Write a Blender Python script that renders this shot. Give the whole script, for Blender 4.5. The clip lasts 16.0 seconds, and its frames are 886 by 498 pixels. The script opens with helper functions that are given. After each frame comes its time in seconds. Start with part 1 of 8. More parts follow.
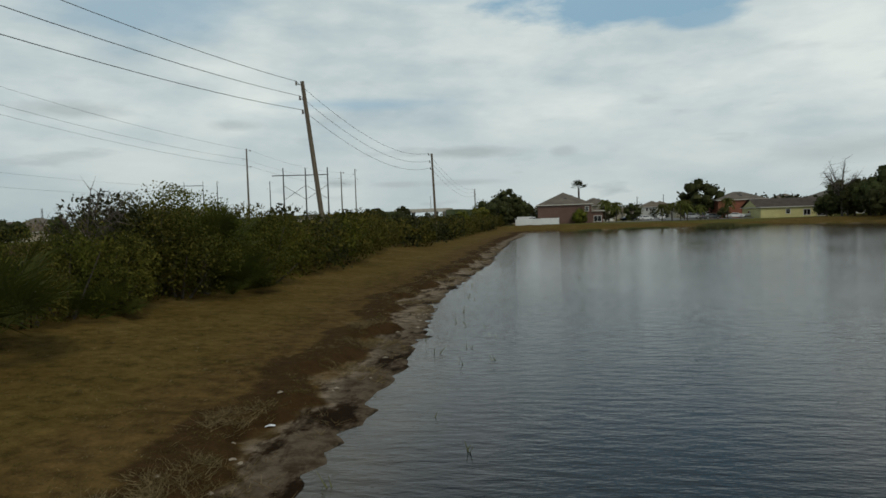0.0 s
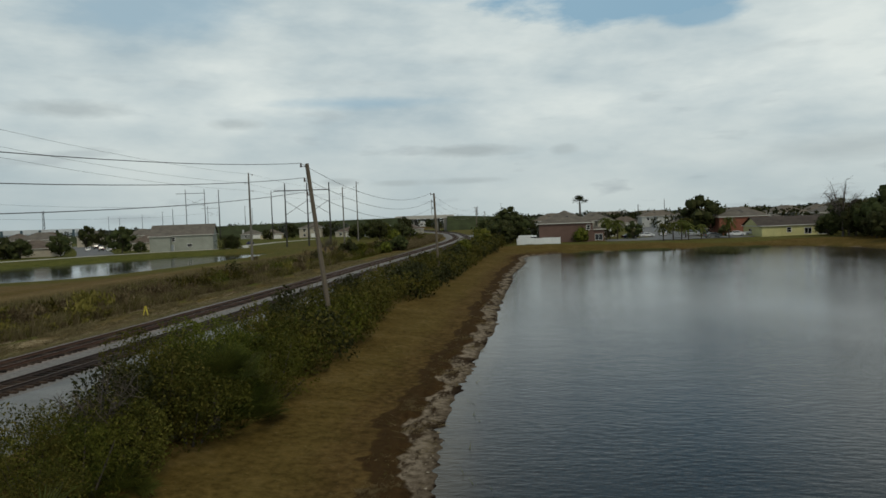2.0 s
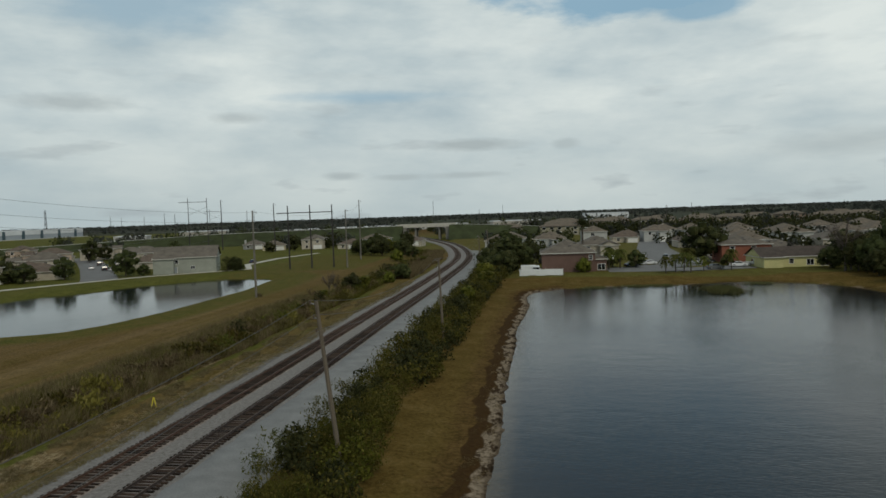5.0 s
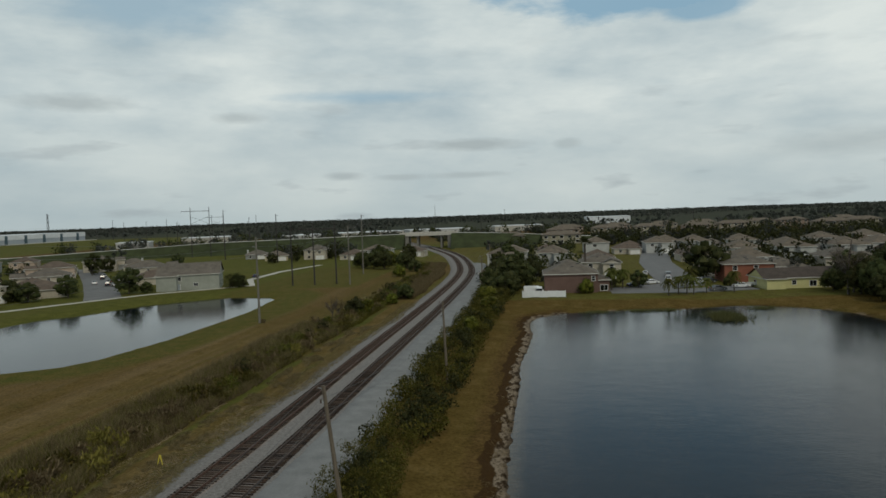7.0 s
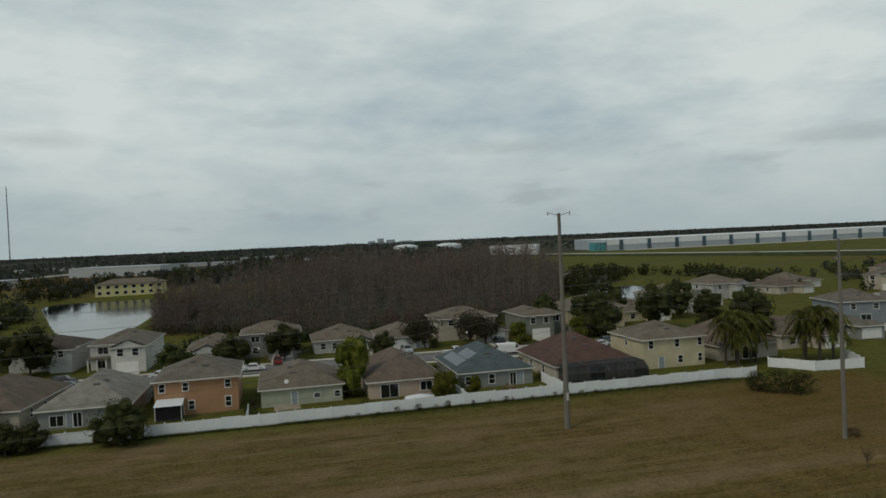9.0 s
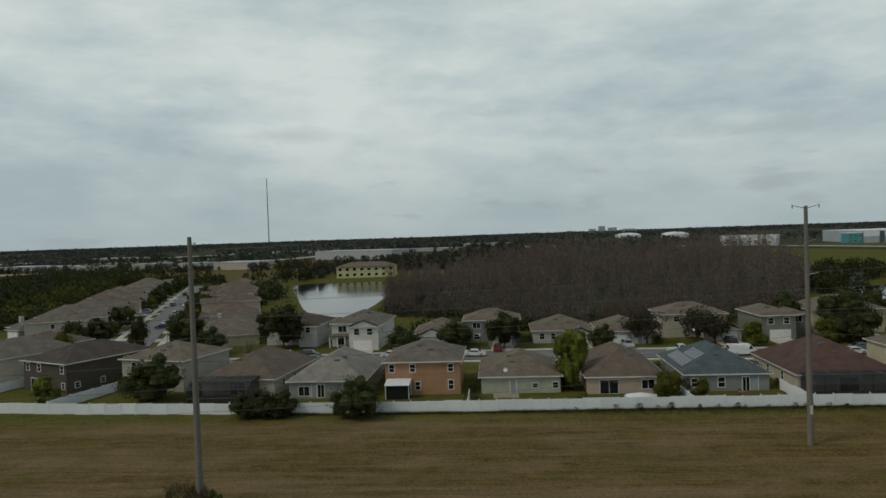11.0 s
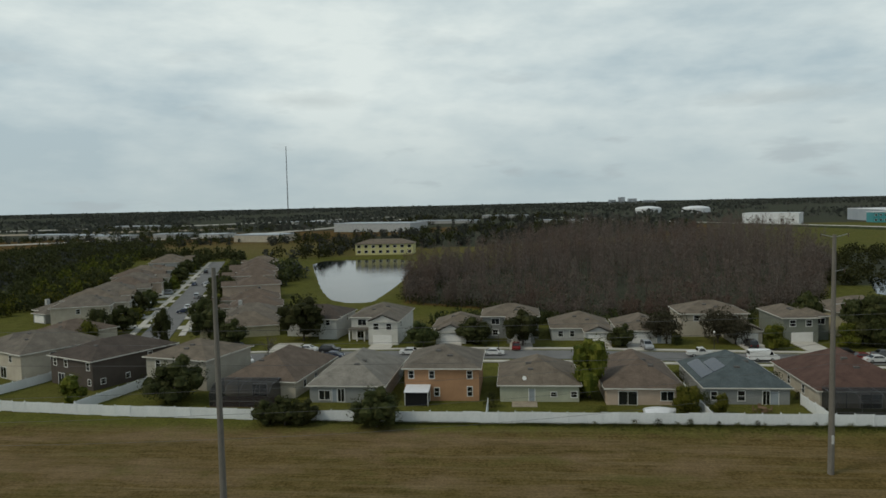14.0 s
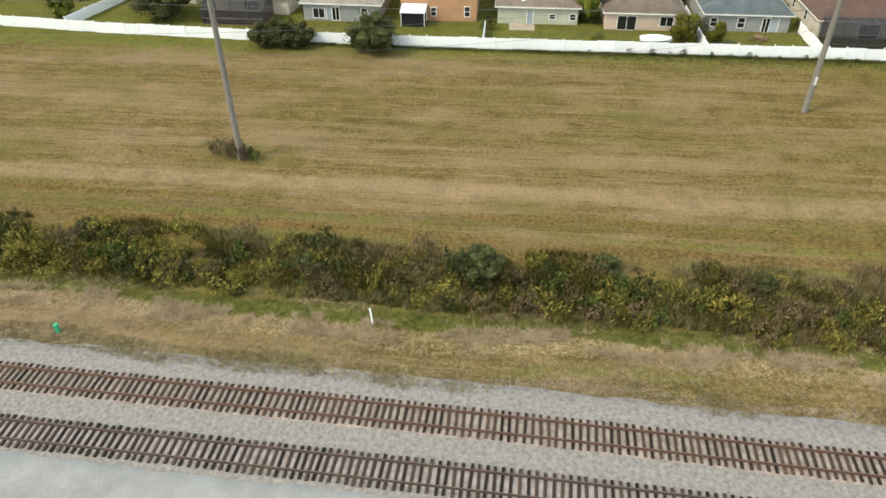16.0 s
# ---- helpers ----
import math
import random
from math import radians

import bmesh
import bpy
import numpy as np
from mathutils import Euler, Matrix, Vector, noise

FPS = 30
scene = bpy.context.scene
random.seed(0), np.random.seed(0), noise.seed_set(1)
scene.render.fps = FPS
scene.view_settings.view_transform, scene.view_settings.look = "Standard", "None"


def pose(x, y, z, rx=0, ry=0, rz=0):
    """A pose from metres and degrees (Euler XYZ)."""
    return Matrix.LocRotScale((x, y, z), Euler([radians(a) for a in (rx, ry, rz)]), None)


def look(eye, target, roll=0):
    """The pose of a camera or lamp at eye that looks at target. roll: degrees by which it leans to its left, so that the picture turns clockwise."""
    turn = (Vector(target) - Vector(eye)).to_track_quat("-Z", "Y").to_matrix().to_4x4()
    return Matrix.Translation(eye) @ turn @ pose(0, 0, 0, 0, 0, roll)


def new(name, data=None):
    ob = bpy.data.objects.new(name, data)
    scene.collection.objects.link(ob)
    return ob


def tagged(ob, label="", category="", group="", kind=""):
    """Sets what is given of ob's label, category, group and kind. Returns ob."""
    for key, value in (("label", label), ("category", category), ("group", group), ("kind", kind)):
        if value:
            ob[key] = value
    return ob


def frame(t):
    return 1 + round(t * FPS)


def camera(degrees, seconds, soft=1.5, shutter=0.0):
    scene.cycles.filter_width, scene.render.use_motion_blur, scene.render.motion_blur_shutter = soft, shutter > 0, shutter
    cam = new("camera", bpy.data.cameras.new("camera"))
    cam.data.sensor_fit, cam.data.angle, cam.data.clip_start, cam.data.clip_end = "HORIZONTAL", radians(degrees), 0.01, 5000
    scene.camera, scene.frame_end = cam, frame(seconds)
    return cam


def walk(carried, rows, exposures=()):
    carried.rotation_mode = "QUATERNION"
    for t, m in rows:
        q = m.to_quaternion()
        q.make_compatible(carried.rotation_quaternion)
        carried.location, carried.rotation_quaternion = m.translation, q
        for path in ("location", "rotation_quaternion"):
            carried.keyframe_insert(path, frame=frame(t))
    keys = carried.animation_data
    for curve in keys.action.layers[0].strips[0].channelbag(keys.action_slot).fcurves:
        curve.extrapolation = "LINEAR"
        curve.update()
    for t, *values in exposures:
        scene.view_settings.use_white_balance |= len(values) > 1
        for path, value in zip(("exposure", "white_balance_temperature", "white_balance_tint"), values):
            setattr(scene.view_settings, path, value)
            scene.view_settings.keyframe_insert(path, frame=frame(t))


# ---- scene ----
# ---- camera and path ----
cam = camera(64.12, 16.0, 1.6)
PATH = [
    (0.0, 0.64, 0.26, 2.12, 87.69, 1.92, 7.31),
    (0.5, 0.64, 0.23, 3.09, 87.6, 1.9, 7.32),
    (1.0, 0.64, 0.19, 4.39, 87.6, 1.92, 7.34),
    (1.5, 0.64, 0.16, 6.04, 87.6, 1.99, 7.36),
    (2.0, 0.64, 0.13, 7.73, 87.57, 2.06, 7.37),
    (2.5, 0.64, 0.1, 9.41, 87.51, 2.06, 7.4),
    (3.0, 0.63, 0.08, 11.12, 87.4, 2.0, 7.41),
    (3.5, 0.62, 0.08, 12.81, 87.31, 1.98, 7.43),
    (4.0, 0.6, 0.08, 14.43, 87.2, 1.93, 7.44),
    (6.5, 0.44, 0.12, 22.06, 87.08, 2.0, 7.53),
    (7.0, 0.4, 0.14, 23.45, 87.1, 2.0, 7.6),
    (7.4, 0.35, 0.15, 24.4, 87.45, 2.6, 14.47),
    (7.5, 0.34, 0.16, 24.58, 87.6, 2.74, 19.15),
    (7.7, 0.3, 0.17, 24.83, 88.0, 3.08, 28.69),
    (8.0, 0.24, 0.18, 25.12, 88.48, 3.25, 42.86),
    (8.5, 0.14, 0.2, 25.37, 88.92, 2.9, 63.42),
    (9.0, 0.03, 0.22, 25.43, 89.01, 2.54, 76.57),
    (9.5, -0.08, 0.23, 25.45, 88.93, 2.33, 84.82),
    (10.0, -0.18, 0.22, 25.5, 88.77, 2.08, 90.19),
    (10.2, -0.22, 0.22, 25.6, 88.72, 2.05, 91.44),
    (12.3, -0.55, 0.08, 27.7, 88.1, 1.75, 95.83),
    (12.5, -0.58, 0.06, 28.08, 87.6, 1.62, 95.88),
    (13.0, -0.65, 0.0, 29.44, 86.5, 1.52, 95.82),
    (13.5, -0.72, -0.07, 31.02, 86.32, 1.42, 95.76),
    (14.0, -0.79, -0.14, 32.62, 86.1, 1.27, 95.74),
    (14.3, -0.83, -0.19, 33.57, 82.0, 1.23, 95.66),
    (14.5, -0.86, -0.23, 34.2, 76.57, 1.19, 95.6),
    (14.8, -0.9, -0.28, 35.2, 67.0, 1.0, 95.57),
    (15.0, -0.93, -0.32, 35.88, 64.27, 0.91, 95.56),
    (15.5, -1.0, -0.41, 37.51, 61.92, 0.71, 95.55),
    (15.7, -1.03, -0.44, 38.2, 58.4, 0.55, 95.55),
    (16.0, -1.07, -0.49, 39.13, 53.09, 0.33, 95.55),
]
walk(cam, [(t, pose(x, y, z, a, b, c)) for t, x, y, z, a, b, c in PATH],
     [(0, 0.0, 6470, 4), (7.2, -0.04, 6470, 4), (8.2, -0.12, 6500, 4), (10.2, -0.12, 6500, 4), (12.5, -0.05, 6500, 4), (14.0, 0.12, 6500, 4), (14.5, 0.17, 6500, 4), (15.0, 1.33, 6600, 5), (15.5, 1.80, 6700, 6), (16.0, 1.95, 6800, 7)])

# ---- sky and sun ----
SUN_EL, SUN_AZ = 48, 150      # degrees; azimuth clockwise from +y
world = bpy.data.worlds.new("overcast_sky")
scene.world = world
world.use_nodes = True


class Nodes:
    """Short spelling for node trees."""

    def __init__(self, tree):
        self.t = tree
        tree.nodes.clear()

    def add(self, kind, **kw):
        n = self.t.nodes.new(kind)
        for k, v in kw.items():
            if k == "blend_type":
                n.blend_type = v
            elif k == "operation":
                n.operation = v
            elif k == "data_type":
                n.data_type = v
            elif k == "noise_dimensions":
                n.noise_dimensions = v
        return n

    def link(self, a, b):
        self.t.links.new(a, b)

    def put(self, socket, v):
        if isinstance(v, bpy.types.NodeSocket):
            self.t.links.new(v, socket)
        elif isinstance(v, (tuple, list)) and len(v) == 3 and socket.type == "RGBA":
            socket.default_value = (*v, 1)
        else:
            socket.default_value = v

    def math(self, op, a, b=0.0, clamp=False):
        n = self.add("ShaderNodeMath", operation=op)
        n.use_clamp = clamp
        self.put(n.inputs[0], a)
        self.put(n.inputs[1], b)
        return n.outputs[0]

    def mix(self, f, a, b, blend="MIX"):
        n = self.add("ShaderNodeMixRGB", blend_type=blend)
        self.put(n.inputs[0], f)
        self.put(n.inputs[1], a)
        self.put(n.inputs[2], b)
        return n.outputs[0]

    def noise(self, vec, scale, detail=4.0, rough=0.55):
        n = self.add("ShaderNodeTexNoise")
        if vec is not None:
            self.link(vec, n.inputs["Vector"])
        n.inputs["Scale"].default_value = scale
        n.inputs["Detail"].default_value = detail
        n.inputs["Roughness"].default_value = rough
        return n.outputs["Fac"]

    def range(self, v, a, b, c=0.0, d=1.0):
        n = self.add("ShaderNodeMapRange")
        self.put(n.inputs[0], v)
        for i, x in enumerate((a, b, c, d)):
            n.inputs[i + 1].default_value = x
        return n.outputs[0]

    def mapped(self, vec, scale=(1, 1, 1), loc=(0, 0, 0), rot=(0, 0, 0)):
        n = self.add("ShaderNodeMapping")
        self.link(vec, n.inputs[0])
        n.inputs["Location"].default_value = loc
        n.inputs["Rotation"].default_value = rot
        n.inputs["Scale"].default_value = scale
        return n.outputs[0]


def build_sky():
    n = Nodes(world.node_tree)
    sky = n.add("ShaderNodeTexSky")
    sky.sky_type, sky.sun_disc = "NISHITA", False
    sky.sun_elevation, sky.sun_rotation = radians(SUN_EL), radians(SUN_AZ)
    sky.air_density, sky.dust_density, sky.ozone_density = 1.2, 2.0, 1.0
    way = n.add("ShaderNodeTexCoord").outputs["Generated"]
    sep = n.add("ShaderNodeSeparateXYZ")
    n.link(way, sep.inputs[0])
    bearing = n.math("ARCTAN2", sep.outputs[0], sep.outputs[1])
    comb = n.add("ShaderNodeCombineXYZ")
    n.link(bearing, comb.inputs[0])
    n.link(n.math("MULTIPLY", sep.outputs[2], 2.2), comb.inputs[1])
    flat = comb.outputs[0]
    big = n.noise(n.mapped(flat, (1, 1, 1), (3.1, 1.7, 0), (0, 0, 0.22)), 2.6, 5, 0.52)
    fine = n.noise(n.mapped(flat, (0.9, 1.25, 1), (0.4, 5.2, 0), (0, 0, 0.3)), 6.0, 7, 0.6)
    # cloud deck: light grey with darker undersides
    body = n.math("ADD", n.math("MULTIPLY", big, 0.62), n.math("MULTIPLY", fine, 0.38))
    shade = n.range(body, 0.38, 0.60)
    cloud = n.mix(shade, (4.35, 5.1, 5.6), (7.3, 7.6, 7.55))
    # the deck is heavier and bluer towards -x
    west = n.range(n.math("MULTIPLY", sep.outputs[0], -1.0), 0.1, 0.95, 0.0, 1.0)
    cloud = n.mix(n.math("MULTIPLY", n.math("MAXIMUM", west, n.range(bearing, -2.0, -1.75, 1.0, 0.0)), 0.6), cloud, n.mix(1.0, cloud, (0.87, 0.90, 0.92), "MULTIPLY"))
    # grey band low down
    low = n.range(sep.outputs[2], 0.0, 0.15, 1.0, 0.0)
    cloud = n.mix(n.math("MULTIPLY", low, 0.7), cloud, n.mix(west, (4.9, 5.4, 5.55), (3.7, 4.3, 4.6)))
    # a few small dark wisps above the horizon
    wisp = n.noise(n.mapped(way, (5, 5, 22), (2.3, 0.4, 0.9)), 1.5, 4, 0.5)
    wisp = n.math("MULTIPLY", n.range(wisp, 0.60, 0.70), n.range(sep.outputs[2], 0.03, 0.26, 1.0, 0.0))
    cloud = n.mix(n.math("MULTIPLY", wisp, 0.65), cloud, (3.7, 4.1, 4.4))
    # sky overhead, above the view, set darker and bluer to dim lake and ground
    high = n.range(sep.outputs[2], 0.31, 0.54)
    cloud = n.mix(n.math("MULTIPLY", high, 0.85), cloud, n.mix(shade, (1.7, 2.5, 3.4), (3.6, 4.1, 4.5)))
    # gaps of blue and small dark scud: (bearing, height, half width, half height, strength) in degrees
    def patch(b, h, w, t, k, ragged, soft):
        u = n.math("DIVIDE", n.math("SUBTRACT", bearing, radians(b)), radians(w))
        v = n.math("DIVIDE", n.math("SUBTRACT", sep.outputs[2], math.sin(radians(h))), radians(t))
        d = n.math("ADD", n.math("MULTIPLY", u, u), n.math("MULTIPLY", v, v))
        d = n.math("ADD", n.math("SQRT", d), n.math("MULTIPLY", n.math("SUBTRACT", fine, 0.5), ragged))
        return n.math("MULTIPLY", n.range(d, 1.0 - soft, 1.0 + soft, 1.0, 0.0), k)

    hole = 0.0
    for spot in ((9.0, 18.9, 12.0, 4.3, 1.0, 1.5, 0.15), (13.0, 14.3, 3.2, 0.75, 0.9, 1.6, 0.3), (-29.0, 16.0, 6.5, 1.6, 0.5, 2.6, 0.6), (-14.0, 9.4, 5.5, 0.35, 0.55, 2.4, 0.7), (-6.5, 17.5, 3.0, 0.5, 0.45, 2.6, 0.6)):
        hole = n.math("MAXIMUM", patch(*spot), hole, True)
    blue = n.mix(0.75, n.mix(1.0, sky.outputs[0], (0.5, 0.5, 0.5), "MULTIPLY"), (3.0, 4.75, 6.3))
    col = n.mix(n.math("MULTIPLY", hole, 0.95), cloud, blue)
    scud = 0.0
    for spot in ((-35.0, 8.7, 4.2, 0.55, 0.7, 2.8, 0.5), (-23.5, 7.8, 1.6, 0.35, 0.6, 2.4, 0.5), (-5.2, 5.4, 3.2, 0.42, 0.85, 2.6, 0.45), (-15.4, 3.2, 1.2, 0.28, 0.75, 2.2, 0.5), (-10.8, 3.0, 1.5, 0.2, 0.6, 2.2, 0.5),
                 (-5.4, 3.0, 2.6, 0.22, 0.6, 2.4, 0.5), (23.0, 4.0, 5.5, 0.7, 0.5, 2.4, 0.7), (2.5, 5.2, 0.8, 0.3, 0.5, 2.4, 0.5), (-48.0, 6.0, 5.0, 0.5, 0.5, 2.8, 0.6), (-71.0, 7.0, 4.0, 0.45, 0.45, 2.8, 0.6), (-106.0, 8.0, 3.0, 0.6, 0.45, 2.8, 0.6)):
        scud = n.math("MAXIMUM", patch(*spot), scud, True)
    col = n.mix(scud, col, (3.9, 4.3, 4.5))
    back = n.add("ShaderNodeBackground")
    n.link(col, back.inputs[0])
    back.inputs[1].default_value = 0.1
    out = n.add("ShaderNodeOutputWorld")
    n.link(back.outputs[0], out.inputs[0])


build_sky()
sun = new("sun", bpy.data.lights.new("sun", "SUN"))
sun.data.energy, sun.data.angle, sun.data.color = 1.25, radians(16), (1.0, 0.90, 0.76)
a, e = radians(SUN_AZ), radians(SUN_EL)
sun.matrix_world = look((0, 0, 100), (-math.sin(a) * math.cos(e) * 100, -math.cos(a) * math.cos(e) * 100, 100 - math.sin(e) * 100))

# ---- materials ----


def surface(name, c1, c2, scale=1.0, rough=0.85, bump=0.15, fine=12.0, metal=0.0, vary=0.0, coat=0.0, stretch=(1, 1, 1), island=False):
    """Two colours mixed by coarse and fine noise, with bump. vary: brightness spread from piece to piece."""
    m = bpy.data.materials.new(name)
    m.use_nodes = True
    n = Nodes(m.node_tree)
    p = n.add("ShaderNodeBsdfPrincipled")
    out = n.add("ShaderNodeOutputMaterial")
    n.link(p.outputs[0], out.inputs[0])
    tc = n.add("ShaderNodeTexCoord").outputs["Object"]
    vec = n.mapped(tc, stretch)
    a = n.noise(vec, scale, 5, 0.6)
    b = n.noise(vec, scale * fine, 3, 0.6)
    f = n.math("ADD", n.math("MULTIPLY", a, 0.6), n.math("MULTIPLY", b, 0.4))
    col = n.mix(n.range(f, 0.36, 0.64), c1, c2)
    if vary or island:
        r = n.add("ShaderNodeNewGeometry").outputs["Random Per Island"] if island else n.add("ShaderNodeObjectInfo").outputs["Random"]
        v = n.range(r, 0, 1, 1 - vary, 1 + vary)
        hsv = n.add("ShaderNodeHueSaturation")
        n.link(v, hsv.inputs["Value"])
        n.link(col, hsv.inputs["Color"])
        col = hsv.outputs[0]
    n.link(col, p.inputs["Base Color"])
    p.inputs["Roughness"].default_value = rough
    p.inputs["Metallic"].default_value = metal
    if rough >= 0.85:
        p.inputs["Specular IOR Level"].default_value = 0.2
    p.inputs["Coat Weight"].default_value = coat
    if bump:
        bp = n.add("ShaderNodeBump")
        bp.inputs["Strength"].default_value = bump
        bp.inputs["Distance"].default_value = 0.05
        n.link(b, bp.inputs["Height"])
        n.link(bp.outputs[0], p.inputs["Normal"])
    return m


def leaf_material(name, c1, c2, c3, through_light=0.25, contrast=0.6):
    m = bpy.data.materials.new(name)
    m.use_nodes = True
    n = Nodes(m.node_tree)
    p = n.add("ShaderNodeBsdfPrincipled")
    tr = n.add("ShaderNodeBsdfTranslucent")
    mx = n.add("ShaderNodeMixShader")
    out = n.add("ShaderNodeOutputMaterial")
    r = n.add("ShaderNodeNewGeometry").outputs["Random Per Island"]
    ob = n.add("ShaderNodeObjectInfo").outputs["Random"]
    tc = n.add("ShaderNodeTexCoord").outputs["Object"]
    patch = n.noise(tc, 0.6, 3)
    col = n.mix(n.range(patch, 0.4, 0.62), c1, c2)
    col = n.mix(n.range(r, 0.6, 1.0), col, c3)
    col = n.mix(n.range(r, 0.0, 0.3, contrast, 0.0), col, n.mix(1.0, col, (0.4, 0.45, 0.4), "MULTIPLY"))
    hsv = n.add("ShaderNodeHueSaturation")
    n.link(n.range(ob, 0, 1, 0.7, 1.25), hsv.inputs["Value"])
    n.link(n.range(ob, 0, 1, 0.48, 0.515), hsv.inputs["Hue"])
    n.link(col, hsv.inputs["Color"])
    n.link(hsv.outputs[0], p.inputs["Base Color"])
    n.link(hsv.outputs[0], tr.inputs["Color"])
    p.inputs["Roughness"].default_value = 0.75
    p.inputs["Specular IOR Level"].default_value = 0.08
    mx.inputs[0].default_value = through_light
    n.link(p.outputs[0], mx.inputs[1])
    n.link(tr.outputs[0], mx.inputs[2])
    n.link(mx.outputs[0], out.inputs[0])
    return m


def water_material(name, ripple):
    m = bpy.data.materials.new(name)
    m.use_nodes = True
    n = Nodes(m.node_tree)
    p = n.add("ShaderNodeBsdfPrincipled")
    out = n.add("ShaderNodeOutputMaterial")
    n.link(p.outputs[0], out.inputs[0])
    tc = n.add("ShaderNodeTexCoord").outputs["Object"]
    murk = n.noise(tc, 0.05, 3)
    edge = n.add("ShaderNodeAttribute")
    edge.attribute_name = "shallow"
    deep = n.mix(murk, (0.003, 0.0055, 0.0095), (0.006, 0.0095, 0.014))
    bed = n.noise(tc, 0.8, 4, 0.6)
    shallow = n.mix(bed, (0.026, 0.022, 0.016), (0.085, 0.070, 0.050))
    n.link(n.mix(n.range(n.math("ADD", edge.outputs["Fac"], n.math("MULTIPLY", n.math("SUBTRACT", bed, 0.5), 0.5)), 0.2, 1.0), deep, shallow), p.inputs["Base Color"])
    p.inputs["IOR"].default_value = 1.33
    calm = n.noise(n.mapped(tc, (0.05, 0.025, 1)), 1.0, 3)
    n.link(n.range(calm, 0.35, 0.65, 0.05, 0.10), p.inputs["Roughness"])
    p.inputs["Specular IOR Level"].default_value = 0.27
    rip = n.noise(n.mapped(tc, (1.0, 2.6, 1), (0, 0, 0), (0, 0, 0.5)), 1.5, 4, 0.55)
    swell = n.noise(n.mapped(tc, (1, 1.8, 1), (0, 0, 0), (0, 0, 0.3)), 0.25, 3)
    h = n.math("ADD", n.math("MULTIPLY", rip, n.range(calm, 0.35, 0.65, 0.5, 1.0)), n.math("MULTIPLY", swell, 0.7))
    b = n.add("ShaderNodeBump")
    b.inputs["Strength"].default_value = ripple
    b.inputs["Distance"].default_value = 0.10
    n.link(h, b.inputs["Height"])
    n.link(b.outputs[0], p.inputs["Normal"])
    return m


def ground_material():
    """Grass: dry straw, green lawn and dark mud, mixed by the kind of ground painted per vertex."""
    m = bpy.data.materials.new("grass_ground")
    m.use_nodes = True
    n = Nodes(m.node_tree)
    p = n.add("ShaderNodeBsdfPrincipled")
    out = n.add("ShaderNodeOutputMaterial")
    n.link(p.outputs[0], out.inputs[0])
    tc = n.add("ShaderNodeTexCoord").outputs["Object"]
    kind = n.add("ShaderNodeAttribute")
    kind.attribute_name = "kind"
    sep = n.add("ShaderNodeSeparateColor")
    n.link(kind.outputs["Color"], sep.inputs[0])
    big = n.noise(tc, 0.045, 4, 0.6)
    mid = n.noise(tc, 0.35, 5, 0.65)
    fine = n.noise(tc, 2.6, 5, 0.7)
    blade = n.noise(tc, 16.0, 3, 0.7)
    lane = n.noise(n.mapped(tc, (0.16, 0.012, 1), (2.0, 0, 0), (0, 0, -0.035)), 1.0, 2, 0.5)
    rows_ = n.noise(n.mapped(tc, (0.75, 0.035, 1), (0, 0, 0), (0, 0, -0.035)), 1.0, 6, 0.68)
    streak = n.noise(n.mapped(tc, (2.6, 0.16, 1), (0, 0, 0), (0, 0, -0.035)), 1.0, 4, 0.6)
    f = n.math("ADD", n.math("MULTIPLY", mid, 0.45), n.math("MULTIPLY", fine, 0.55))
    dry = n.mix(n.range(f, 0.38, 0.64), (0.076, 0.054, 0.017), (0.178, 0.126, 0.056))
    dry = n.mix(n.math("MULTIPLY", n.range(lane, 0.52, 0.64), 0.6), dry, (0.225, 0.155, 0.098))
    dry = n.mix(n.math("MULTIPLY", n.range(rows_, 0.50, 0.62), 0.55), dry, (0.225, 0.172, 0.098))
    dry = n.mix(n.math("MULTIPLY", n.range(rows_, 0.36, 0.47, 1.0, 0.0), 0.6), dry, (0.060, 0.052, 0.019))
    dry = n.mix(n.math("MULTIPLY", n.range(streak, 0.36, 0.47, 1.0, 0.0), 0.6), dry, (0.048, 0.040, 0.011))
    dry = n.mix(n.math("MULTIPLY", n.range(big, 0.5, 0.66), 0.45), dry, (0.085, 0.078, 0.020))
    thread = n.noise(n.mapped(tc, (6.5, 0.42, 1), (3, 1, 0), (0, 0, -0.035)), 1.0, 4, 0.65)
    dry = n.mix(n.math("MULTIPLY", n.range(thread, 0.53, 0.64), 0.32), dry, (0.250, 0.190, 0.105))
    dry = n.mix(n.math("MULTIPLY", n.range(thread, 0.36, 0.45, 1.0, 0.0), 0.34), dry, (0.050, 0.042, 0.012))
    pink = n.noise(n.mapped(tc, (1.0, 0.45, 1), (7, 3, 0)), 0.13, 5, 0.65)
    dry = n.mix(n.math("MULTIPLY", n.range(pink, 0.50, 0.64), 0.5), dry, (0.235, 0.165, 0.105))
    olive = n.noise(n.mapped(tc, (1.0, 0.4, 1), (1, 9, 0)), 0.17, 5, 0.7)
    dry = n.mix(n.math("MULTIPLY", n.range(olive, 0.53, 0.66), 0.55), dry, (0.098, 0.098, 0.030))
    at = n.add("ShaderNodeSeparateXYZ")
    n.link(tc, at.inputs[0])
    bend = n.math("MULTIPLY", n.math("SUBTRACT", n.noise(n.mapped(tc, (0.6, 0.05, 1)), 1.0, 4, 0.6), 0.5), 5.0)
    across = n.math("ADD", at.outputs[0], bend)
    track = n.range(n.math("ABSOLUTE", n.math("ADD", across, 63.0)), 0.7, 2.3, 1.0, 0.0)        # a mower's lane
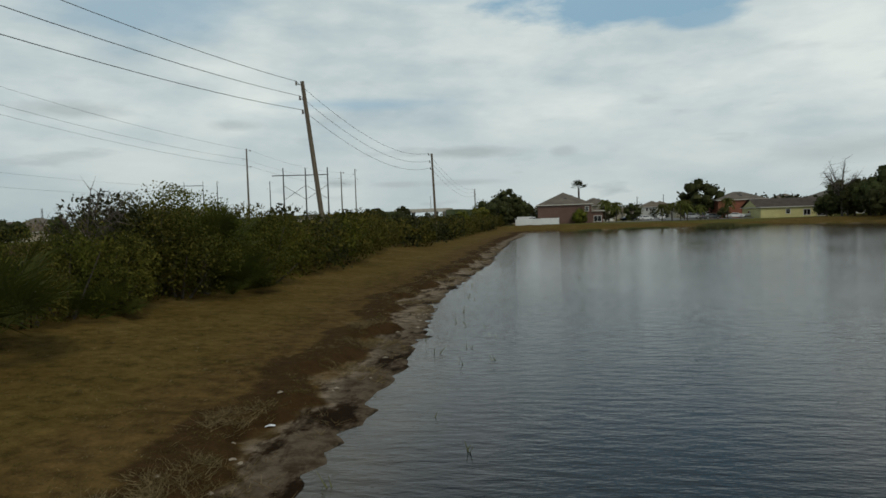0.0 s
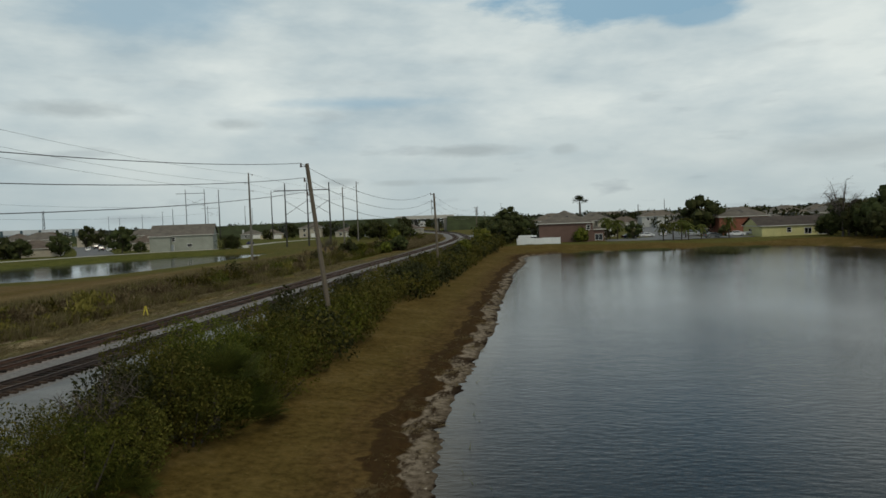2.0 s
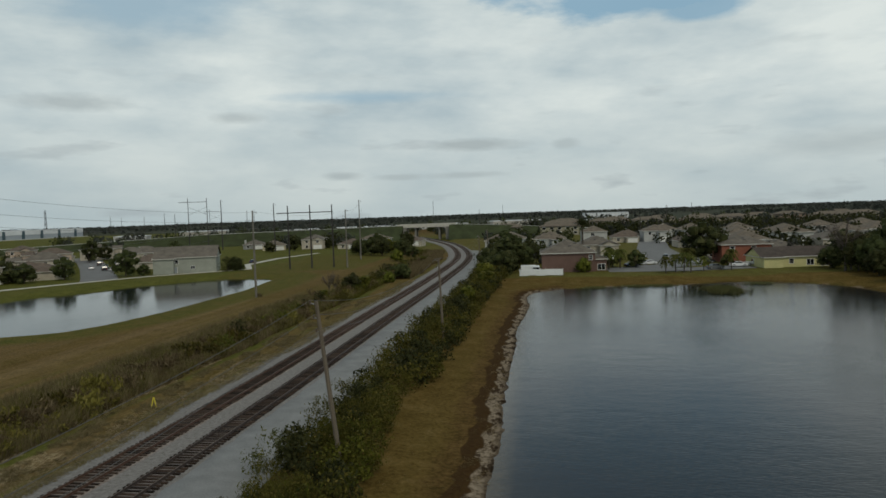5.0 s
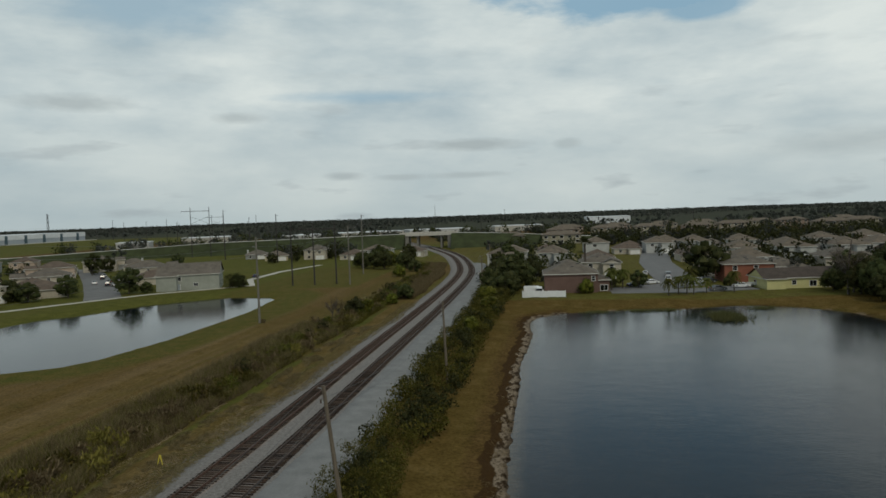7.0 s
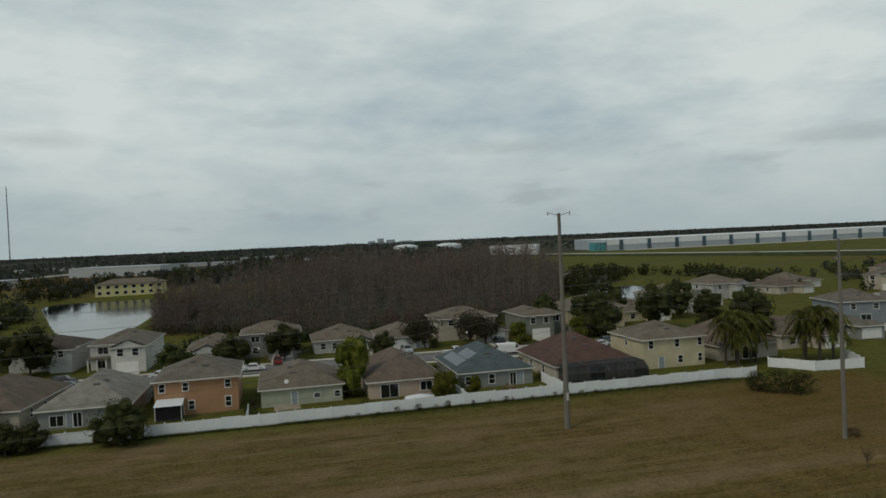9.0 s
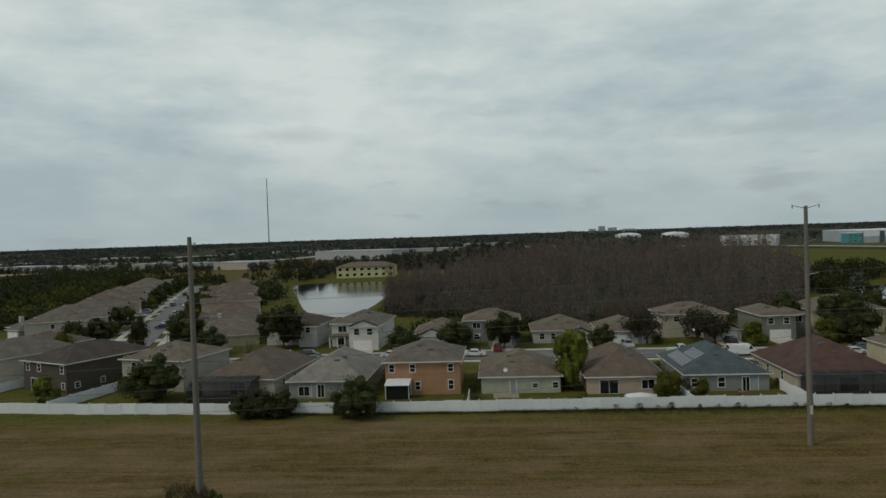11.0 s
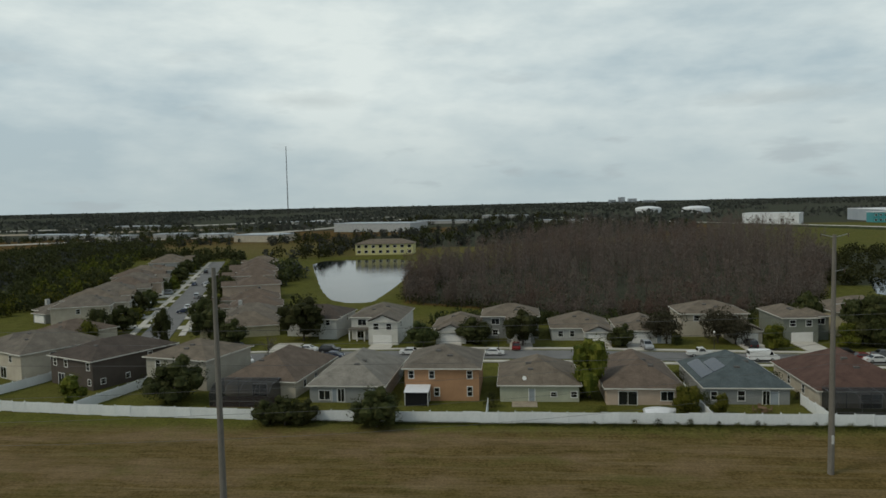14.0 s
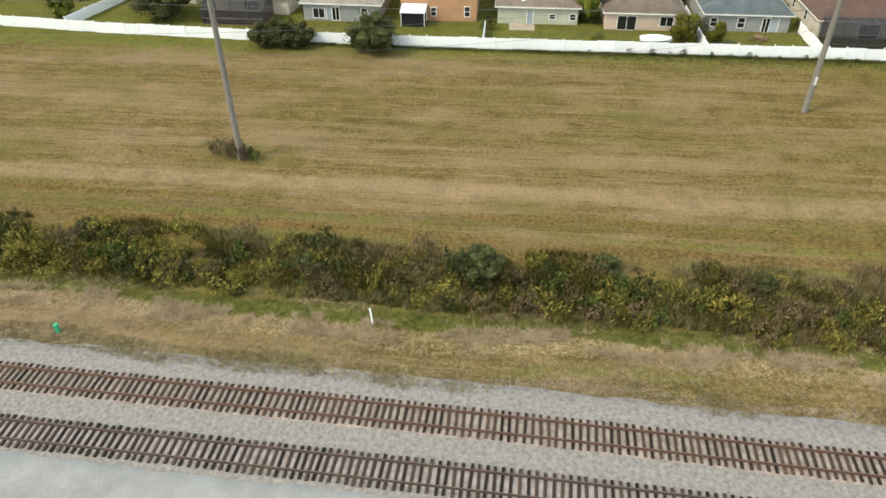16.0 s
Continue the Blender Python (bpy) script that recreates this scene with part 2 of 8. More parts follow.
    dry = n.mix(n.math("MULTIPLY", track, n.range(mid, 0.3, 0.6, 0.35, 0.8)), dry, (0.240, 0.172, 0.108))
    rut = n.range(n.math("ABSOLUTE", n.math("ADD", across, 57.6)), 0.2, 1.4, 1.0, 0.0)
    dry = n.mix(n.math("MULTIPLY", rut, n.range(mid, 0.36, 0.58, 0.15, 0.75)), dry, (0.074, 0.066, 0.022))
    golden = n.mix(n.range(f, 0.38, 0.64), (0.078, 0.051, 0.012), (0.190, 0.128, 0.040))
    dry = n.mix(n.math("MULTIPLY", n.range(n.math("ADD", at.outputs[1], n.math("MULTIPLY", bend, 5.0)), 15.0, 75.0, 0.3, 1.0), 0.6), dry, golden)
    lawn = n.mix(n.range(f, 0.36, 0.66), (0.060, 0.063, 0.014), (0.136, 0.134, 0.032))
    lawn = n.mix(n.math("MULTIPLY", n.range(big, 0.5, 0.68), 0.45), lawn, (0.125, 0.105, 0.034))
    mud = n.mix(n.range(f, 0.44, 0.58), (0.026, 0.018, 0.011), (0.21, 0.165, 0.11))
    col = n.mix(n.range(n.math("ADD", sep.outputs[0], n.math("MULTIPLY", n.math("SUBTRACT", mid, 0.5), 0.9)), 0.25, 0.75), dry, lawn)
    brown = n.mix(n.range(f, 0.4, 0.6), (0.056, 0.032, 0.010), (0.150, 0.096, 0.034))
    col = n.mix(n.range(n.math("ADD", sep.outputs[2], n.math("MULTIPLY", n.math("SUBTRACT", mid, 0.5), 1.0)), 0.3, 0.75), col, brown)
    col = n.mix(n.range(n.math("ADD", sep.outputs[1], n.math("MULTIPLY", n.math("SUBTRACT", f, 0.5), 1.6)), 0.35, 0.6), col, mud)
    bank = n.add("ShaderNodeAttribute")
    bank.attribute_name = "bank"
    bs = n.add("ShaderNodeSeparateColor")
    n.link(bank.outputs["Color"], bs.inputs[0])
    jig = n.math("SUBTRACT", mid, 0.5)
    turf_at = n.add("ShaderNodeAttribute")
    turf_at.attribute_name = "turf"
    turf = n.mix(n.range(f, 0.36, 0.64), (0.074, 0.049, 0.013), (0.156, 0.104, 0.032))
    turf = n.mix(n.math("MULTIPLY", n.range(big, 0.46, 0.62), 0.4), turf, (0.088, 0.066, 0.016))
    turf = n.mix(n.math("MULTIPLY", n.range(mid, 0.55, 0.68), 0.35), turf, (0.165, 0.120, 0.050))
    col = n.mix(turf_at.outputs["Fac"], col, turf)
    russet = n.mix(n.range(f, 0.38, 0.62), (0.054, 0.032, 0.011), (0.130, 0.080, 0.028))
    col = n.mix(n.math("MULTIPLY", n.range(n.math("ADD", bs.outputs[2], n.math("MULTIPLY", jig, 1.5)), 0.3, 0.9), 0.85), col, russet)
    sand = n.mix(n.range(fine, 0.36, 0.6), (0.135, 0.100, 0.066), (0.27, 0.215, 0.155))
    wrack = n.noise(n.mapped(tc, (1.3, 0.5, 1)), 0.9, 5, 0.7)
    sand = n.mix(n.range(wrack, 0.49, 0.57), sand, n.mix(fine, (0.020, 0.012, 0.007), (0.066, 0.042, 0.022)))
    col = n.mix(n.range(n.math("ADD", bs.outputs[0], n.math("MULTIPLY", jig, 0.7)), 0.4, 0.6), col, sand)
    col = n.mix(n.range(n.math("ADD", bs.outputs[1], n.math("MULTIPLY", jig, 0.9)), 0.45, 0.75), col, n.mix(fine, (0.026, 0.015, 0.006), (0.075, 0.042, 0.016)))
    col = n.mix(n.math("MULTIPLY", bank.outputs["Alpha"], 0.8), col, n.mix(1.0, col, (0.30, 0.27, 0.25), "MULTIPLY"))
    col = n.mix(n.range(blade, 0.3, 0.7, 0.0, 0.45), col, n.mix(1.0, col, (0.4, 0.4, 0.4), "MULTIPLY"))
    col = n.mix(n.range(fine, 0.36, 0.50, 0.38, 0.0), col, n.mix(1.0, col, (0.5, 0.52, 0.45), "MULTIPLY"))
    col = n.mix(n.range(fine, 0.54, 0.70, 0.0, 0.25), col, n.mix(1.0, col, (1.5, 1.45, 1.45), "MULTIPLY"))
    # dark green-grey tree-cover tone laid into the ground colour
    tree_cover = n.mix(n.range(f, 0.4, 0.6), (0.034, 0.038, 0.026), (0.058, 0.060, 0.042))
    col = n.mix(n.range(n.math("ADD", kind.outputs["Alpha"], n.math("MULTIPLY", n.math("SUBTRACT", mid, 0.5), 0.5)), 0.3, 0.7), col, tree_cover)
    n.link(col, p.inputs["Base Color"])
    p.inputs["Roughness"].default_value = 0.95
    p.inputs["Specular IOR Level"].default_value = 0.02
    b = n.add("ShaderNodeBump")
    b.inputs["Strength"].default_value = 0.5
    b.inputs["Distance"].default_value = 0.12
    n.link(n.math("ADD", n.math("MULTIPLY", blade, 0.4), fine), b.inputs["Height"])
    n.link(b.outputs[0], p.inputs["Normal"])
    return m


def glass_material(name, tint):
    m = bpy.data.materials.new(name)
    m.use_nodes = True
    n = Nodes(m.node_tree)
    p = n.add("ShaderNodeBsdfPrincipled")
    out = n.add("ShaderNodeOutputMaterial")
    n.link(p.outputs[0], out.inputs[0])
    p.inputs["Base Color"].default_value = (*tint, 1)
    p.inputs["Roughness"].default_value = 0.06
    p.inputs["Specular IOR Level"].default_value = 0.6
    return m


def mesh_screen_material():
    """Dark insect-screen netting, half open."""
    m = bpy.data.materials.new("screen_netting")
    m.use_nodes = True
    n = Nodes(m.node_tree)
    p = n.add("ShaderNodeBsdfPrincipled")
    t = n.add("ShaderNodeBsdfTransparent")
    mx = n.add("ShaderNodeMixShader")
    out = n.add("ShaderNodeOutputMaterial")
    p.inputs["Base Color"].default_value = (0.012, 0.013, 0.014, 1)
    p.inputs["Roughness"].default_value = 0.9
    mx.inputs[0].default_value = 0.72
    n.link(t.outputs[0], mx.inputs[1])
    n.link(p.outputs[0], mx.inputs[2])
    n.link(mx.outputs[0], out.inputs[0])
    return m


M_WATER, M_CALM, M_GROUND = water_material("lake_water", 0.34), water_material("pond_water", 0.10), ground_material()
M_GLASS = glass_material("dark_window_glass", (0.012, 0.014, 0.016))
M_CARGLASS = glass_material("car_glass", (0.01, 0.012, 0.014))
M_SCREEN = mesh_screen_material()
M_BALLAST = surface("ballast_stone", (0.110, 0.100, 0.091), (0.255, 0.236, 0.218), 3.0, 0.95, 1.0, 7)
M_GRAVEL = surface("limestone_gravel", (0.150, 0.150, 0.147), (0.225, 0.224, 0.218), 0.5, 0.95, 0.5, 14)
M_STAINED = surface("rust_stained_ballast", (0.12, 0.092, 0.076), (0.29, 0.245, 0.215), 2.0, 0.95, 0.9, 8)
M_DUST = surface("pinkish_ballast_dust", (0.15, 0.125, 0.115), (0.30, 0.265, 0.25), 2.0, 0.95, 0.9, 8)
M_TIE = surface("creosoted_wood", (0.013, 0.009, 0.007), (0.052, 0.034, 0.024), 1.2, 0.9, 0.4, 12, vary=0.75, stretch=(1, 5, 1))
M_RUST = surface("rusty_rail_steel", (0.052, 0.024, 0.014), (0.105, 0.050, 0.029), 3, 0.7, 0.15, 8, metal=0.3)
M_DARKRAIL = surface("dark_rail_steel", (0.030, 0.020, 0.016), (0.062, 0.042, 0.034), 3, 0.7, 0.15, 8, metal=0.3)
M_RAILTOP = surface("worn_rail_steel", (0.10, 0.065, 0.045), (0.18, 0.12, 0.09), 1, 0.5, 0.05, 8, metal=0.7)
M_ASPHALT = surface("grey_asphalt", (0.120, 0.118, 0.116), (0.175, 0.172, 0.168), 0.25, 0.9, 0.2, 40)
M_CONCRETE = surface("pale_concrete", (0.36, 0.34, 0.30), (0.50, 0.47, 0.42), 0.4, 0.9, 0.15, 15)
M_VINYL = surface("white_vinyl", (0.60, 0.62, 0.62), (0.74, 0.75, 0.75), 0.7, 0.45, 0.04, 8, vary=0.05)
M_TRIM = surface("white_trim_paint", (0.62, 0.61, 0.58), (0.74, 0.73, 0.70), 1.0, 0.5, 0.03, 8)
M_POLE = surface("grey_spun_concrete", (0.115, 0.105, 0.09), (0.19, 0.175, 0.15), 0.6, 0.85, 0.15, 18, stretch=(1, 1, 0.2))
M_WOODPOLE = surface("weathered_pole_wood", (0.085, 0.068, 0.050), (0.17, 0.14, 0.105), 1.5, 0.9, 0.3, 9, stretch=(4, 4, 0.3))
M_DARKPOLE = surface("dark_steel_pole", (0.018, 0.015, 0.013), (0.040, 0.034, 0.030), 1.0, 0.8, 0.1, 9)
M_STEEL = surface("galvanised_steel", (0.22, 0.23, 0.24), (0.34, 0.35, 0.36), 2, 0.5, 0.05, 8, metal=0.6)
M_WIRE = surface("aluminium_cable", (0.06, 0.06, 0.06), (0.10, 0.10, 0.10), 2, 0.6, 0.0)
M_INSUL = surface("brown_insulator", (0.05, 0.03, 0.02), (0.09, 0.06, 0.04), 4, 0.3, 0.0)
M_YELLOW = surface("yellow_guard_plastic", (0.62, 0.50, 0.03), (0.74, 0.62, 0.06), 2, 0.5, 0.03)
M_GREENPL = surface("green_plastic", (0.01, 0.20, 0.09), (0.02, 0.28, 0.13), 2, 0.5, 0.03)
M_TYRE = surface("tyre_rubber", (0.015, 0.015, 0.015), (0.03, 0.03, 0.03), 5, 0.8, 0.05)
M_RIM = surface("alloy_rim", (0.35, 0.35, 0.36), (0.5, 0.5, 0.5), 5, 0.35, 0.0, metal=0.8)
M_LIGHTRED = surface("tail_light_plastic", (0.25, 0.01, 0.01), (0.35, 0.02, 0.02), 5, 0.25, 0.0)
M_LIGHTCLR = surface("headlight_plastic", (0.5, 0.5, 0.5), (0.65, 0.65, 0.65), 5, 0.15, 0.0)
M_BARK = surface("tree_bark", (0.045, 0.036, 0.028), (0.10, 0.085, 0.068), 2.0, 0.95, 0.5, 8, stretch=(3, 3, 0.5))
M_GREYBARK = surface("grey_cypress_bark", (0.050, 0.042, 0.037), (0.100, 0.086, 0.076), 1.0, 0.95, 0.4, 8, vary=0.3, island=True, stretch=(3, 3, 0.5))
M_TWIG = surface("bare_brown_twigs", (0.128, 0.116, 0.102), (0.098, 0.058, 0.043), 0.018, 0.95, 0.0, 9, vary=0.3, island=True)
M_LEAF_DARK = leaf_material("dark_oak_leaves", (0.029, 0.035, 0.012), (0.047, 0.053, 0.018), (0.070, 0.072, 0.027), 0.2, 0.3)
M_LEAF_SHRUB = leaf_material("shrub_leaves", (0.040, 0.048, 0.007), (0.092, 0.096, 0.013), (0.135, 0.128, 0.025), 0.2, 0.4)
M_LEAF_MIX = leaf_material("olive_shrub_leaves", (0.047, 0.048, 0.009), (0.092, 0.086, 0.015), (0.140, 0.115, 0.028), 0.2, 0.4)
M_LEAF_YELLOW = leaf_material("yellowing_vine_leaves", (0.105, 0.096, 0.020), (0.195, 0.172, 0.038), (0.280, 0.240, 0.065))
M_LEAF_FRESH = leaf_material("fresh_green_leaves", (0.040, 0.058, 0.014), (0.075, 0.098, 0.024), (0.13, 0.145, 0.040))
M_LEAF_BROWN = leaf_material("dry_brown_leaves", (0.075, 0.052, 0.028), (0.13, 0.095, 0.05), (0.20, 0.155, 0.09))
M_LEAF_PALM = leaf_material("palmetto_fronds", (0.045, 0.054, 0.010), (0.085, 0.092, 0.018), (0.15, 0.135, 0.045), 0.25, 0.4)
M_STRAW = leaf_material("straw_grass", (0.20, 0.150, 0.078), (0.31, 0.245, 0.135), (0.42, 0.345, 0.21))
M_DULLSTRAW = leaf_material("dull_straw", (0.11, 0.078, 0.036), (0.18, 0.130, 0.066), (0.26, 0.20, 0.11))
M_GRASSBLADE = leaf_material("green_grass_blades", (0.055, 0.052, 0.012), (0.085, 0.078, 0.020), (0.14, 0.11, 0.036))
M_GREENBLADE = leaf_material("verge_grass_blades", (0.060, 0.080, 0.018), (0.105, 0.125, 0.030), (0.16, 0.16, 0.05))
M_THINLEAF = leaf_material("sparse_grey_green_leaves", (0.045, 0.042, 0.026), (0.062, 0.056, 0.034), (0.085, 0.076, 0.048), 0.25, 0.3)
M_PALESTRAW = leaf_material("pale_straw_grass", (0.36, 0.285, 0.165), (0.50, 0.41, 0.25), (0.62, 0.53, 0.36), 0.3, 0.4)
M_STALK = leaf_material("dry_weed_stalks", (0.115, 0.090, 0.042), (0.175, 0.140, 0.070), (0.25, 0.205, 0.11))
# distance haze put into the base colour: greyer, paler, low-contrast leaves
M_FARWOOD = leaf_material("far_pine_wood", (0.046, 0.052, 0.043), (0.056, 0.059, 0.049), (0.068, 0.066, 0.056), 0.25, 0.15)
M_REED = leaf_material("pond_reeds", (0.075, 0.085, 0.030), (0.12, 0.12, 0.045), (0.17, 0.15, 0.07))
M_SOLAR = surface("solar_panel_glass", (0.012, 0.016, 0.03), (0.02, 0.026, 0.045), 2, 0.15, 0.0)
M_TARP = surface("white_tarp", (0.55, 0.56, 0.58), (0.68, 0.68, 0.70), 1.5, 0.6, 0.1)
M_METALROOF = surface("pale_metal_roof", (0.52, 0.53, 0.54), (0.66, 0.67, 0.68), 0.02, 0.5, 0.02)
M_BLUEPANEL = surface("blue_cladding", (0.030, 0.062, 0.080), (0.045, 0.082, 0.10), 0.05, 0.5, 0.02)
M_GREYPANEL = surface("grey_cladding", (0.28, 0.31, 0.34), (0.36, 0.39, 0.42), 0.03, 0.55, 0.02)
M_TEAL = surface("teal_cladding", (0.03, 0.20, 0.22), (0.05, 0.26, 0.28), 0.05, 0.5, 0.02)
M_PAVER = surface("red_brown_pavers", (0.10, 0.065, 0.05), (0.18, 0.12, 0.10), 1.0, 0.85, 0.2, 8)
M_DIRT = surface("bare_sandy_soil", (0.20, 0.165, 0.12), (0.34, 0.29, 0.22), 0.4, 0.95, 0.4, 10)

PAINT = {}


def paint(name, c, k=0.16, rough=0.85, scale=0.4):
    """House paint, shingle or car paint of one colour, weathered by k."""
    if name not in PAINT:
        lo, hi = tuple(v * (1 - k) for v in c), tuple(min(1, v * (1 + k)) for v in c)
        PAINT[name] = surface(name, lo, hi, scale, rough, 0.12 if rough > 0.5 else 0.0, 18)
    return PAINT[name]


def shingle(name, c):
    if name not in PAINT:
        lo, hi = tuple(v * 0.68 for v in c), tuple(v * 1.25 for v in c)
        PAINT[name] = surface(name, lo, hi, 0.5, 0.95, 0.35, 9)
    return PAINT[name]


# ---- mesh helpers ----
class Mesh:
    """Collects vertices and faces of one part."""

    def __init__(self):
        self.v, self.f = [], []

    def poly(self, *pts):
        k = len(self.v)
        self.v += [tuple(p) for p in pts]
        self.f.append(tuple(range(k, k + len(pts))))
        return self

    def box(self, x0, x1, y0, y1, z0, z1):
        k = len(self.v)
        self.v += [(x, y, z) for z in (z0, z1) for x, y in ((x0, y0), (x1, y0), (x1, y1), (x0, y1))]
        self.f += [tuple(k + i for i in q) for q in ((3, 2, 1, 0), (4, 5, 6, 7), (0, 1, 5, 4), (1, 2, 6, 5), (2, 3, 7, 6), (3, 0, 4, 7))]
        return self

    def chamfered(self, x0, x1, y0, y1, z0, z1, b):
        """A box whose upper edge is bevelled."""
        self.box(x0, x1, y0, y1, z0, z1 - b)
        self.f.pop(-5)
        k = len(self.v)
        self.v += [(x, y, z1) for x, y in ((x0 + b, y0 + b), (x1 - b, y0 + b), (x1 - b, y1 - b), (x0 + b, y1 - b))]
        j = k - 4
        self.f += [(j, j + 1, k + 1, k), (j + 1, j + 2, k + 2, k + 1), (j + 2, j + 3, k + 3, k + 2), (j + 3, j, k, k + 3), (k, k + 1, k + 2, k + 3)]
        return self

    def tube(self, a, b, r0, r1, sides=8):
        a, b = Vector(a), Vector(b)
        d = (b - a).normalized()
        u = d.cross(Vector((0, 0, 1)) if abs(d.z) < 0.9 else Vector((1, 0, 0))).normalized()
        w = d.cross(u)
        k = len(self.v)
        for c, r in ((a, r0), (b, r1)):
            for i in range(sides):
                t = 2 * math.pi * i / sides
                self.v.append(tuple(c + r * (math.cos(t) * u + math.sin(t) * w)))
        for i in range(sides):
            j = (i + 1) % sides
            self.f.append((k + i, k + j, k + sides + j, k + sides + i))
        self.f.append(tuple(k + i for i in reversed(range(sides))))
        self.f.append(tuple(k + sides + i for i in range(sides)))
        return self

    def data(self, name, material, smooth=False):
        me = bpy.data.meshes.new(name)
        me.from_pydata(self.v, [], self.f)
        me.materials.append(material)
        if smooth:
            me.shade_smooth()
        me.update()
        return me


def array_mesh(name, verts, quads, material):
    me = bpy.data.meshes.new(name)
    verts, quads = np.asarray(verts, np.float32), np.asarray(quads, np.int32)
    n, k = quads.shape
    me.vertices.add(len(verts))
    me.vertices.foreach_set("co", verts.ravel())
    me.loops.add(n * k)
    me.loops.foreach_set("vertex_index", quads.ravel())
    me.polygons.add(n)
    me.polygons.foreach_set("loop_start", np.arange(0, n * k, k, dtype=np.int32))
    me.update(calc_edges=True)
    me.materials.append(material)
    return me


KIDS = {}


def part(name, mesh, material, parent, label="", smooth=False):
    ob = new(name, mesh.data(name, material, smooth) if isinstance(mesh, Mesh) else mesh)
    ob.parent = parent
    KIDS.setdefault(parent, []).append(ob)
    if label:
        ob["label"] = label
    return ob


def clone(ob, m):
    """As copy_thing(), by the list of parts kept in KIDS, which is quicker in a large scene."""
    def twin(o, parent):
        c = o.copy()
        scene.collection.objects.link(c)
        if parent is not None:
            c.parent = parent
            c.matrix_parent_inverse = o.matrix_parent_inverse
        for k in KIDS.get(o, ()):
            twin(k, c)
        return c

    c = twin(ob, None)
    c.matrix_basis = m
    return c


def thing(name, label, category, m=None, group="", kind=""):
    ob = new(name)
    if m is not None:
        ob.matrix_basis = m
    return tagged(ob, label, category, group, kind)


def setting(name, mesh, material, label, category):
    ob = new(name, mesh.data(name, material) if isinstance(mesh, Mesh) else mesh)
    return tagged(ob, label, category, kind="structure")


def leaf_arrays(pts, size, rng, aspect=0.5, droop=0.0, upward=0.0):
    """A small rhombic leaf at each point, turned at random."""
    n = len(pts)
    d = rng.normal(size=(n, 3))
    d[:, 2] += upward - droop
    d /= np.linalg.norm(d, axis=1)[:, None]
    s = np.cross(d, rng.normal(size=(n, 3)))
    s /= np.linalg.norm(s, axis=1)[:, None] + 1e-9
    L = size * rng.uniform(0.6, 1.3, (n, 1))
    a = pts - d * L * 0.5
    b = pts + s * L * aspect * 0.5
    c = pts + d * L * 0.5
    e = pts - s * L * aspect * 0.5
    v = np.stack([a, b, c, e], 1).reshape(-1, 3)
    q = np.arange(4 * n).reshape(n, 4)
    return v, q


def crown_points(rng, lumps, per, rx, ry, rz, lump, base=0.0, inner=0.35):
    """Points in uneven lumps that fill an ellipsoid of those radii, standing on base."""
    c = rng.normal(size=(lumps, 3))
    c /= np.linalg.norm(c, axis=1)[:, None]
    c *= rng.uniform(0.35, 1.0, (lumps, 1)) ** 0.6
    c = c * (rx, ry, rz) + (0, 0, base + rz)
    p = rng.normal(size=(lumps, per, 3))
    p /= np.linalg.norm(p, axis=2)[:, :, None]
    r = lump * rng.uniform(0.55, 1.35, (lumps, 1, 1))
    p = c[:, None] + p * r * rng.uniform(inner, 1.0, (lumps, per, 1)) ** 0.5
    p = p.reshape(-1, 3)
    return p[p[:, 2] > 0.02], c

# ---- ground and water ----
LAKE = [(-2.6, -70), (-2.5, 0), (-2.6, 10), (-2.7, 17), (-3.1, 24), (-3.7, 31), (-3.7, 38), (-3.3, 46), (-3.0, 58), (-3.2, 68), (-3.0, 82), (-3.0, 100), (-2.7, 118), (-1.2, 142), (-2.0, 157), (-0.5, 163.5),
        (6.4, 170.5), (20, 174), (33, 173.5), (47, 178.5), (53, 178), (63, 172), (68, 165), (70.2, 154), (74, 120), (86, 60), (95, 0), (90, -60), (60, -95), (10, -95)]
POND = [(-104, 112), (-122, 130), (-131, 150), (-130, 167), (-122, 177), (-116, 195), (-98, 211.5), (-84, 210), (-79.5, 204), (-77, 176), (-77.5, 139), (-79, 121), (-83, 111), (-91, 107)]
POND_FAR = [(-410, -98), (-405, -111), (-381, -111), (-340, -98), (-266, -74), (-240, -63.5), (-233, -56), (-234, -49), (-272, -48), (-305, -49), (-393, -56), (-412, -71)]
POND_SIDE = [(-236, 122), (-244, 118), (-276, 131), (-292, 138), (-300, 160), (-270, 175), (-240, 150)]
BARE_WOOD = [(-224, -36), (-212, -12), (-192, 12), (-190, 42), (-200, 74), (-224, 92), (-250, 104), (-300, 128), (-420, 150), (-520, 150), (-520, 60), (-470, 20), (-350, -12), (-300, -34), (-258, -40)]
LINE_Y = [-700, -400, -160, -34, 0, 20, 40, 60, 80, 100, 130, 160, 200, 232, 260, 282, 304, 328, 355, 381, 405, 430, 485, 600, 750]
LINE_X = [-72, -46, -34, -29.7, -28.5, -27.5, -26.5, -25.85, -25.55, -25.4, -25.1, -24.6, -24.3, -24.4, -25.1, -26.4, -28.7, -32.0, -36.3, -41.2, -46.7, -53.3, -70, -112, -175]
GAP = 4.75
BED = -0.66                   # the railway lies lower than the fields
LEVEL, POND_LEVEL = -1.5, -1.0


def smoothstep(x):
    x = np.clip(x, 0, 1)
    return x * x * (3 - 2 * x)


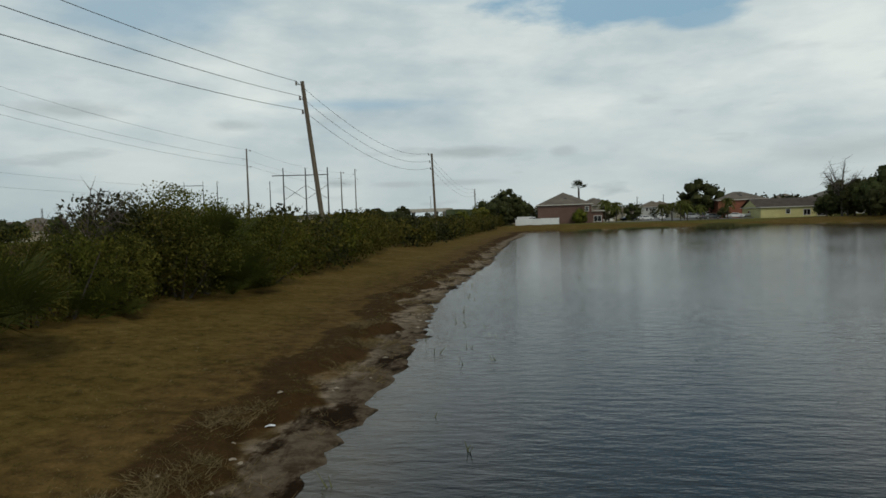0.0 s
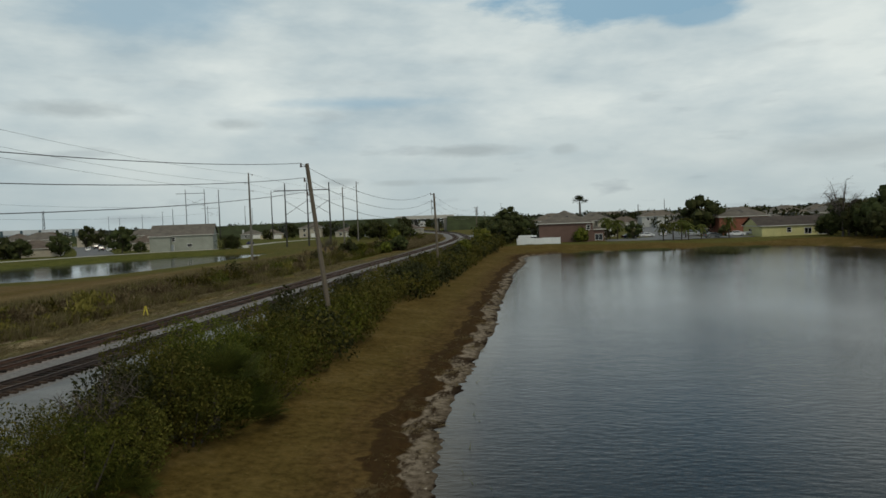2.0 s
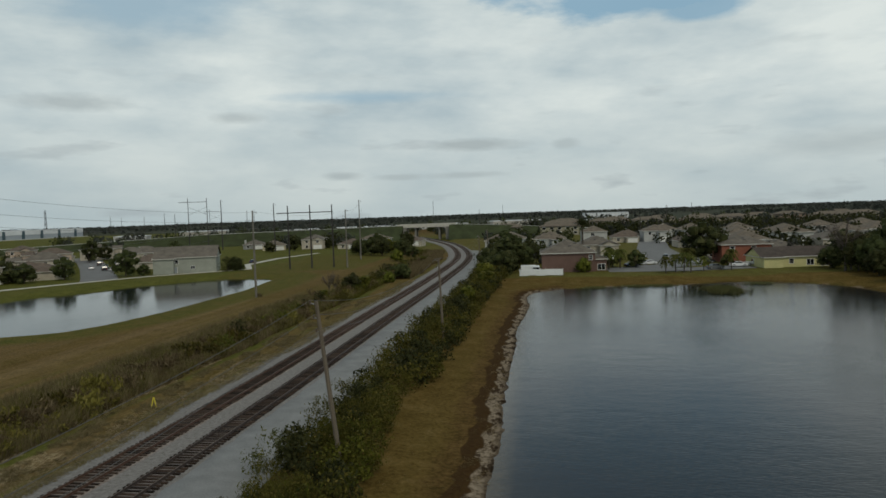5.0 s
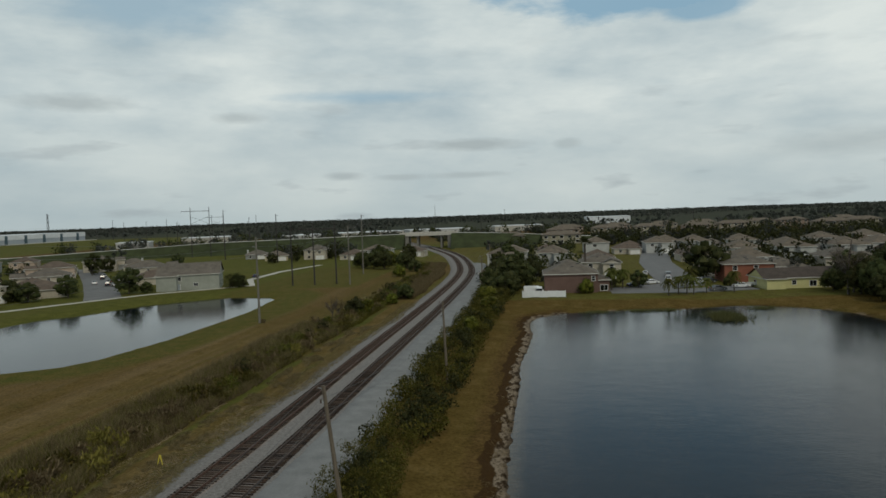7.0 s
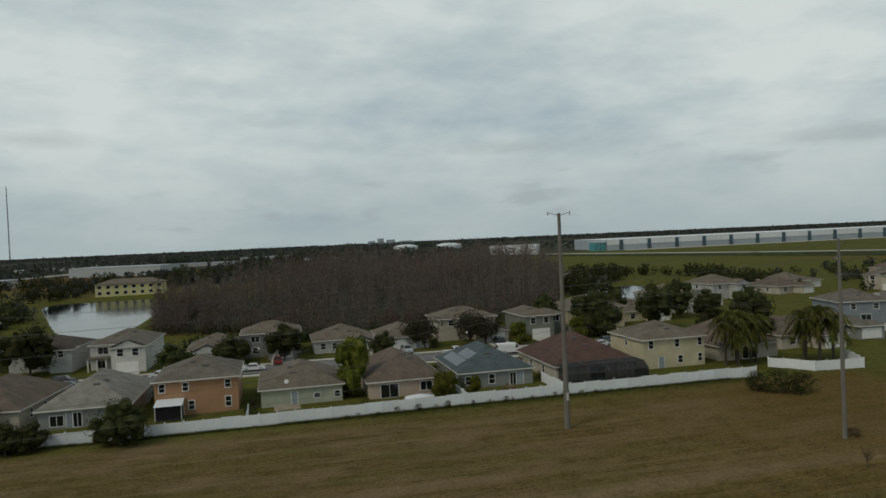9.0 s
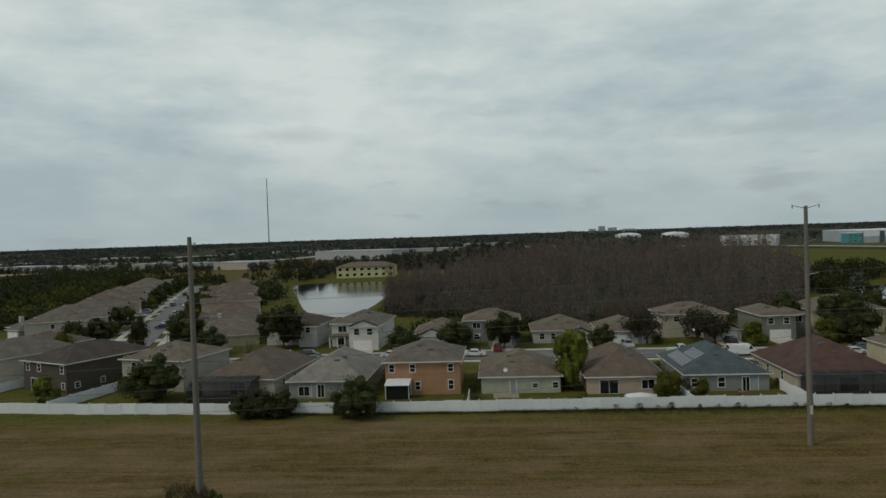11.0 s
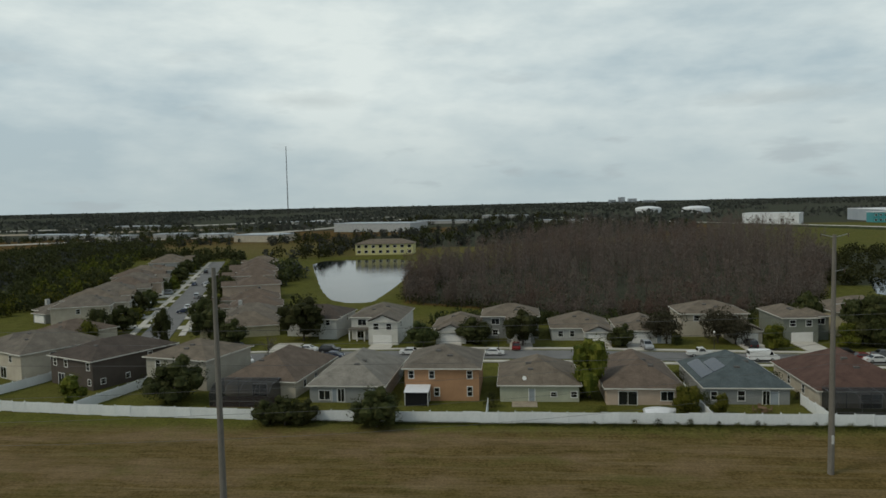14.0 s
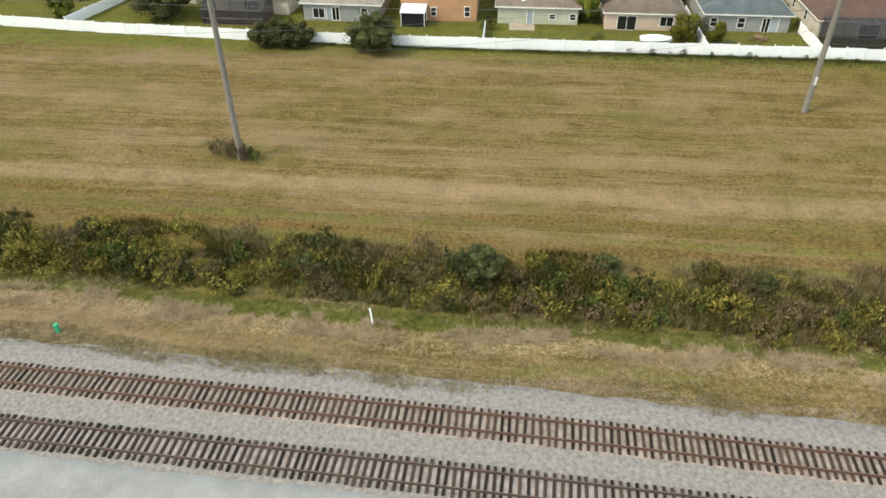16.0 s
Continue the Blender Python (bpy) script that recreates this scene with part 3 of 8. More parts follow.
def signed_distance(px, py, poly):
    """Metres from a closed outline, negative inside."""
    best, inside = np.full(px.shape, 1e9), np.zeros(px.shape, bool)
    for (ax, ay), (bx, by) in zip(poly, poly[1:] + poly[:1]):
        dx, dy = bx - ax, by - ay
        t = np.clip(((px - ax) * dx + (py - ay) * dy) / (dx * dx + dy * dy), 0, 1)
        best = np.minimum(best, np.hypot(px - ax - t * dx, py - ay - t * dy))
        cross = ((ay > py) != (by > py)) & (px < (bx - ax) * (py - ay) / (by - ay + 1e-12) + ax)
        inside ^= cross
    return np.where(inside, -best, best)


def wobble(x, y, k=1.0):
    return k * (0.5 * np.sin(0.9 * x + 1.3 * y) + 0.35 * np.sin(2.1 * y + 0.7 * x + 1) + 0.3 * np.sin(0.31 * y - 0.4 * x) + 0.25 * np.sin(4.3 * y + 1.7 * x))


def shore_wobble(x, y):
    return wobble(x, y, 0.16) + 0.12 * np.sin(6.1 * y + 0.5 * np.sin(1.1 * y)) + 0.10 * np.sin(2.9 * y + 2.0 * x)


def near_box(x, y, poly, reach):
    return bool(np.any((x > min(p[0] for p in poly) - reach) & (x < max(p[0] for p in poly) + reach) & (y > min(p[1] for p in poly) - reach) & (y < max(p[1] for p in poly) + reach)))


def ground_z(x, y):
    """The height of the ground."""
    x, y = np.asarray(x, float), np.asarray(y, float)
    z = 0.10 * np.sin(x * 0.05 + 1) * np.sin(y * 0.04)
    off = x - np.interp(y, LINE_Y, LINE_X)
    z = z - 0.82 * smoothstep((off + 25) / 7) * smoothstep((11 - off) / 3.5) * smoothstep((660 - y) / 60)
    z = z - 0.25 * smoothstep((off + 23) / 3) * smoothstep((-14 - off) / 3) * smoothstep((300 - y) / 60)
    if near_box(x, y, LAKE, 18):
        d = signed_distance(x, y, LAKE) + shore_wobble(x, y)
        lip = 0.20 * smoothstep((d - 1.35 - 0.25 * np.sin(y * 1.3) - 0.2 * np.sin(y * 0.47)) / 0.45)      # low cut edge behind the beach
        bank = np.where(d > 0, LEVEL + 0.02 + 0.13 * np.minimum(d, 1.5) / 1.5 + lip + 0.70 * smoothstep((d - 1.5) / 10) ** 0.8 + 0.55 * smoothstep((d - 7) / 9), LEVEL - np.minimum(-d * 0.16, 1.6))
        z = np.where(d < 18, np.minimum(z, bank), z)
    for pond in (POND, POND_FAR, POND_SIDE):
        if near_box(x, y, pond, 8):
            d = signed_distance(x, y, pond) + wobble(x, y, 0.15)
            bank = np.where(d > 0, POND_LEVEL + 1.0 * smoothstep(d / 7), POND_LEVEL - np.minimum(-d * 0.25, 1.2))
            z = np.where(d < 8, np.minimum(z, bank), z)
    return z


def stepped(*spans):
    """Grid lines: (from, to, step) spans, then growing steps outwards to 4.7 km."""
    line = []
    for a, b, s in spans:
        line += list(np.arange(a, b, s))
    line.append(spans[-1][1])
    s, lo, hi = spans[0][2], line[0], line[-1]
    left, right = [], []
    g = spans[0][2]
    while lo > -4700:
        g *= 1.18
        lo -= g
        left.append(lo)
    g = spans[-1][2]
    while hi < 4700:
        g *= 1.18
        hi += g
        right.append(hi)
    return np.array(left[::-1] + line + right)


def build_ground():
    xs = stepped((-400, -136, 6), (-136, -60, 3), (-60, -50, 1.5), (-50, -32, 0.75), (-32, -15, 1.5), (-15, -7, 0.5), (-7, -1, 0.25), (-1, 1, 0.5), (1, 96, 4))
    ys = stepped((-124, -60, 5), (-60, 0, 2.5), (0, 5, 1.0), (5, 45, 0.5), (45, 70, 1.0), (70, 190, 2.0), (190, 260, 5))
    X, Y = np.meshgrid(xs, ys, indexing="ij")
    Z = ground_z(X, Y)
    nx, ny = X.shape
    i = np.arange(nx * ny).reshape(nx, ny)
    q = np.stack([i[:-1, :-1], i[1:, :-1], i[1:, 1:], i[:-1, 1:]], -1).reshape(-1, 4)
    me = array_mesh("ground", np.stack([X, Y, Z], -1).reshape(-1, 3), q, M_GROUND)
    d = signed_distance(X, Y, LAKE) + shore_wobble(X, Y)
    dp = np.minimum(signed_distance(X, Y, POND), signed_distance(X, Y, POND_FAR))
    lawn = np.full(X.shape, 0.55)
    field = (X > -101) & (X < -36) & (Y < 330)
    lawn = np.where(field, 0.12 + 0.5 * smoothstep((-95 - X) / 5), lawn)
    lawn = np.where((X > -56) & (X < -40) & (Y < 300), 0.5, lawn)
    lawn = np.where((X < -101) & (X > -420), 0.85, lawn)
    lawn = np.where((Y > 225) & (X < -60), 0.8, lawn)
    lawn = np.maximum(lawn, 0.95 * smoothstep((20 - dp) / 9))
    strip = (X > -26) & (d > 0) & (d < 30) & (Y < 185)
    lawn = np.where(strip, 0.18 + 0.25 * smoothstep((d - 3) / 5), lawn)
    lawn = np.where((Y > 165) & (X > -10) & (X < 120), 0.62, lawn)
    mud = np.zeros(X.shape)
    edge = d - 0.25 * np.sin(Y * 1.3) - 0.2 * np.sin(Y * 0.47)
    west = (X < 8) & (X > -30) & (Y < 178)
    beach = np.where(west, smoothstep((1.75 - edge) / 0.4), 0.55 * smoothstep((1.2 - edge) / 0.6)) * (d < 12)
    lip = np.where(west, smoothstep((1.0 - np.abs(edge - 1.95)) / 0.6), 0.0)
    russet = np.where(west, smoothstep((6.2 - d) / 3.5), 0.0)
    near = smoothstep((29 - Y) / 8)          # mud, not sand, at the near end
    beach = beach * (1 - 0.55 * near * smoothstep((d - 0.5) / 0.8))
    wet = np.maximum(smoothstep((0.55 - d) / 0.5), near * smoothstep((1.25 - d) / 0.6)) * (d < 6)
    brown = np.where(strip, 0.22 * smoothstep((9 - d) / 3), 0.0)
    wood = signed_distance(X, Y, BARE_WOOD)
    brown = np.maximum(brown, smoothstep((4 - wood) / 8))
    far = np.hypot(X, Y)
    lawn = np.where(far > 520, 0.45, lawn)
    brown = np.maximum(brown, 0.8 * smoothstep((far - 480) / 250))
    brown = np.maximum(brown, 0.5 * ((X > -57) & (X < -50) & (Y < 300)))
    # verge between ballast and ditch: bands of straw, bare soil and green
    off = X - np.interp(Y, LINE_Y, LINE_X) + GAP
    verge = (off < -3.2) & (off > -11) & (Y < 200)
    bend = off + 0.5 * np.sin(Y * 0.11) + 0.3 * np.sin(Y * 0.31)
    lawn = np.where(verge, 0.05 + 0.9 * smoothstep((-9.4 - bend) / 0.8) + 0.55 * smoothstep(1.2 - np.abs(bend + 5.6 + 1.2 * np.sin(Y * 0.07))) * (np.sin(Y * 0.19) > 0.1), lawn)
    brown = np.where(verge, 0.25 * smoothstep(1.2 - np.abs(bend + 5.0)), brown)
    mud = np.where((off > -6.2) & (off < 9) & (Y < 300), np.maximum(mud, 0.40 * smoothstep((off + 6.2) / 1.2)), mud)
    brown = np.where(field & ~verge, np.maximum(brown, 0.42 * smoothstep((Y - 25) / 50) * smoothstep((30 + dp) / 20)), brown)
    green = (X < -430) & (X > -775) & (Y > 140 - 0.2 * X - 86) & (Y < 1100)
    lawn, brown = np.where(green, 1.0, lawn), np.where(green, 0.0, brown)
    run = X - 0.032 * Y           # mown lanes follow the field's edge
    lane = (run > -66.5) & (run < -59.5) & (Y < 150)
    lawn = np.where(lane, 0.0, lawn)
    brown = np.where(lane, 0.0, brown)
    lane = (run > -59.5) & (run < -53) & (Y < 150)
    lawn = np.where(lane, 0.30 + 0.3 * np.sin(run * 2.1), lawn)
    brown = np.where(lane, 0.35 + 0.3 * np.sin(run * 1.6 + 1), brown)
    # far ground and belt ground darkened to read as closed tree cover
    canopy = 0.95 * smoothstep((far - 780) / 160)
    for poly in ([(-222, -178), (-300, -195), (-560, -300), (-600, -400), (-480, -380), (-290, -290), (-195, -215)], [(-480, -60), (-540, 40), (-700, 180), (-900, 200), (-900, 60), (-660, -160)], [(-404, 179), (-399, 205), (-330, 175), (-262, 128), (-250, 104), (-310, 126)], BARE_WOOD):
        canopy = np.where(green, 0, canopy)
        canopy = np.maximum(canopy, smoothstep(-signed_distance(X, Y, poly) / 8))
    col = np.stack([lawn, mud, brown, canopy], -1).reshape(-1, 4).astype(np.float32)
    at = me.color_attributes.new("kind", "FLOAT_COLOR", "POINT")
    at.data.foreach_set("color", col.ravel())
    at = me.color_attributes.new("bank", "FLOAT_COLOR", "POINT")
    at.data.foreach_set("color", np.stack([beach, lip, russet, wet], -1).reshape(-1, 4).astype(np.float32).ravel())
    at = me.attributes.new("turf", "FLOAT", "POINT")
    at.data.foreach_set("value", (strip * smoothstep((24 - d) / 4)).astype(np.float32).ravel())
    me.shade_smooth()
    setting("ground", me, M_GROUND, "flat mown grassland, straw-brown and green, round two ponds", "ground")


build_ground()


# each sheet is cut to its outline, grown a little into the bank
def outline_water(name, poly, level, label, grow=1.6):
    if poly is LAKE:           # a grid, so that the shallows can be told from the deep
        xs = np.concatenate([np.arange(-7, 3, 0.5), np.arange(3, 100, 4.0)])
        ys = np.concatenate([np.arange(-100, 0, 5.0), np.arange(0, 184, 1.5)])
        X, Y = np.meshgrid(xs, ys, indexing="ij")
        d = signed_distance(X, Y, LAKE)
        i = np.arange(X.size).reshape(X.shape)
        q = np.stack([i[:-1, :-1], i[1:, :-1], i[1:, 1:], i[:-1, 1:]], -1).reshape(-1, 4)
        q = q[(d.ravel()[q] < grow).any(1)]
        me = array_mesh(name, np.stack([X, Y, np.full(X.shape, level)], -1).reshape(-1, 3), q, M_WATER)
        at = me.attributes.new("shallow", "FLOAT", "POINT")
        at.data.foreach_set("value", smoothstep((d + 2.6) / 2.6).astype(np.float32).ravel())
        return setting(name, me, M_WATER, label, "water")
    cx, cy = sum(p[0] for p in poly) / len(poly), sum(p[1] for p in poly) / len(poly)
    pts = []
    for (ax, ay), (bx, by), (qx, qy) in zip(poly[-1:] + poly[:-1], poly, poly[1:] + poly[:1]):
        n = Vector((by - ay + qy - by, -(bx - ax) - (qx - bx), 0)).normalized()
        if n.dot(Vector((bx - cx, by - cy, 0))) < 0:
            n = -n
        pts.append((bx + n.x * grow, by + n.y * grow, level))
    setting(name, Mesh().poly(*pts), M_CALM, label, "water")


outline_water("water_lake", LAKE, LEVEL, "rippled dark grey-blue retention lake under clouds")
outline_water("water_pond", POND, POND_LEVEL, "calm grey pond ringed by mown green grass")
outline_water("water_far_pond", POND_FAR, POND_LEVEL, "still pale pond behind the housing rows")
outline_water("water_side_pond", POND_SIDE, POND_LEVEL, "pale pond beside the bare wood")

# ---- railway ----
def line_x(y):
    """Sideways place of the near track, a smooth curve."""
    k = int(np.clip(np.searchsorted(LINE_Y, y) - 1, 1, len(LINE_Y) - 3))
    y0, y1 = LINE_Y[k], LINE_Y[k + 1]
    m0 = (LINE_X[k + 1] - LINE_X[k - 1]) / (LINE_Y[k + 1] - LINE_Y[k - 1])
    m1 = (LINE_X[k + 2] - LINE_X[k]) / (LINE_Y[k + 2] - LINE_Y[k])
    h, t = y1 - y0, (y - y0) / (y1 - y0)
    return ((2 * t**3 - 3 * t**2 + 1) * LINE_X[k] + (t**3 - 2 * t**2 + t) * h * m0
            + (-2 * t**3 + 3 * t**2) * LINE_X[k + 1] + (t**3 - t**2) * h * m1)


def line_at(y, off):
    """A point beside the near track, off metres to its right, and the track's direction."""
    x, x2 = line_x(y), line_x(y + 0.5)
    d = Vector((x2 - x, 0.5, 0)).normalized()
    return Vector((x + d.y * off, y - d.x * off, 0)), d


def sweep(name, y0, y1, step, profile, material, wave=0.0):
    """A band along the railway with the given cross profile (off, z)."""
    vs, fs = [], []
    ys = np.arange(y0, y1 + step, step)
    for r, y in enumerate(ys):
        for c, (o, z) in enumerate(profile):
            w = wave * wobble(np.array(c * 3.0), np.array(y * 0.7)) if 0 < c < len(profile) - 1 or wave > 0.2 else 0
            p, _ = line_at(float(y), o + float(w))
            vs.append((p.x, p.y, z + BED))
    k = len(profile)
    for r in range(len(ys) - 1):
        for c in range(k - 1):
            fs.append((r * k + c, r * k + c + 1, (r + 1) * k + c + 1, (r + 1) * k + c))
    return array_mesh(name, vs, fs, material)


setting("ballast_bed", sweep("ballast_bed", -500, 600, 1.5, [(-9.4, -0.7), (-8.7, 0.10), (-7.0, 0.36), (-4.75, 0.38), (-2.4, 0.34), (0, 0.38), (1.45, 0.37), (2.2, 0.2), (3.2, -0.6)], M_BALLAST, 0.25),
        M_BALLAST, "pale grey crushed-stone ballast under two railway tracks", "ballast")
setting("service_road", sweep("service_road", -500, 330, 2.0, [(1.5, 0.1), (1.75, 0.385), (3.2, 0.33), (5.0, 0.22), (7.2, 0.06), (8.4, -0.6)], M_GRAVEL, 0.22),
        M_GRAVEL, "whitish limestone service road beside the railway", "road")


def railway_track(off, label, steel):
    root = thing("railway_track", label, "railway track", group="railway tracks")
    for side in (-0.7525, 0.7525):
        rail = sweep("rail", -300, 600, 2.0, [(off + side - 0.07, 0.5), (off + side - 0.07, 0.52), (off + side - 0.012, 0.54), (off + side - 0.012, 0.62), (off + side - 0.036, 0.63),
                     (off + side - 0.036, 0.665), (off + side + 0.036, 0.665), (off + side + 0.036, 0.63), (off + side + 0.012, 0.62), (off + side + 0.012, 0.54), (off + side + 0.07, 0.52), (off + side + 0.07, 0.5)], steel)
        r = part("rail", rail, steel, root, "rust-brown steel rail" if steel is M_RUST else "dark brown steel rail")
        top = sweep("running_surface", -300, 600, 2.0, [(off + side - 0.03, 0.6675), (off + side + 0.03, 0.6675)], M_RAILTOP)
        part("running_surface", top, M_RAILTOP, r, "worn dull steel running surface")
    rng = random.Random(int(off * 10) + 90)
    tie = Mesh().chamfered(-1.3, 1.3, -0.105, 0.105, -0.16, 0, 0.012).data("sleeper", M_TIE)
    y, count, far = -55.0, 0, Mesh()
    while count < 300:
        p, d = line_at(y, off)
        ob = new("sleeper", tie)
        ob.parent = root
        ob.matrix_basis = Matrix.Translation((p.x + rng.uniform(-0.05, 0.05), p.y, 0.505 + BED + rng.uniform(-0.02, 0.0))) @ Matrix.Rotation(math.atan2(-d.x, d.y) + rng.uniform(-0.03, 0.03), 4, "Z")
        y += 0.53 + rng.uniform(-0.05, 0.05)
        count += 1
    while y < 480:
        p, d = line_at(y, off)
        k = len(far.v)
        for s, e in ((-1.3, -0.115), (1.3, -0.115), (1.3, 0.115), (-1.3, 0.115)):
            far.v.append((p.x + d.y * s + d.x * e, p.y - d.x * s + d.y * e, 0.50 + BED))
        for s, e in ((-1.3, -0.115), (1.3, -0.115), (1.3, 0.115), (-1.3, 0.115)):
            far.v.append((p.x + d.y * s + d.x * e, p.y - d.x * s + d.y * e, 0.35 + BED))
        far.f += [(k, k + 1, k + 2, k + 3), (k, k + 4, k + 5, k + 1), (k + 1, k + 5, k + 6, k + 2), (k + 2, k + 6, k + 7, k + 3), (k + 3, k + 7, k + 4, k)]
        y += 0.53 + rng.uniform(-0.05, 0.05)
    tagged(part("sleeper_row", far, M_TIE, root), kind="stuff")


setting("stained_ballast", sweep("stained_ballast", -200, 420, 1.5, [(-GAP - 1.55, 0.30), (-GAP - 1.3, 0.405), (-GAP + 1.3, 0.405), (-GAP + 1.55, 0.30)], M_STAINED, 0.1), M_STAINED, "rust-stained ballast between the rails", "ballast")
setting("dusty_ballast", sweep("dusty_ballast", -200, 420, 1.5, [(-0.95, 0.36), (-0.8, 0.402), (0.8, 0.402), (0.95, 0.36)], M_DUST, 0.1), M_DUST, "pale pinkish dust on the ballast between the rails", "ballast")
railway_track(0.0, "railway track with dark weathered wooden sleepers on ballast", M_DARKRAIL)
railway_track(-GAP, "railway track with rust-stained rails and worn wooden sleepers", M_RUST)

# ---- roads and paths ----


def ribbon(name, pts, width, z, material, label, category, thick=0.06):
    """A flat slab that follows a polyline."""
    m, n = Mesh(), len(pts)
    left, right = [], []
    for i, p in enumerate(pts):
        a, b = Vector(pts[max(0, i - 1)]), Vector(pts[min(n - 1, i + 1)])
        d = (b - a).normalized()
        s = Vector((-d.y, d.x)) * width / 2
        left.append((p[0] + s.x, p[1] + s.y))
        right.append((p[0] - s.x, p[1] - s.y))
    for i in range(n - 1):
        l0, l1, r0, r1 = left[i], left[i + 1], right[i], right[i + 1]
        m.poly((*r0, z), (*r1, z), (*l1, z), (*l0, z))
        m.poly((*l0, z), (*l1, z), (*l1, z - thick), (*l0, z - thick))
        m.poly((*r1, z), (*r0, z), (*r0, z - thick), (*r1, z - thick))
    return setting(name, m, material, label, category)


ribbon("road", [(-144, -64), (-147, -40), (-148.5, -10), (-148, 15), (-145.5, 40), (-143, 70), (-141, 100), (-146, 130), (-165, 165)], 8.0, 0.14, M_ASPHALT, "grey asphalt residential street between house rows", "road", 0.3)
for k, off in enumerate((-6.2, 6.2)):
    ribbon("pavement", [(-144 + off, -60), (-147 + off, -40), (-148.5 + off, -10), (-148 + off, 15), (-145.5 + off, 40), (-143 + off, 70), (-141 + off, 100)], 1.5, 0.17, M_CONCRETE, "pale concrete pavement along the street", "pavement", 0.3)
U, N = Vector((-0.944, -0.33)), Vector((0.33, -0.944))
S0 = Vector((-160, -87.5))


def street_at(s, off):
    p = S0 + U * s + N * off
    return (p.x, p.y)


ribbon("road", [street_at(-16, -22), street_at(-10, -8), street_at(0, 0), street_at(90, 0), street_at(250, 2)], 7.6, 0.143, M_ASPHALT, "long straight grey asphalt residential street", "road", 0.3)
for off in (-6.4, 6.4):
    ribbon("pavement", [street_at(8, off), street_at(100, off), street_at(250, off)], 1.6, 0.173, M_CONCRETE, "pale concrete pavement beside verge strips", "pavement", 0.3)
ribbon("road", [(-135, 204), (-145, 219), (-175, 262), (-207, 306), (-240, 350)], 11.0, 0.14, M_ASPHALT, "grey street running away from the pond", "road", 0.3)
ribbon("path", [(-165, 165), (-149, 180), (-138, 199), (-127, 217), (-101, 240), (-112, 264), (-113, 300), (-106, 336)], 2.4, 0.15, M_CONCRETE, "pale path round the pond bank", "path", 0.3)
ribbon("road", [(20, 200), (42, 215), (44, 245), (48, 300), (60, 380)], 13, 0.14, M_ASPHALT, "wide pale street end beyond the lake", "road", 0.3)
ribbon("road", [(20, 200), (40, 199), (58, 204)], 9, 0.146, M_ASPHALT, "street end at the lake bank with parked cars", "road", 0.3)

# ---- houses ----


def window_parts(root, at, w, h, z, kind):
    """A window or door on a wall; at(u, out, z) gives a place on that wall."""
    def slab(u0, u1, o0, o1, z0, z1):
        m = Mesh()
        a = [at(u, o, zz) for zz in (z0, z1) for u, o in ((u0, o0), (u1, o0), (u1, o1), (u0, o1))]
        m.v = a
        m.f = [(3, 2, 1, 0), (4, 5, 6, 7), (0, 1, 5, 4), (1, 2, 6, 5), (2, 3, 7, 6), (3, 0, 4, 7)]
        return m

    def joined(*ms):
        r = Mesh()
        for m in ms:
            k = len(r.v)
            r.v += m.v
            r.f += [tuple(i + k for i in f) for f in m.f]
        return r

    b = 0.10
    if kind in ("win", "slider"):
        frame_ = part("window", joined(slab(-w / 2 - b, -w / 2, 0, 0.07, z, z + h), slab(w / 2, w / 2 + b, 0, 0.07, z, z + h),
                                       slab(-w / 2 - b, w / 2 + b, 0, 0.08, z - b, z), slab(-w / 2 - b, w / 2 + b, 0, 0.07, z + h, z + h + b),
                                       slab(-w / 2, w / 2, 0, 0.055, z + h * 0.48, z + h * 0.52) if kind == "win" else slab(-0.03, 0.03, 0, 0.055, z, z + h)),
                      M_TRIM, root, "white-framed window")
        part("pane", slab(-w / 2, w / 2, 0, 0.03, z, z + h), M_GLASS, frame_, "dark glass pane")
    elif kind == "garage":
        g = part("garage_door", slab(-w / 2, w / 2, 0, 0.05, z, z + h), M_TRIM, root, "white panelled garage door")
        bars = joined(*[slab(-w / 2 + 0.04, w / 2 - 0.04, 0.05, 0.075, z + h * (i + 0.08) / 4, z + h * (i + 0.92) / 4) for i in range(4)])
        part("panel", bars, M_TRIM, g)
    else:
        d = part("door", slab(-w / 2, w / 2, 0, 0.06, z, z + h), paint("door_paint", (0.25, 0.28, 0.30)), root, "grey-blue house door")
        part("door_frame", joined(slab(-w / 2 - b, -w / 2, 0, 0.08, z, z + h + b), slab(w / 2, w / 2 + b, 0, 0.08, z, z + h + b)), M_TRIM, d)


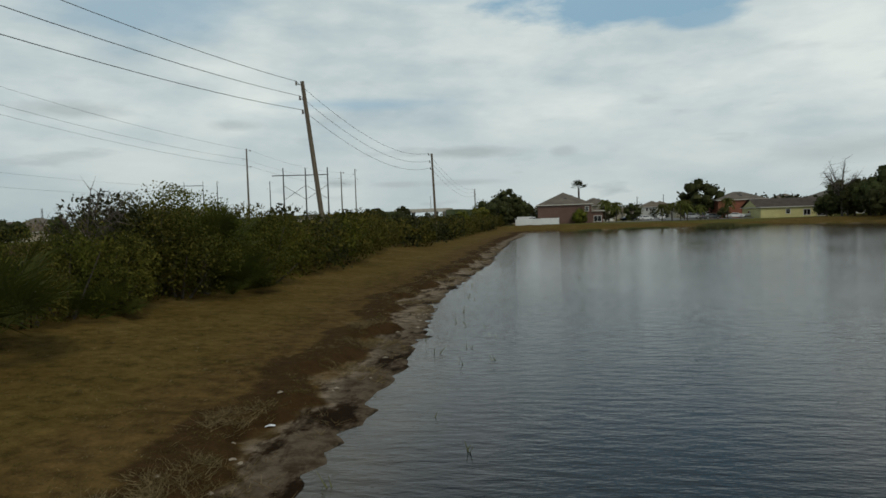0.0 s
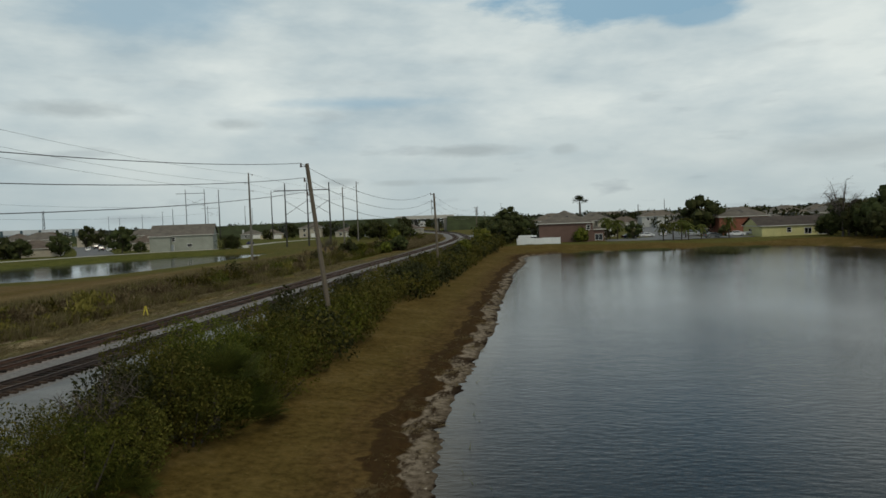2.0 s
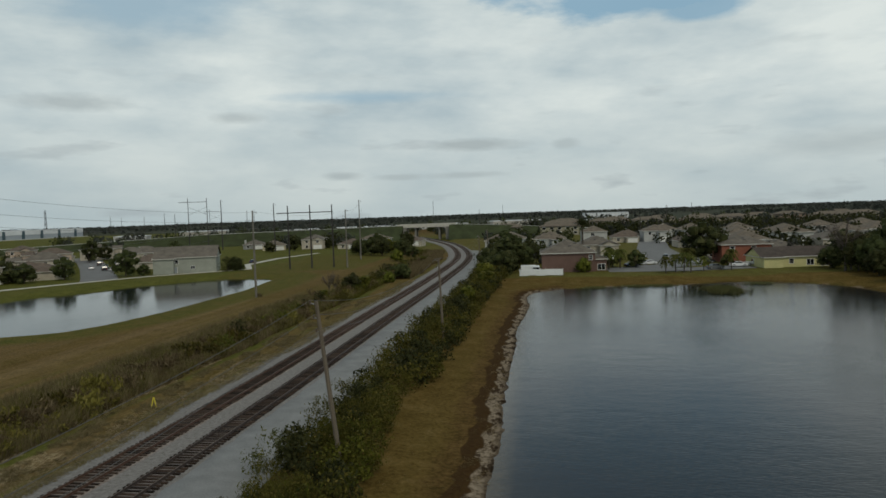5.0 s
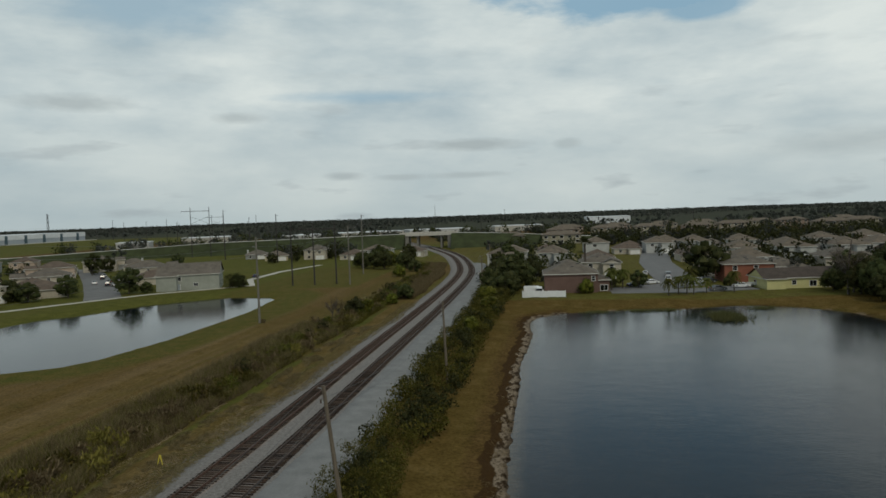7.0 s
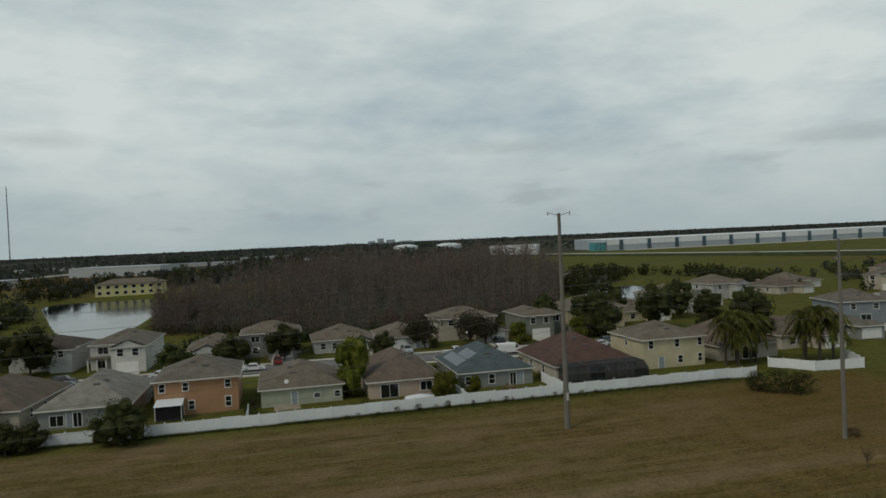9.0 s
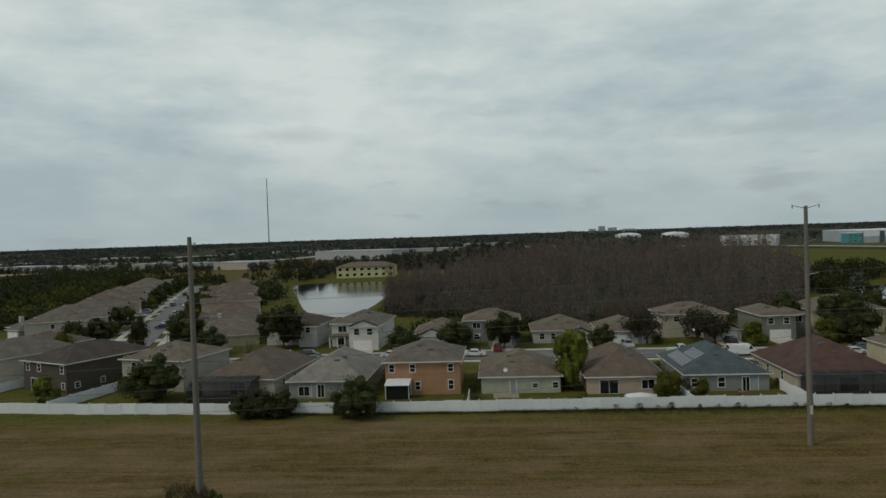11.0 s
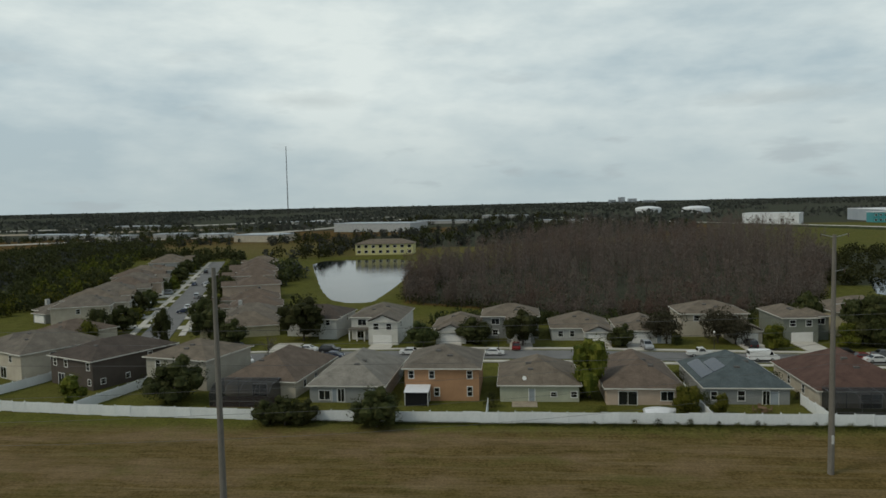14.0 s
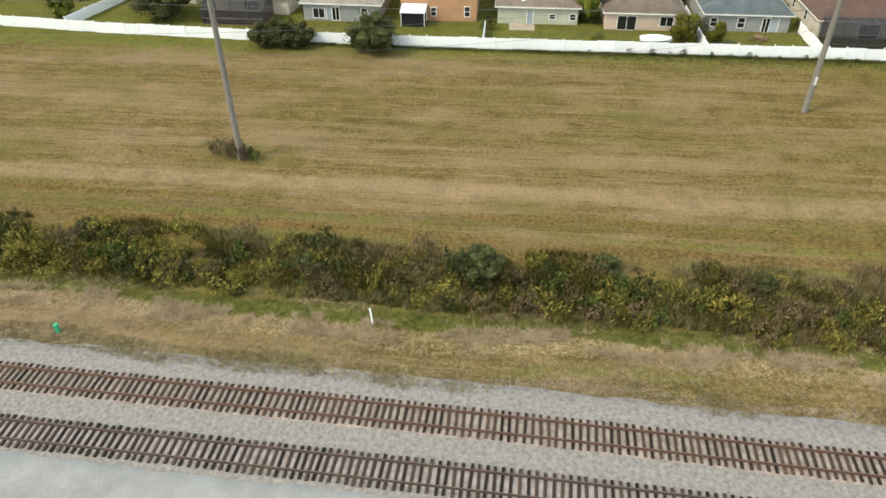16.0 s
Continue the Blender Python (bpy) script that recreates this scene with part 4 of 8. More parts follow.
def roof_mesh(x0, x1, y0, y1, h, kind, pitch, o=0.45):
    """Hip ('hip') or gable roof ('gx' ridge along x, 'gy' along y) with eaves and a thickness."""
    x0, x1, y0, y1 = x0 - o, x1 + o, y0 - o, y1 + o
    w, d = x1 - x0, y1 - y0
    cx, cy, t = (x0 + x1) / 2, (y0 + y1) / 2, 0.16
    m = Mesh()
    if kind == "hip":
        half = min(w, d) / 2
        top = h + pitch * half
        ra, rb = ((x0 + half, cy), (x1 - half, cy)) if w >= d else ((cx, y0 + half), (cx, y1 - half))
        if w >= d:
            ra, rb = (x0 + half * 0.98, cy), (x1 - half * 0.98, cy)
            faces = [((x0, y0), (x1, y0), rb, ra), ((x1, y1), (x0, y1), ra, rb), ((x0, y1), (x0, y0), ra), ((x1, y0), (x1, y1), rb)]
        else:
            ra, rb = (cx, y0 + half * 0.98), (cx, y1 - half * 0.98)
            faces = [((x1, y0), (x1, y1), rb, ra), ((x0, y1), (x0, y0), ra, rb), ((x0, y0), (x1, y0), ra), ((x1, y1), (x0, y1), rb)]
        ridge = {ra, rb}
        for f in faces:
            m.poly(*[(p[0], p[1], top if p in ridge else h) for p in f])
    elif kind == "gx":
        top = h + pitch * d / 2
        m.poly((x0, y0, h), (x1, y0, h), (x1, cy, top), (x0, cy, top))
        m.poly((x1, y1, h), (x0, y1, h), (x0, cy, top), (x1, cy, top))
    else:
        top = h + pitch * w / 2
        m.poly((x1, y0, h), (x1, y1, h), (cx, y1, top), (cx, y0, top))
        m.poly((x0, y1, h), (x0, y0, h), (cx, y0, top), (cx, y1, top))
    m.poly((x0, y0, h - t), (x0, y1, h - t), (x1, y1, h - t), (x1, y0, h - t))
    return m, top, (x0, x1, y0, y1)


def gable_ends(x0, x1, y0, y1, h, kind, pitch):
    """The two gable triangles, each a thin slab."""
    cx, cy, out = (x0 + x1) / 2, (y0 + y1) / 2, []
    for s in (0, 1):
        m = Mesh()
        if kind == "gx":
            top, x = h + pitch * (y1 - y0) / 2, (x0, x1)[s]
            t = (0.1, -0.1)[s]
            a, b = [(x, y0, h), (x, y1, h), (x, cy, top)], [(x + t, y0, h), (x + t, y1, h), (x + t, cy, top)]
        else:
            top, y = h + pitch * (x1 - x0) / 2, (y0, y1)[s]
            t = (0.1, -0.1)[s]
            a, b = [(x0, y, h), (x1, y, h), (cx, y, top)], [(x0, y + t, h), (x1, y + t, h), (cx, y + t, top)]
        m.v = a + b
        m.f = [(0, 1, 2), (5, 4, 3), (0, 3, 4, 1), (1, 4, 5, 2), (2, 5, 3, 0)]
        out.append(m)
    return out


def house(label, m, vols, wall, roof, openings=(), vents=2, name="house", group="", seed=0, trim=None):
    """A house with its face towards local -y. vols: (x0, x1, y0, y1, eave height, roof kind, pitch)."""
    root = thing(name, label, "house", m, group)
    rng = random.Random(seed)
    for i, (x0, x1, y0, y1, h, kind, pitch) in enumerate(vols):
        part("wall", Mesh().box(x0, x1, y0, y1, -0.8, h - 0.17), wall, root)
        rm, top, (ex0, ex1, ey0, ey1) = roof_mesh(x0, x1, y0, y1, h, kind, pitch)
        r = part("roof", rm, roof, root, "weathered shingle roof")
        t, f = 0.17, 0.04
        fm = Mesh()
        for g in (f, 0.0):      # one closed ring of boards under the eaves
            for z in (h - t, h + 0.015):
                fm.v += [(ex0 - g, ey0 - g, z), (ex1 + g, ey0 - g, z), (ex1 + g, ey1 + g, z), (ex0 - g, ey1 + g, z)]
        for j in range(4):
            q = (j + 1) % 4
            fm.f += [(j, q, 4 + q, 4 + j), (8 + q, 8 + j, 12 + j, 12 + q), (q, j, 8 + j, 8 + q), (4 + j, 4 + q, 12 + q, 12 + j)]
        part("fascia", fm, M_FASCIA, r, "pale fascia board")
        if kind != "hip":
            for gm in gable_ends(x0, x1, y0, y1, h - 0.17, kind, pitch):
                part("gable", gm, wall, root)
        if i == 0:
            for v in range(vents):
                if kind == "hip":
                    u = rng.uniform(0.42, 0.62)
                    vx, vy = x0 + (x1 - x0) * rng.uniform(0.35, 0.65), y0 + (y1 - y0) * (0.22 + 0.1 * v)
                    half = min(x1 - x0, y1 - y0) / 2 + 0.45
                    vz = h + pitch * min(vy - ey0, vx - ex0, ex1 - vx, ey1 - vy, half)
                    part("roof_vent", Mesh().chamfered(vx - 0.45, vx + 0.45, vy - 0.25, vy + 0.25, vz - 0.2, vz + 0.22, 0.06), paint("vent_metal", (0.10, 0.095, 0.09)), r, "small dark roof vent")
    for kind, side, u, z, w, h, *vol in openings:
        x0, x1, y0, y1 = vols[vol[0] if vol else 0][:4]
        if side == "f":
            at = lambda a, o, zz, u=u, y0=y0: (u + a, y0 - o, zz)
        elif side == "b":
            at = lambda a, o, zz, u=u, y1=y1: (u - a, y1 + o, zz)
        elif side == "r":
            at = lambda a, o, zz, u=u, x1=x1: (x1 + o, u + a, zz)
        else:
            at = lambda a, o, zz, u=u, x0=x0: (x0 - o, u - a, zz)
        window_parts(root, at, w, h, z, kind)
    return root


M_FASCIA = paint("fascia_paint", (0.56, 0.54, 0.49))
R_GREY, R_BROWN, R_TAUPE, R_LIGHT = shingle("grey_shingle", (0.128, 0.110, 0.090)), shingle("brown_shingle", (0.118, 0.090, 0.070)), shingle("taupe_shingle", (0.138, 0.113, 0.087)), shingle("pale_grey_shingle", (0.195, 0.180, 0.155))
R_BLUE, R_DARK, R_RED = shingle("blue_grey_shingle", (0.072, 0.088, 0.092)), shingle("dark_brown_shingle", (0.068, 0.054, 0.045)), shingle("red_brown_shingle", (0.085, 0.050, 0.040))
C_BEIGE, C_DARK, C_CREAM, C_ORANGE = paint("beige_stucco", (0.40, 0.36, 0.29)), paint("dark_brown_stucco", (0.075, 0.062, 0.052)), paint("cream_stucco", (0.45, 0.40, 0.27)), paint("orange_tan_stucco", (0.33, 0.19, 0.105))
C_GREY, C_WHITE, C_SAGE, C_PINK = paint("grey_stucco", (0.22, 0.225, 0.215)), paint("white_stucco", (0.50, 0.49, 0.45)), paint("sage_stucco", (0.33, 0.34, 0.26)), paint("pinkish_stucco", (0.42, 0.33, 0.26))
C_YELLOW, C_BRICK, C_BLUEGREY, C_LGREY = paint("pale_yellow_stucco", (0.48, 0.45, 0.22)), paint("brick_red_stucco", (0.135, 0.085, 0.070)), paint("blue_grey_stucco", (0.20, 0.225, 0.24)), paint("light_grey_stucco", (0.40, 0.40, 0.38))


def facing(x, y, rz=90):
    """Pose of a house whose face's middle stands at (x, y); rz 90 faces +x."""
    return pose(x, y, 0, 0, 0, rz)


# rear row: backs to the fence
house("two-storey beige stucco house with a grey-brown hip roof", facing(-126.6, -98.5, 62), [(-7, 6, 0, 17, 5.4, "hip", 0.42), (-15, -7, 3, 15, 5.2, "hip", 0.4)], C_BEIGE, R_GREY,
      [("win", "f", -3, 3.6, 1, 1.2), ("win", "f", 2, 3.6, 1, 1.2), ("slider", "f", -1, 0.2, 2.2, 2.1), ("win", "r", 6, 3.6, 1, 1.2)], seed=1)
house("dark brown two-storey house with white-trimmed windows", facing(-121.3, -81.5, 65), [(-6.4, 6.4, 0, 18, 5.4, "hip", 0.36)], C_DARK, R_DARK,
      [("win", "f", -5, 3.6, 0.9, 1.3), ("win", "f", -1.6, 3.6, 0.9, 1.3), ("win", "f", 5.2, 3.6, 0.9, 1.3), ("win", "f", 5.4, 0.9, 0.8, 1), ("win", "f", 0, 0.9, 0.9, 1.3), ("slider", "f", -3.2, 0.1, 1.8, 2.1),
       ("win", "r", 12, 3.5, 0.9, 1.3), ("win", "r", 2, 0.9, 0.9, 0.9), ("win", "r", 7, 0.9, 0.8, 0.9), ("win", "r", 14.5, 0.9, 0.8, 0.9)], seed=2)
house("two-storey beige house with a brown hip roof, half behind a tree", facing(-121.0, -61.3, 75), [(-6.7, 6.7, 0, 13, 5.4, "hip", 0.35)], paint("grey_beige_stucco", (0.34, 0.32, 0.27)), R_TAUPE,
      [("win", "f", -4, 3.6, 1, 1.2), ("win", "f", 1.5, 3.6, 1, 1.2), ("slider", "f", 0, 0.1, 2.0, 2.1)], seed=3)
house("single-storey house with a brown hip roof and dark pool screen", facing(-115.7, -43.8, 84), [(-6.5, 6.5, 0, 19, 2.8, "hip", 0.52)], C_BEIGE, R_BROWN,
      [("win", "r", 4, 0.9, 1, 1.2), ("win", "r", 9, 0.9, 1, 1.2), ("slider", "f", 0, 0.1, 2.6, 2.1)], seed=4)
house("single-storey grey house with a pale grey hip roof", facing(-112.7, -28.0, 89), [(-6.2, 6.2, 0, 19, 2.8, "hip", 0.54)], C_GREY, R_LIGHT,
      [("slider", "f", -3.7, 0.4, 1.8, 1.5), ("door", "f", -2.0, 0.1, 0.8, 2.0), ("slider", "f", -0.9, 0.1, 1.1, 2.1), ("win", "f", 3.8, 0.7, 0.9, 1.4)], seed=5)
house("two-storey orange-tan stucco house with a grey hip roof", facing(-114.0, -12.4, 90), [(-6.1, 6.1, 0, 13.5, 5.4, "hip", 0.40)], C_ORANGE, R_GREY,
      [("win", "f", -5.0, 3.7, 0.8, 1.2), ("win", "f", -1.6, 3.7, 0.8, 1.2), ("win", "f", 4.6, 3.7, 0.8, 1.2), ("win", "f", -0.8, 0.8, 0.8, 1.3), ("win", "f", 4.6, 0.8, 0.8, 1.5), ("slider", "f", -4.2, 0.1, 2.0, 2.1), ("win", "r", 6, 3.7, 0.8, 1.2)], seed=6)
house("single-storey sage stucco house with a brown hip roof", facing(-113.6, 3.4, 90), [(-6.3, 6.3, 0, 15, 2.8, "hip", 0.46)], C_SAGE, R_TAUPE,
      [("door", "f", -1.2, 0.1, 0.9, 2.0), ("win", "f", 2.3, 0.9, 0.9, 0.7), ("win", "f", 5.5, 0.8, 0.9, 0.9)], seed=7)
house("single-storey pinkish stucco house with a brown hip roof", facing(-112.0, 19.7, 90), [(-5.9, 5.9, 0, 19, 2.8, "hip", 0.54)], C_PINK, R_BROWN,
      [("slider", "f", -2.6, 0.1, 2.8, 2.1), ("slider", "f", 3.4, 0.8, 1.9, 1.4)], seed=8)
solar = house("single-storey grey house with a blue-grey hip roof and solar panels", facing(-112.6, 35.3, 90), [(-6.3, 6.3, 0, 17.5, 2.8, "hip", 0.52)], C_GREY, R_BLUE,
      [("win", "f", -5.0, 0.8, 0.9, 1.3), ("win", "f", -0.9, 0.7, 1.0, 1.5), ("slider", "f", 2.8, 0.1, 1.0, 2.1), ("door", "f", 4.0, 0.1, 1.2, 2.0)], seed=9)
for i in range(2):
    for j in range(6):
        y, x = 3.8 + j * 1.7 - i * 0.0, -5.9 + i * 1.9
        if i == 1 and j > 3:
            continue
        z0, z1 = 2.8 + 0.52 * (x + 6.75) + 0.08, 2.8 + 0.52 * (x + 1.8 + 6.75) + 0.08
        pm = Mesh()
        pm.poly((x, y, z0), (x + 1.8, y, z1), (x + 1.8, y + 1.62, z1), (x, y + 1.62, z0))
        pm.v += [(px, py, pz - 0.05) for px, py, pz in pm.v]
        pm.f += [(j, 4 + j, 4 + (j + 1) % 4, (j + 1) % 4) for j in range(4)]
        part("solar_panel", pm, M_SOLAR, solar, "dark blue solar panel")
house("single-storey house with a red-brown hip roof and screened pool", facing(-111.0, 52.7, 90), [(-7.4, 7.4, 0, 19, 2.8, "hip", 0.54)], C_BEIGE, R_RED,
      [("win", "l", 6, 0.8, 1, 1.3), ("win", "l", 12, 0.8, 1, 1.3), ("slider", "f", 0, 0.1, 3, 2.1)], seed=10)
house("two-storey cream stucco house with a brown hip roof", facing(-114.6, 69.6, 90), [(-6.2, 6.2, 0, 12.5, 5.4, "hip", 0.38)], C_CREAM, R_TAUPE,
      [("win", "f", -4.6, 3.7, 0.9, 1.4), ("win", "f", 0.6, 3.7, 0.9, 1.4), ("win", "f", 5.2, 3.7, 0.8, 1.3), ("door", "f", -2.6, 0.1, 1.1, 2.0), ("win", "f", 1.2, 0.8, 0.9, 1.3), ("win", "f", 5.2, 0.8, 0.8, 1.4), ("win", "l", 6, 3.7, 0.8, 0.9)], seed=11)
house("single-storey tan house with a brown roof behind palms", facing(-116, 86, 90), [(-6.3, 6.3, 0, 17, 2.8, "hip", 0.54)], C_BEIGE, R_BROWN, [("slider", "f", 0, 0.1, 2.6, 2.1)], seed=12)

# front row across the street, garages towards it
house("dark two-storey house with grey siding behind a street tree", facing(-168.5, -49.5, 84), [(-7, 7, 0, 11, 5.2, "hip", 0.36), (2.5, 7, -3, 0, 5.0, "hip", 0.36)], C_LGREY, R_DARK,
      [("win", "f", 4.8, 3.5, 1, 1.3, 1), ("win", "f", -3, 3.5, 1, 1.3), ("win", "r", 5, 3.5, 0.8, 1.2)], seed=21)
white_house = house("white two-storey house with a gabled garage wing and porch", facing(-164.5, -33.0, 88), [(-6.2, 6.2, 0, 14, 5.5, "hip", 0.38), (-0.6, 6.2, -6, 0, 5.5, "gy", 0.42)], C_WHITE, R_GREY,
      [("garage", "f", 2.6, 0.1, 4.4, 2.2, 1), ("win", "f", 1.2, 3.6, 1.2, 1.4, 1), ("win", "f", 4.2, 3.6, 1.2, 1.4, 1), ("slider", "f", -3.6, 3.5, 2.0, 1.4), ("slider", "f", -4.0, 0.5, 2.2, 1.6), ("win", "r", -2, 3.6, 0.8, 1.2, 1)], seed=22)
porch = white_house
part("porch_roof", Mesh().chamfered(-6.5, -0.6, -2.4, 0.0, 2.75, 3.05, 0.12), R_GREY, porch, "grey shingled porch roof")
for u in (-6.2, -4.4, -2.6):
    part("porch_post", Mesh().chamfered(u - 0.12, u + 0.12, -2.2, -1.96, -0.1, 2.75, 0.02), M_TRIM, porch, "white porch post")
house("white single-storey house with a gabled garage and solar roof", facing(-164, -13.6, 90), [(-5.8, 5.8, 0, 14, 2.9, "hip", 0.42), (-4.8, 2.0, -4.5, 0, 2.9, "gy", 0.45)], C_WHITE, R_TAUPE,
      [("garage", "f", -1.4, 0.1, 4.6, 2.2, 1), ("win", "f", 4, 0.9, 1.2, 1.3)], seed=23)
house("grey two-storey house with a narrow gabled garage wing", facing(-166, -1.6, 90), [(-6.4, 6.6, 0, 11, 5.3, "hip", 0.38), (-0.6, 5.6, -6, 0, 5.3, "gy", 0.42)], C_GREY, R_TAUPE,
      [("garage", "f", 2.5, 0.1, 4.4, 2.2, 1), ("win", "f", 1.0, 3.5, 1.1, 1.4, 1), ("win", "f", 4.0, 3.5, 1.1, 1.4, 1), ("slider", "f", -3.4, 3.4, 1.8, 1.3), ("win", "f", -3.4, 0.8, 1.3, 1.3)], seed=24)
house("single-storey grey-beige house with a white double garage", facing(-163.5, 14.6, 90), [(-6.6, 6.6, 0, 13, 2.9, "hip", 0.42), (0.6, 6.2, -5, 0, 2.9, "gy", 0.40)], C_LGREY, R_TAUPE,
      [("garage", "f", 3.4, 0.1, 4.6, 2.2, 1), ("win", "f", -4.6, 0.9, 1.1, 1.3), ("win", "f", -2.0, 0.9, 1.0, 1.3)], seed=25)
house("pale single-storey house with a car on its drive", facing(-160, 28.4, 90), [(-5.6, 5.6, 0, 15, 2.9, "hip", 0.42)], C_LGREY, R_TAUPE, [("garage", "f", -2.0, 0.1, 4.8, 2.2), ("door", "f", 3, 0.1, 1, 2.1)], seed=26)
house("two-storey beige house with a low gabled garage", facing(-168, 45.4, 90), [(-7.4, 7.4, 0, 12, 5.3, "hip", 0.36), (1.6, 8.0, -8, 0, 2.8, "gy", 0.42)], C_BEIGE, R_TAUPE,
      [("garage", "f", 4.8, 0.1, 4.6, 2.2, 1), ("win", "f", 4.5, 3.6, 1.2, 1.2), ("win", "f", -4, 3.6, 1.2, 1.2)], seed=27)
house("grey-green two-storey house with a white garage door", facing(-160.5, 61.5, 92), [(-3.6, 3.8, 0, 14, 5.5, "hip", 0.40), (3.8, 7.4, 3, 14, 5.3, "hip", 0.4)], paint("grey_green_stucco", (0.17, 0.18, 0.15)), R_TAUPE,
      [("garage", "f", 0.4, 0.1, 4.6, 2.2), ("win", "f", -1.6, 3.6, 1.2, 1.3), ("win", "f", 1.8, 3.6, 1.2, 1.3), ("slider", "f", 5.6, 3.5, 1.8, 1.3, 1)], seed=28)
house("two-storey cream house with a wide brown hip roof", facing(-168, 80, 92), [(-8, 8, 0, 14, 5.5, "hip", 0.38)], C_CREAM, R_TAUPE, [("win", "f", 3, 3.6, 1.2, 1.3), ("garage", "f", 2, 0.1, 4.6, 2.2)], seed=29)

# generic houses, copied along the other streets
STOCK = []
for k, (lab, wl, rf, two) in enumerate([
        ("single-storey beige house with a brown shingle roof", C_BEIGE, R_BROWN, False), ("two-storey beige house with a grey shingle roof", C_BEIGE, R_GREY, True),
        ("single-storey cream house with a taupe shingle roof", C_CREAM, R_TAUPE, False), ("two-storey pale house with a taupe shingle roof", C_LGREY, R_TAUPE, True),
        ("single-storey grey house with a grey shingle roof", C_GREY, R_GREY, False), ("two-storey tan house with a brown shingle roof", C_PINK, R_BROWN, True)]):
    h = 5.4 if two else 2.8
    ops = [("garage", "f", 3.0, 0.1, 4.6, 2.2, 1), ("win", "f", -3.5, 0.8, 1.3, 1.3), ("win", "l", 5, 0.8, 1.0, 1.3), ("win", "r", 6, 0.8, 1.0, 1.3), ("slider", "b", 1, 0.1, 2.4, 2.1), ("win", "b", -3.5, 0.8, 1.2, 1.2)]
    if two:
        ops += [("win", "f", -3.5, 3.5, 1.3, 1.3), ("win", "f", 3, 3.5, 1.3, 1.3, 1), ("win", "b", -3.5, 3.5, 1.2, 1.2), ("win", "b", 3, 3.5, 1.2, 1.2), ("win", "l", 8, 3.5, 1, 1.2), ("win", "r", 8, 3.5, 1, 1.2)]
    st = house(lab, pose(-300, -700 - 40 * k, 0), [(-6.4, 6.4, 0, 15, h, "hip", 0.4), (0.2, 6.0, -4, 0, h, "gy" if k % 2 else "hip", 0.42)], wl, rf, ops, seed=40 + k)
    STOCK.append([st, False])


def place_house(k, x, y, rz):
    st = STOCK[k % len(STOCK)]
    if not st[1]:
        st[1] = True
        st[0].matrix_basis = pose(x, y, 0, 0, 0, rz)
        return st[0]
    return clone(st[0], pose(x, y, 0, 0, 0, rz))


FAR_STOCK = []
for k, (lab, wl, rf, h) in enumerate((("far single-storey beige house with a brown roof", C_BEIGE, R_BROWN, 2.8), ("far two-storey pale house with a taupe roof", C_LGREY, R_TAUPE, 5.4), ("far single-storey cream house with a grey roof", C_CREAM, R_GREY, 2.8))):
    FAR_STOCK.append([house(lab, pose(-340, -700 - 40 * k, 0), [(-6.4, 6.4, 0, 15, h, "hip", 0.44), (0.2, 6.0, -4, 0, h, "hip", 0.42)], wl, rf,
                            [("garage", "f", 3.0, 0.1, 4.6, 2.2, 1), ("win", "f", -3.5, h - 1.9, 1.3, 1.3), ("slider", "b", 1, h - 2.2, 1.8, 1.4)], vents=1, seed=60 + k), False])


def place_far(k, x, y, rz):
    st = FAR_STOCK[k % 3]
    if not st[1]:
        st[1] = True
        st[0].matrix_basis = pose(x, y, 0, 0, 0, rz)
        return st[0]
    return clone(st[0], pose(x, y, 0, 0, 0, rz))


road_turn = math.degrees(math.atan2(U.y, U.x))
rng = random.Random(5)
place_house(2, *street_at(7, -15.5), road_turn + 180)
place_house(0, -157, -112, 68)
chimney = place_house(4, -195, -138, 66)
part("chimney", Mesh().chamfered(-5.6, -4.6, 3.0, 4.0, 2.0, 5.6, 0.08), C_LGREY, chimney, "pale rendered chimney")
for k in range(12):       # both sides of the straight street
    x, y = street_at(24 + 17 * k, 15 + rng.uniform(-1, 3))
    if k != 0:
        place_house(rng.choice((0, 1, 4, 3, 5)), x, y, road_turn + rng.uniform(-3, 3))
    x, y = street_at(24 + 17 * k, -15 - rng.uniform(-1, 2))
    place_house(rng.choice((0, 5, 2, 0, 4)), x, y, road_turn + 180 + rng.uniform(-3, 3))

# ---- fences ----
PANEL = Mesh()
outline = []
for i in range(14):      # boards with a shallow groove between them
    u = -1.17 + i * 0.167
    outline += [(u, 0.030), (u + 0.150, 0.030), (u + 0.154, 0.018), (u + 0.163, 0.018)]
outline.append((1.17, 0.030))
for sg in (1, -1):
    k = len(PANEL.v)
    PANEL.v += [(u, sg * o, z) for u, o in outline for z in (0.05, 1.70)]
    PANEL.f += [(k + 2 * i, k + 2 * i + 2, k + 2 * i + 3, k + 2 * i + 1) for i in range(len(outline) - 1)]
n = 2 * len(outline)
PANEL.f += [(0, n, n + 1, 1), (n - 2, n - 1, 2 * n - 1, 2 * n - 2), (1, n + 1, 2 * n - 1, n - 1)]
PANEL = PANEL.data("panel", M_VINYL)
POST = Mesh().box(-0.065, 0.065, -0.065, 0.065, -0.4, 1.80)
POST.v += [(-0.08, -0.08, 1.80), (0.08, -0.08, 1.80), (0.08, 0.08, 1.80), (-0.08, 0.08, 1.80), (0, 0, 1.88)]
POST.f += [(8, 9, 12), (9, 10, 12), (10, 11, 12), (11, 8, 12)]
POST = POST.data("post", M_VINYL)


